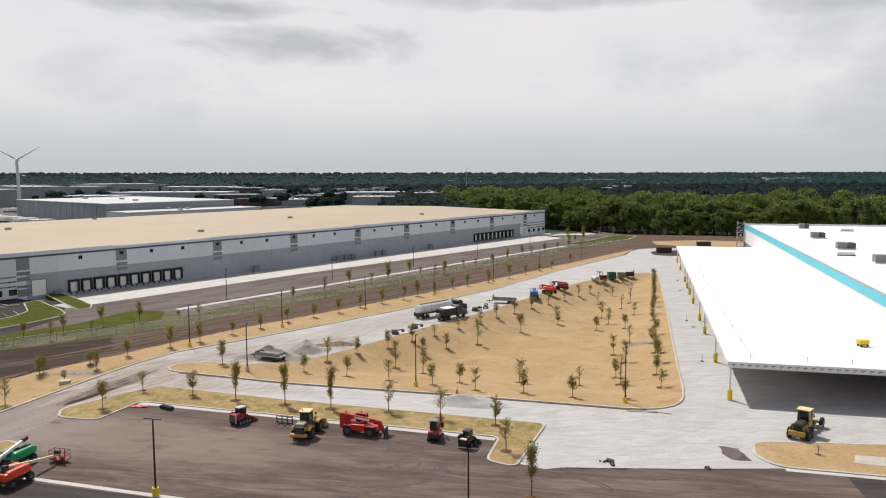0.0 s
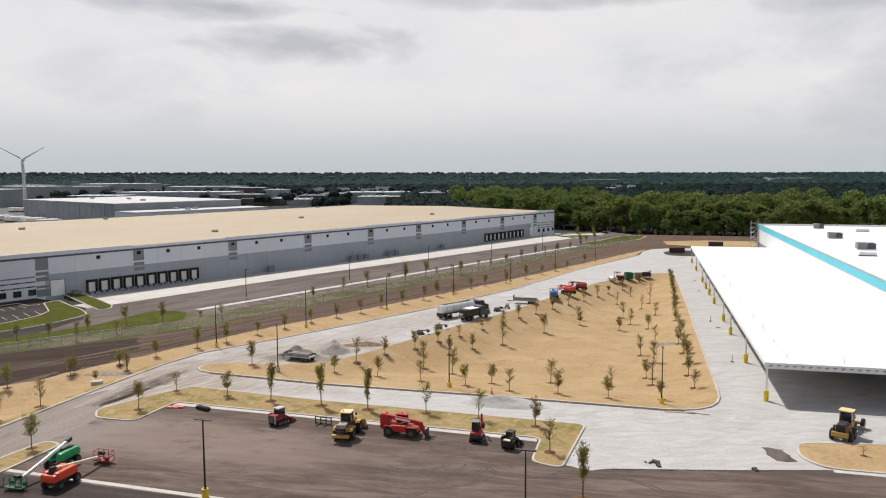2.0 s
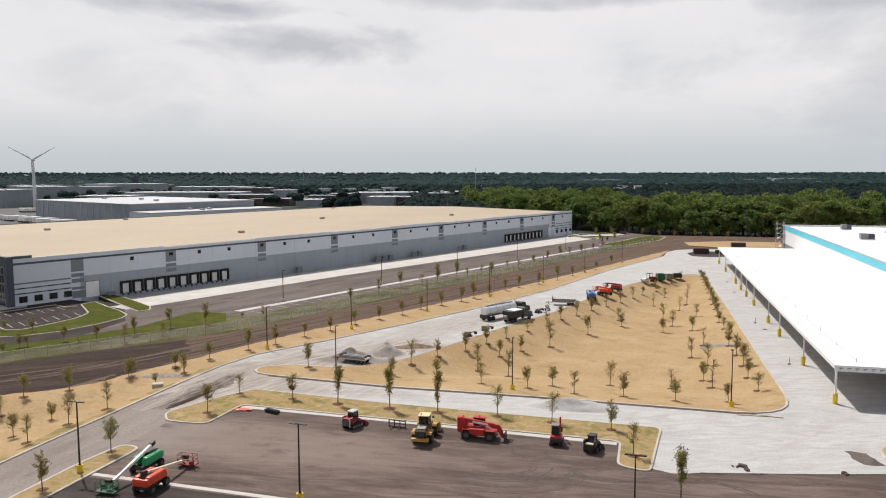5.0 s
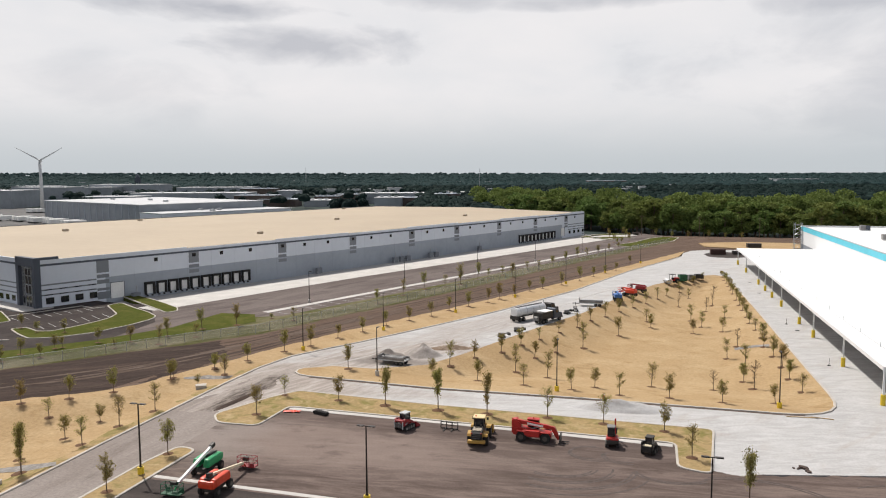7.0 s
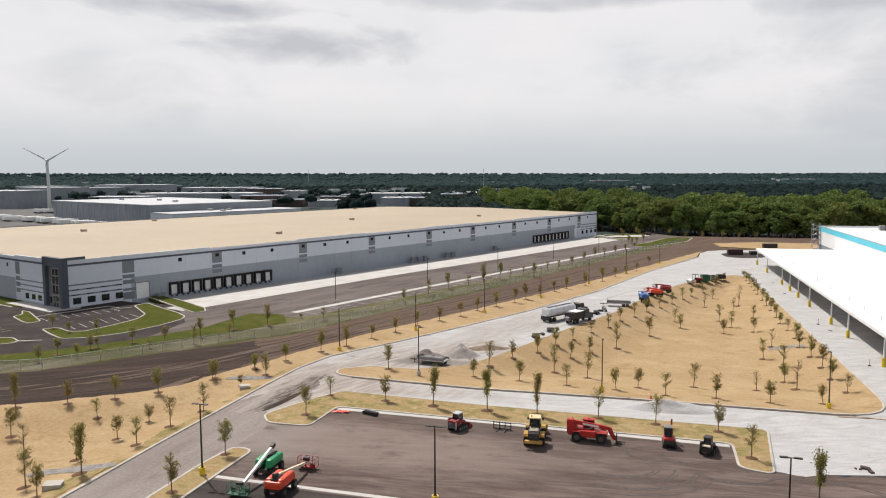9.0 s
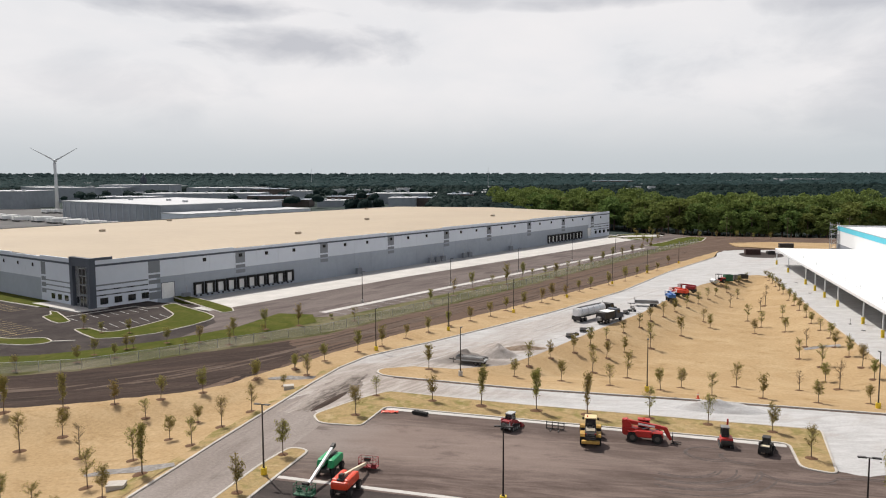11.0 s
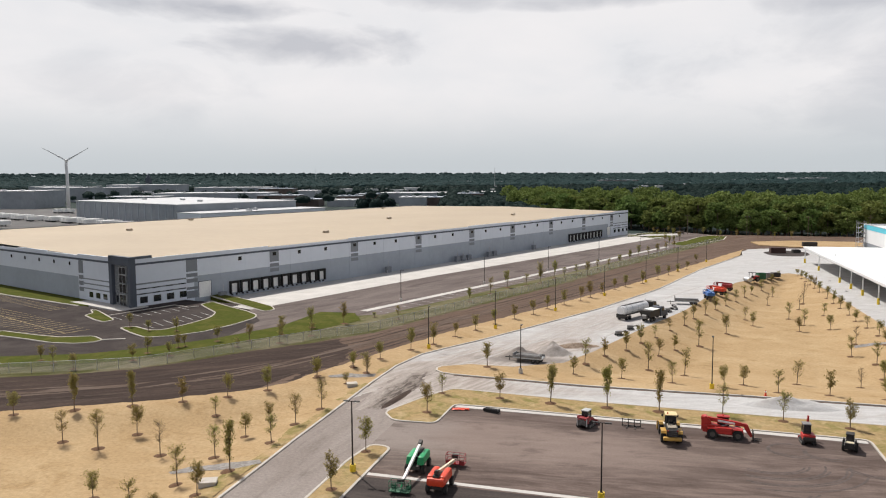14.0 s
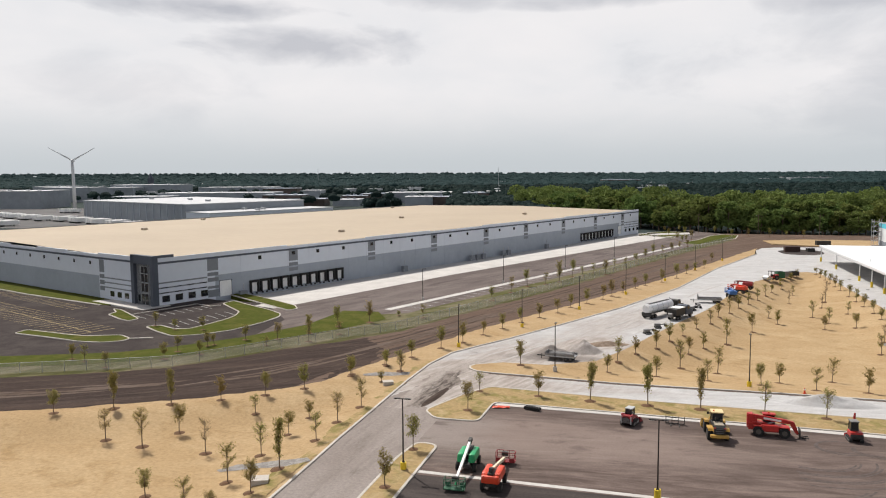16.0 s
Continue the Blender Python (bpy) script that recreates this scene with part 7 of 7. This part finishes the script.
def truck_cab(t, x, paint):
    part("cab", prism(None, [(x, 0.8), (x, 2.9), (x + 0.5, 3.1), (x + 1.5, 2.95), (x + 1.9, 2.0), (x + 3.1, 1.85), (x + 3.3, 0.8)], -1.15, 1.15), paint, t)
    part("windscreen", prism(None, [(x + 1.5, 2.85), (x + 1.58, 2.85), (x + 1.95, 2.05), (x + 1.85, 2.05)], -1.0, 1.0), M_DGLASS, t)
    for y in (-1.16, 1.16):
        part("side_window", box(None, (x + 1.0, y, 2.35), (0.9, 0.04, 0.6)), M_DGLASS, t)
    part("bumper", box(None, (x + 3.4, 0, 0.75), (0.25, 2.3, 0.4), bev=0.05), M_STEEL, t)


def tanker_truck():
    t = thing("tanker_truck", pose(-50.6, 177.6, 0.0, 0, 0, 61), "polished aluminium tanker semi-trailer with a dark tractor", "tanker truck")
    tank = bmesh.new()
    bmesh.ops.create_cone(tank, cap_ends=True, segments=28, radius1=1.08, radius2=1.08, depth=11.2, matrix=pose(-2.2, 0, 2.25, 0, 90, 0))
    bmesh.ops.bevel(tank, geom=[e for e in tank.edges if any(len(f.verts) > 5 for f in e.link_faces)], offset=0.25, segments=3, affect="EDGES")
    tk = part("tank", tank, P_ALU, t, "polished aluminium tank barrel", smooth=False)
    for x in (-6.4, -4.0, -1.6, 0.8):
        part("ring", rod(None, (x - 0.04, 0, 2.25), (x + 0.04, 0, 2.25), 1.11, seg=28), M_STEEL, tk)
    part("walkway", box(None, (-2.2, 0, 3.36), (9.6, 0.6, 0.08)), P_DARK, tk)
    part("frame", box(None, (-1.2, 0, 1.05), (12.0, 0.9, 0.25)), P_DARK, t)
    part("rear_box", box(None, (-7.5, 0, 1.0), (0.5, 2.3, 0.9), bev=0.05), P_DARK, t)
    for x in (-6.6, -5.3, 3.2, 4.4, 7.4):
        for y in (-0.95, 0.95):
            wheel(t, x, y, 0.5, 0.5)
    truck_cab(t, 4.9, P_DARK)
    part("stack", rod(None, (4.75, 0.9, 1.0), (4.75, 0.9, 3.6), 0.08), M_STEEL, t)


def dump_truck():
    t = thing("service_truck", pose(-46.9, 173.4, 0.0, 0, 0, 62), "dusty dark service truck with a pale box body", "truck")
    part("frame", box(None, (0, 0, 0.9), (8.0, 0.9, 0.3)), P_DARK, t)
    part("box_body", box(None, (-1.6, 0, 1.9), (4.4, 2.4, 1.5), bev=0.05), P_DARK, t)
    part("box_roof", box(None, (-1.0, 0, 2.72), (3.2, 2.5, 0.12), bev=0.04), M_WPAINT, t)
    truck_cab(t, 1.2, M_DPANEL)
    part("hose_reel", rod(None, (-4.2, -0.5, 1.3), (-4.2, 0.5, 1.3), 0.5, seg=16), P_GREY, t)
    for x in (-2.9, -1.7, 3.4):
        for y in (-0.95, 0.95):
            wheel(t, x, y, 0.5, 0.45)


def flat_trailer(x, y, rz, l, label, stack=True):
    t = thing("flat_trailer", pose(x, y, 0.0, 0, 0, rz), label, "trailer")
    part("deck", box(None, (0, 0, 0.85), (l, 2.3, 0.22), bev=0.03), P_LGREY, t)
    for sx in (-1, 1):
        part("side_rail", box(None, (0, sx * 1.12, 1.15), (l, 0.08, 0.4)), P_GREY, t)
    part("headboard", box(None, (-l / 2, 0, 1.2 if stack else 1.5), (0.12, 2.3, 0.8 if stack else 1.4)), P_GREY, t)
    for x2 in (l * 0.2, l * 0.36):
        for y2 in (-0.95, 0.95):
            wheel(t, x2, y2, 0.42, 0.3)
    part("drawbar", box(None, (-l / 2 - 0.9, 0, 0.6), (1.9, 0.16, 0.16)), P_DARK, t)
    part("jack", rod(None, (-l / 2 - 1.0, 0, 0), (-l / 2 - 1.0, 0, 0.9), 0.06), P_DARK, t)
    if stack:
        part("pipe_load", rod(rod(None, (-l * 0.4, -0.4, 1.2), (l * 0.4, -0.4, 1.2), 0.25), (-l * 0.35, 0.35, 1.2), (l * 0.42, 0.35, 1.2), 0.25), P_GREY, t)


def site_lift(x, y, rz, paint, label):
    """A rough-terrain reach machine seen from afar, its boom stowed."""
    t = thing("rough_terrain_lift", pose(x, y, 0.0, 0, 0, rz), label, "aerial lift", "parked lifts")
    for x2 in (-1.3, 1.3):
        for y2 in (-0.95, 0.95):
            wheel(t, x2, y2, 0.52, 0.4)
    part("chassis", box(None, (0, 0, 0.8), (3.2, 1.4, 0.45), bev=0.06), P_DARK, t)
    part("cover", box(None, (-0.4, 0, 1.5), (2.8, 2.0, 0.95), bev=0.18), paint, t)
    part("boom", box(None, (0.2, 0, 2.15), (3.8, 0.35, 0.38), ry=-3, bev=0.03), paint, t)
    part("jib", rod(None, (2.1, 0, 2.2), (2.5, 0, 1.35), 0.13), paint, t)
    basket(t, 2.8, 1.1, paint)


def small_dozer(x, y, rz, label):
    t = thing("compact_machine", pose(x, y, 0.0, 0, 0, rz), label, "compact machine", "compact machines")
    for y2 in (-0.5, 0.5):
        track(t, -0.5, 0.5, y2, 0.24, 0.26)
    part("body", box(None, (-0.1, 0, 0.75), (1.3, 0.7, 0.6), bev=0.08), P_GREY, t)
    part("arm", rod(None, (0.5, 0, 0.8), (1.5, 0, 1.0), 0.1), P_DARK, t)
    part("bucket", box(None, (1.6, 0, 0.7), (0.5, 0.9, 0.5), bev=0.05, top=(1.2, 1)), P_DARK, t)


def roller():
    t = thing("road_roller", pose(-18.1, 246.1, 0.0, 0, 0, 215), "red road roller with a steel drum and canopy", "road roller")
    part("drum", rod(None, (1.6, -1.05, 0.75), (1.6, 1.05, 0.75), 0.75, seg=26), M_STEEL, t)
    part("yoke", box(box(box(None, (1.6, -1.15, 0.85), (2.0, 0.12, 0.3)), (1.6, 1.15, 0.85), (2.0, 0.12, 0.3)), (0.6, 0, 0.9), (0.2, 2.3, 0.4)), P_CREAM, t)
    for y in (-0.8, 0.8):
        wheel(t, -1.4, y, 0.75, 0.5)
    part("hood", box(None, (-1.4, 0, 1.35), (1.8, 1.3, 0.8), bev=0.12), P_RED, t)
    part("platform", box(None, (0, 0, 1.05), (1.2, 1.5, 0.3)), P_RED, t)
    part("seat", box(None, (-0.2, 0, 1.5), (0.5, 0.6, 0.6), bev=0.06), M_BLACK, t)
    for x in (-0.6, 0.5):
        for y in (-0.7, 0.7):
            part("canopy_post", rod(None, (x, y, 1.1), (x, y, 2.8), 0.05, seg=6), P_DARK, t)
    part("canopy", box(None, (0, 0, 2.85), (1.6, 1.7, 0.12), bev=0.04), P_DARK, t)


def far_clutter():
    for x, y, rz, l, w, h, m, lb in ((-14.8, 252.6, 20, 2.4, 2.0, 2.0, P_DGREEN, "dark green steel waste skip on the gravel"), (-12.0, 256.4, 20, 2.2, 1.8, 1.5, P_GREY, "grey steel waste skip on the gravel"),
                                    (-9.5, 260.0, 12, 2.6, 1.8, 1.3, P_DARK, "dark open steel skip on the gravel"), (1.5, 340, 10, 6.0, 2.4, 2.3, P_RUST, "dark rusty storage container on black asphalt"),
                                    (19, 371, 8, 6, 2.4, 2.3, P_DARK, "dark storage container on black asphalt"), (9.0, 342, 14, 3.0, 2.0, 1.4, P_DARK, "dark open steel skip on black asphalt")):
        t = thing("skip", pose(x, y, 0.0, 0, 0, rz), lb, "skip" if h < 2.2 else "container")
        bm = bmesh.new()
        box(bm, (0, 0, 0.1), (l, w, 0.2))
        for sy in (-1, 1):
            box(bm, (0, sy * w / 2, h / 2), (l, 0.08, h))
            box(bm, (sy * l / 2, 0, h / 2), (0.08, w, h))
        part("shell", bm, m, t)
        if h > 2.2:
            part("roof", box(None, (0, 0, h - 0.05), (l, w, 0.1)), m, t)
        for k in range(int(l // 0.8)):
            for sy in (-1, 1):
                part("rib", box(None, (-l / 2 + 0.5 + k * 0.8, sy * (w / 2 + 0.06), h / 2), (0.1, 0.08, h * 0.9)), m, t)
    slab("ground_dark_patch", rounded([(-4.4, 342), (-2.5, 328), (6.5, 326), (13, 332), (14, 346), (4, 352)], 4), 0.03, M_FRESH, label="black asphalt patch at the road's end")
    slab("ground_straw_far", [(-2, 372), (12, 366), (70, 364), (70, 398), (16, 400), (-4, 390)], 0.4, M_STRAW, label="golden straw mulch bank at the site's end")
    slab("ground_soil_far", [(-30, 395), (-10.8, 352), (-3, 358), (30, 366), (120, 366), (120, 434), (-20, 434)], 0.06, M_SOIL, label="dark bare soil before the wood")
    slab("car_park_far", [yard(262, -50), yard(312, -32), yard(345, -20), (-38, 455), (-18, 432), (-29, 398)], 0.04, M_COURT, label="asphalt car park at the court's far end", category="parking lot")
    lawn = rounded([(-43.5, 371), (-34.6, 364.6), (-26, 382), (-15.6, 402), (-12.5, 424), (-20, 428), (-27, 417), (-34, 391)], 2)
    slab("lawn_far", lawn, 0.14, M_GRASS, label="bright green lawn beside the fence at the court's end", category="planting island")
    ribbon("kerb_lawn", lawn, 0.5, -0.1, 0.18, M_KERB, closed=True, label="pale concrete kerb round the lawn")
    for k, pts in enumerate(([(-64, 421), (-46, 399), (-44, 402), (-52, 412), (-62, 426)], [(-56, 408), (-44, 412), (-34, 422), (-44, 424), (-57, 416)], [(-60, 434), (-50, 432), (-36, 440), (-48, 446)])):
        pts = rounded(pts, 2)
        slab("lawn_far", pts, 0.13, M_GRASS, label="green lawn island at the court's far end", category="planting island")
        ribbon("kerb_lawn", pts, 0.4, -0.1, 0.17, M_KERB, closed=True, label="pale concrete kerb round the lawn")
    # timber utility poles before the wood
    first = None
    for x, y in ((-32, 436), (-2, 430), (28, 430), (58, 434), (92, 436)):
        m = pose(x, y, 0.0)
        if first:
            copy_thing(first, m)
            continue
        first = thing("utility_pole", m, "weathered timber utility pole with a cross arm", "utility pole", "utility poles")
        part("pole", rod(None, (0, 0, 0), (0, 0, 11), 0.17, 0.11, 8), M_BARK, first)
        part("cross_arm", box(None, (0, 0, 10.2), (2.4, 0.12, 0.14)), M_BARK, first)
        for dx in (-1.0, 0.0, 1.0):
            part("insulator", rod(None, (dx, 0, 10.27), (dx, 0, 10.5), 0.05, seg=6), M_STEEL, first)
    # far saplings on the lawns
    for k, (x, y) in enumerate(((-40, 380), (-44, 386), (-37, 392), (-42, 374), (-48, 414), (-40, 418), (-50, 438), (-42, 441), (-24, 425), (-16, 420), (-8, 418), (2, 416), (10, 416), (18, 415))):
        plant(x, y, 3.6 + 0.5 * (k % 3), "round", k)


def far_homes():
    """Roofs of the suburb, too far to tell apart."""
    rng = np.random.default_rng(21)
    bm = bmesh.new()
    for k in range(170):
        d = 1100 + 2600 * rng.uniform() ** 1.3
        a = rng.uniform(-0.68, 0.68)
        fx, fy = -math.sin(radians(15.7)), math.cos(radians(15.7))
        x, y = fx * d + fy * d * a, fy * d - fx * d * a
        w, l, h = rng.uniform(10, 26), rng.uniform(8, 14), rng.uniform(10, 15) + 6 * max(0, (d - 2500) / 1500)
        box(bm, (x, y, h / 2 - 1.6), (w, l, h), rz=rng.uniform(0, 90))
    tagged(part("far_homes", bm, M_FARROOF), "pale roofs of far suburban houses among trees", "houses", "", "stuff")


far_homes()



wheel_loader()
telehandler()
track_loader()
skid_steer()
mini_excavator()
motor_grader()
boom_lift(pose(-72.2, 71.7, 0.026, 0, 0, -88), P_GREEN, M_WPAINT, P_DGREEN, "green boom lift with a white boom lowered to the ground", 7.2, 2.75)
boom_lift(pose(-68.2, 67.0, 0.03, 0, 0, 90), P_ORANGE, P_CREAM, P_DRED, "orange boom lift with a dark red work basket", 6.8, 2.25)
pallet_frames()
lot_litter()


# Cone put in where a small brown post stands at the island kerb.
def traffic_cone(x, y, z):
    t = thing("traffic_cone", pose(x, y, z), "orange cone with a pale collar standing in for a small brown post", "traffic cone")
    part("base", box(None, (0, 0, 0.03), (0.5, 0.5, 0.06), bev=0.015), P_ORANGE, t)
    part("cone", rod(None, (0, 0, 0.06), (0, 0, 0.9), 0.17, 0.04, 14), P_ORANGE, t)
    part("collar", rod(None, (0, 0, 0.55), (0, 0, 0.72), 0.12, 0.1, 14), M_WPAINT, t)


def lane_marker(x, y):
    t = thing("lane_marker", pose(x, y, 0.0), "thin dark marker post on a rubber foot in gravel", "marker post", "lane markers")
    part("foot", rod(None, (0, 0, 0), (0, 0, 0.14), 0.32, 0.22, 14), M_RUBBER, t)
    part("post", rod(None, (0, 0, 0.14), (0, 0, 1.3), 0.035, seg=8), M_BRONZE, t)


def drain_cover(x, y):
    t = thing("drain_cover", pose(x, y, 0.0), "round dark iron drain cover in the gravel", "drain cover", "drain covers")
    part("frame", rod(None, (0, 0, -0.05), (0, 0, 0.03), 0.48, seg=20), P_DARK, t)
    part("lid", rod(None, (0, 0, 0.03), (0, 0, 0.05), 0.40, seg=20), M_BLACK, t)


for x, y in ((6.2, 183.9), (7.7, 144.7)):
    lane_marker(x, y)
for x, y in ((7.4, 176.9), (5.7, 231.3), (5.4, 253.0)):
    drain_cover(x, y)
traffic_cone(-29.7, 113.3, basin(-29.7, 113.3))
heap("gravel_mound", "pale grey crushed stone heap on the road base", -70.2, 129.5, 9, 6, 2.0, M_GRAVEL, 1)
heap("gravel_mound", "pale grey crushed stone heap on the road base", -65.2, 134.0, 8, 6, 2.4, M_GRAVEL, 2)
heap("dirt_mound", "low brown dirt heap on the road base", -61.5, 140.8, 10, 3.6, 0.8, M_DIRT, 3, 20)
heap("gravel_mound", "low pale grey stone heap beside the island", -27.0, 109.0, 15, 4.6, 1.5, M_GRAVEL, 4, 2)
heap("dirt_mound", "dark scraped dirt windrow on the drive", -83.9, 98.0, 13, 1.6, 0.2, M_MUD, 3, 84)
tanker_truck()
dump_truck()
flat_trailer(-68.3, 126.2, -8, 5.4, "dusty flat trailer loaded with grey pipes")
flat_trailer(-38.9, 197.8, 3, 6.0, "long low grey steel trailer on the gravel", False)
site_lift(-32.7, 207.8, 100, P_BLUE, "blue rough terrain boom lift on the gravel")
site_lift(-29.8, 216.5, 150, P_ORANGE, "orange-red rough terrain boom lift on the gravel")
site_lift(-27.4, 224.7, 165, P_DRED, "dark red rough terrain boom lift on the gravel")
small_dozer(-53.7, 153.4, 30, "small grey compact loader on the gravel")
small_dozer(-51.6, 160.2, 10, "small grey compact loader on the gravel")
small_dozer(-43.6, 184.5, 60, "small grey compact loader on the gravel")
small_dozer(-42.0, 189.0, 100, "small grey compact loader on the gravel")
roller()
far_clutter()


# ---- fence between the yard and the soil track ----
def build_fence():
    line = [(-230, 63), (-160.7, 92.0), (-144.2, 99.6), (-134.8, 104.6), (-129.0, 112.6), (-116.0, 132), (-106.4, 144), (-99.5, 163), (-79.4, 217), (-45.4, 319), (-17.5, 396)]
    f = thing("fence", pose(0, 0, 0.06), "grey chain-link fence along the grass verge", "fence")
    mesh_m = bpy.data.materials.new("chain_link")
    mesh_m.use_nodes = True
    nt = mesh_m.node_tree
    b, o = nt.nodes["Principled BSDF"], nt.nodes["Material Output"]
    b.inputs["Base Color"].default_value, b.inputs["Metallic"].default_value, b.inputs["Roughness"].default_value = (0.5, 0.5, 0.48, 1), 0.3, 0.6
    tr, mx = nt.nodes.new("ShaderNodeBsdfTransparent"), nt.nodes.new("ShaderNodeMixShader")
    mx.inputs[0].default_value = 0.2
    nt.links.new(tr.outputs[0], mx.inputs[1])
    nt.links.new(b.outputs[0], mx.inputs[2])
    nt.links.new(mx.outputs[0], o.inputs[0])
    pm = None
    bm, rail = bmesh.new(), bmesh.new()
    for (x0, y0), (x1, y1) in zip(line, line[1:]):
        a, c = Vector((x0, y0)), Vector((x1, y1))
        n = max(1, round((c - a).length / 4.0))
        rz = math.degrees(math.atan2(y1 - y0, x1 - x0))
        for k in range(n):
            p = a.lerp(c, k / n)
            if pm is None:
                ob = part("post", rod(None, (0, 0, 0), (0, 0, 1.95), 0.045, seg=6), M_STEEL, f)
                pm = ob.data
            else:
                ob = new("post", pm)
                ob.parent = f
            ob.location = (p.x, p.y, 0)
        m = (a + c) / 2
        box(bm, (m.x, m.y, 0.95), ((c - a).length, 0.02, 1.8), rz)
        rod(rail, (x0, y0, 1.88), (x1, y1, 1.88), 0.03, seg=5)
    part("mesh_panel", bm, mesh_m, f, "grey woven wire mesh")
    part("top_rail", rail, M_STEEL, f)


build_fence()


# ---- tyre marks on the lot ----
def tyre_marks():
    arcs = [(-33, 84.5, r, 235 + 4 * k, 345 + 9 * (k % 3)) for k, r in enumerate((4.2, 4.7, 6.4, 6.9, 8.6, 9.1, 10.8))]
    arcs += [(-29.5, 89.5, 2.6, 60, 300), (-29.2, 89.3, 3.1, 90, 310), (-25.5, 89.2, 2.4, 150, 300), (-25.3, 89.0, 2.9, 160, 290), (-40, 80, 12, 262, 330), (-40, 80, 12.5, 258, 335), (-20, 86, 4.4, 200, 330), (-20, 86, 4.9, 205, 320), (-12, 78, 9, 30, 120), (-12, 78, 9.6, 35, 115), (6, 80, 10, 60, 130)]
    for n, (cx, cy, r, a0, a1) in enumerate(arcs):
        pts = []
        for k in range(28):
            a = radians(a0 + (a1 - a0) * k / 27)
            pts.append((cx + r * math.cos(a), cy + r * 0.8 * math.sin(a)))
        ribbon("tyre_mark", pts, 0.26, 0.0, 0.0215 + 0.0007 * n, M_TYRE, label="dark curved tyre mark on the asphalt", category="tyre mark")


tyre_marks()
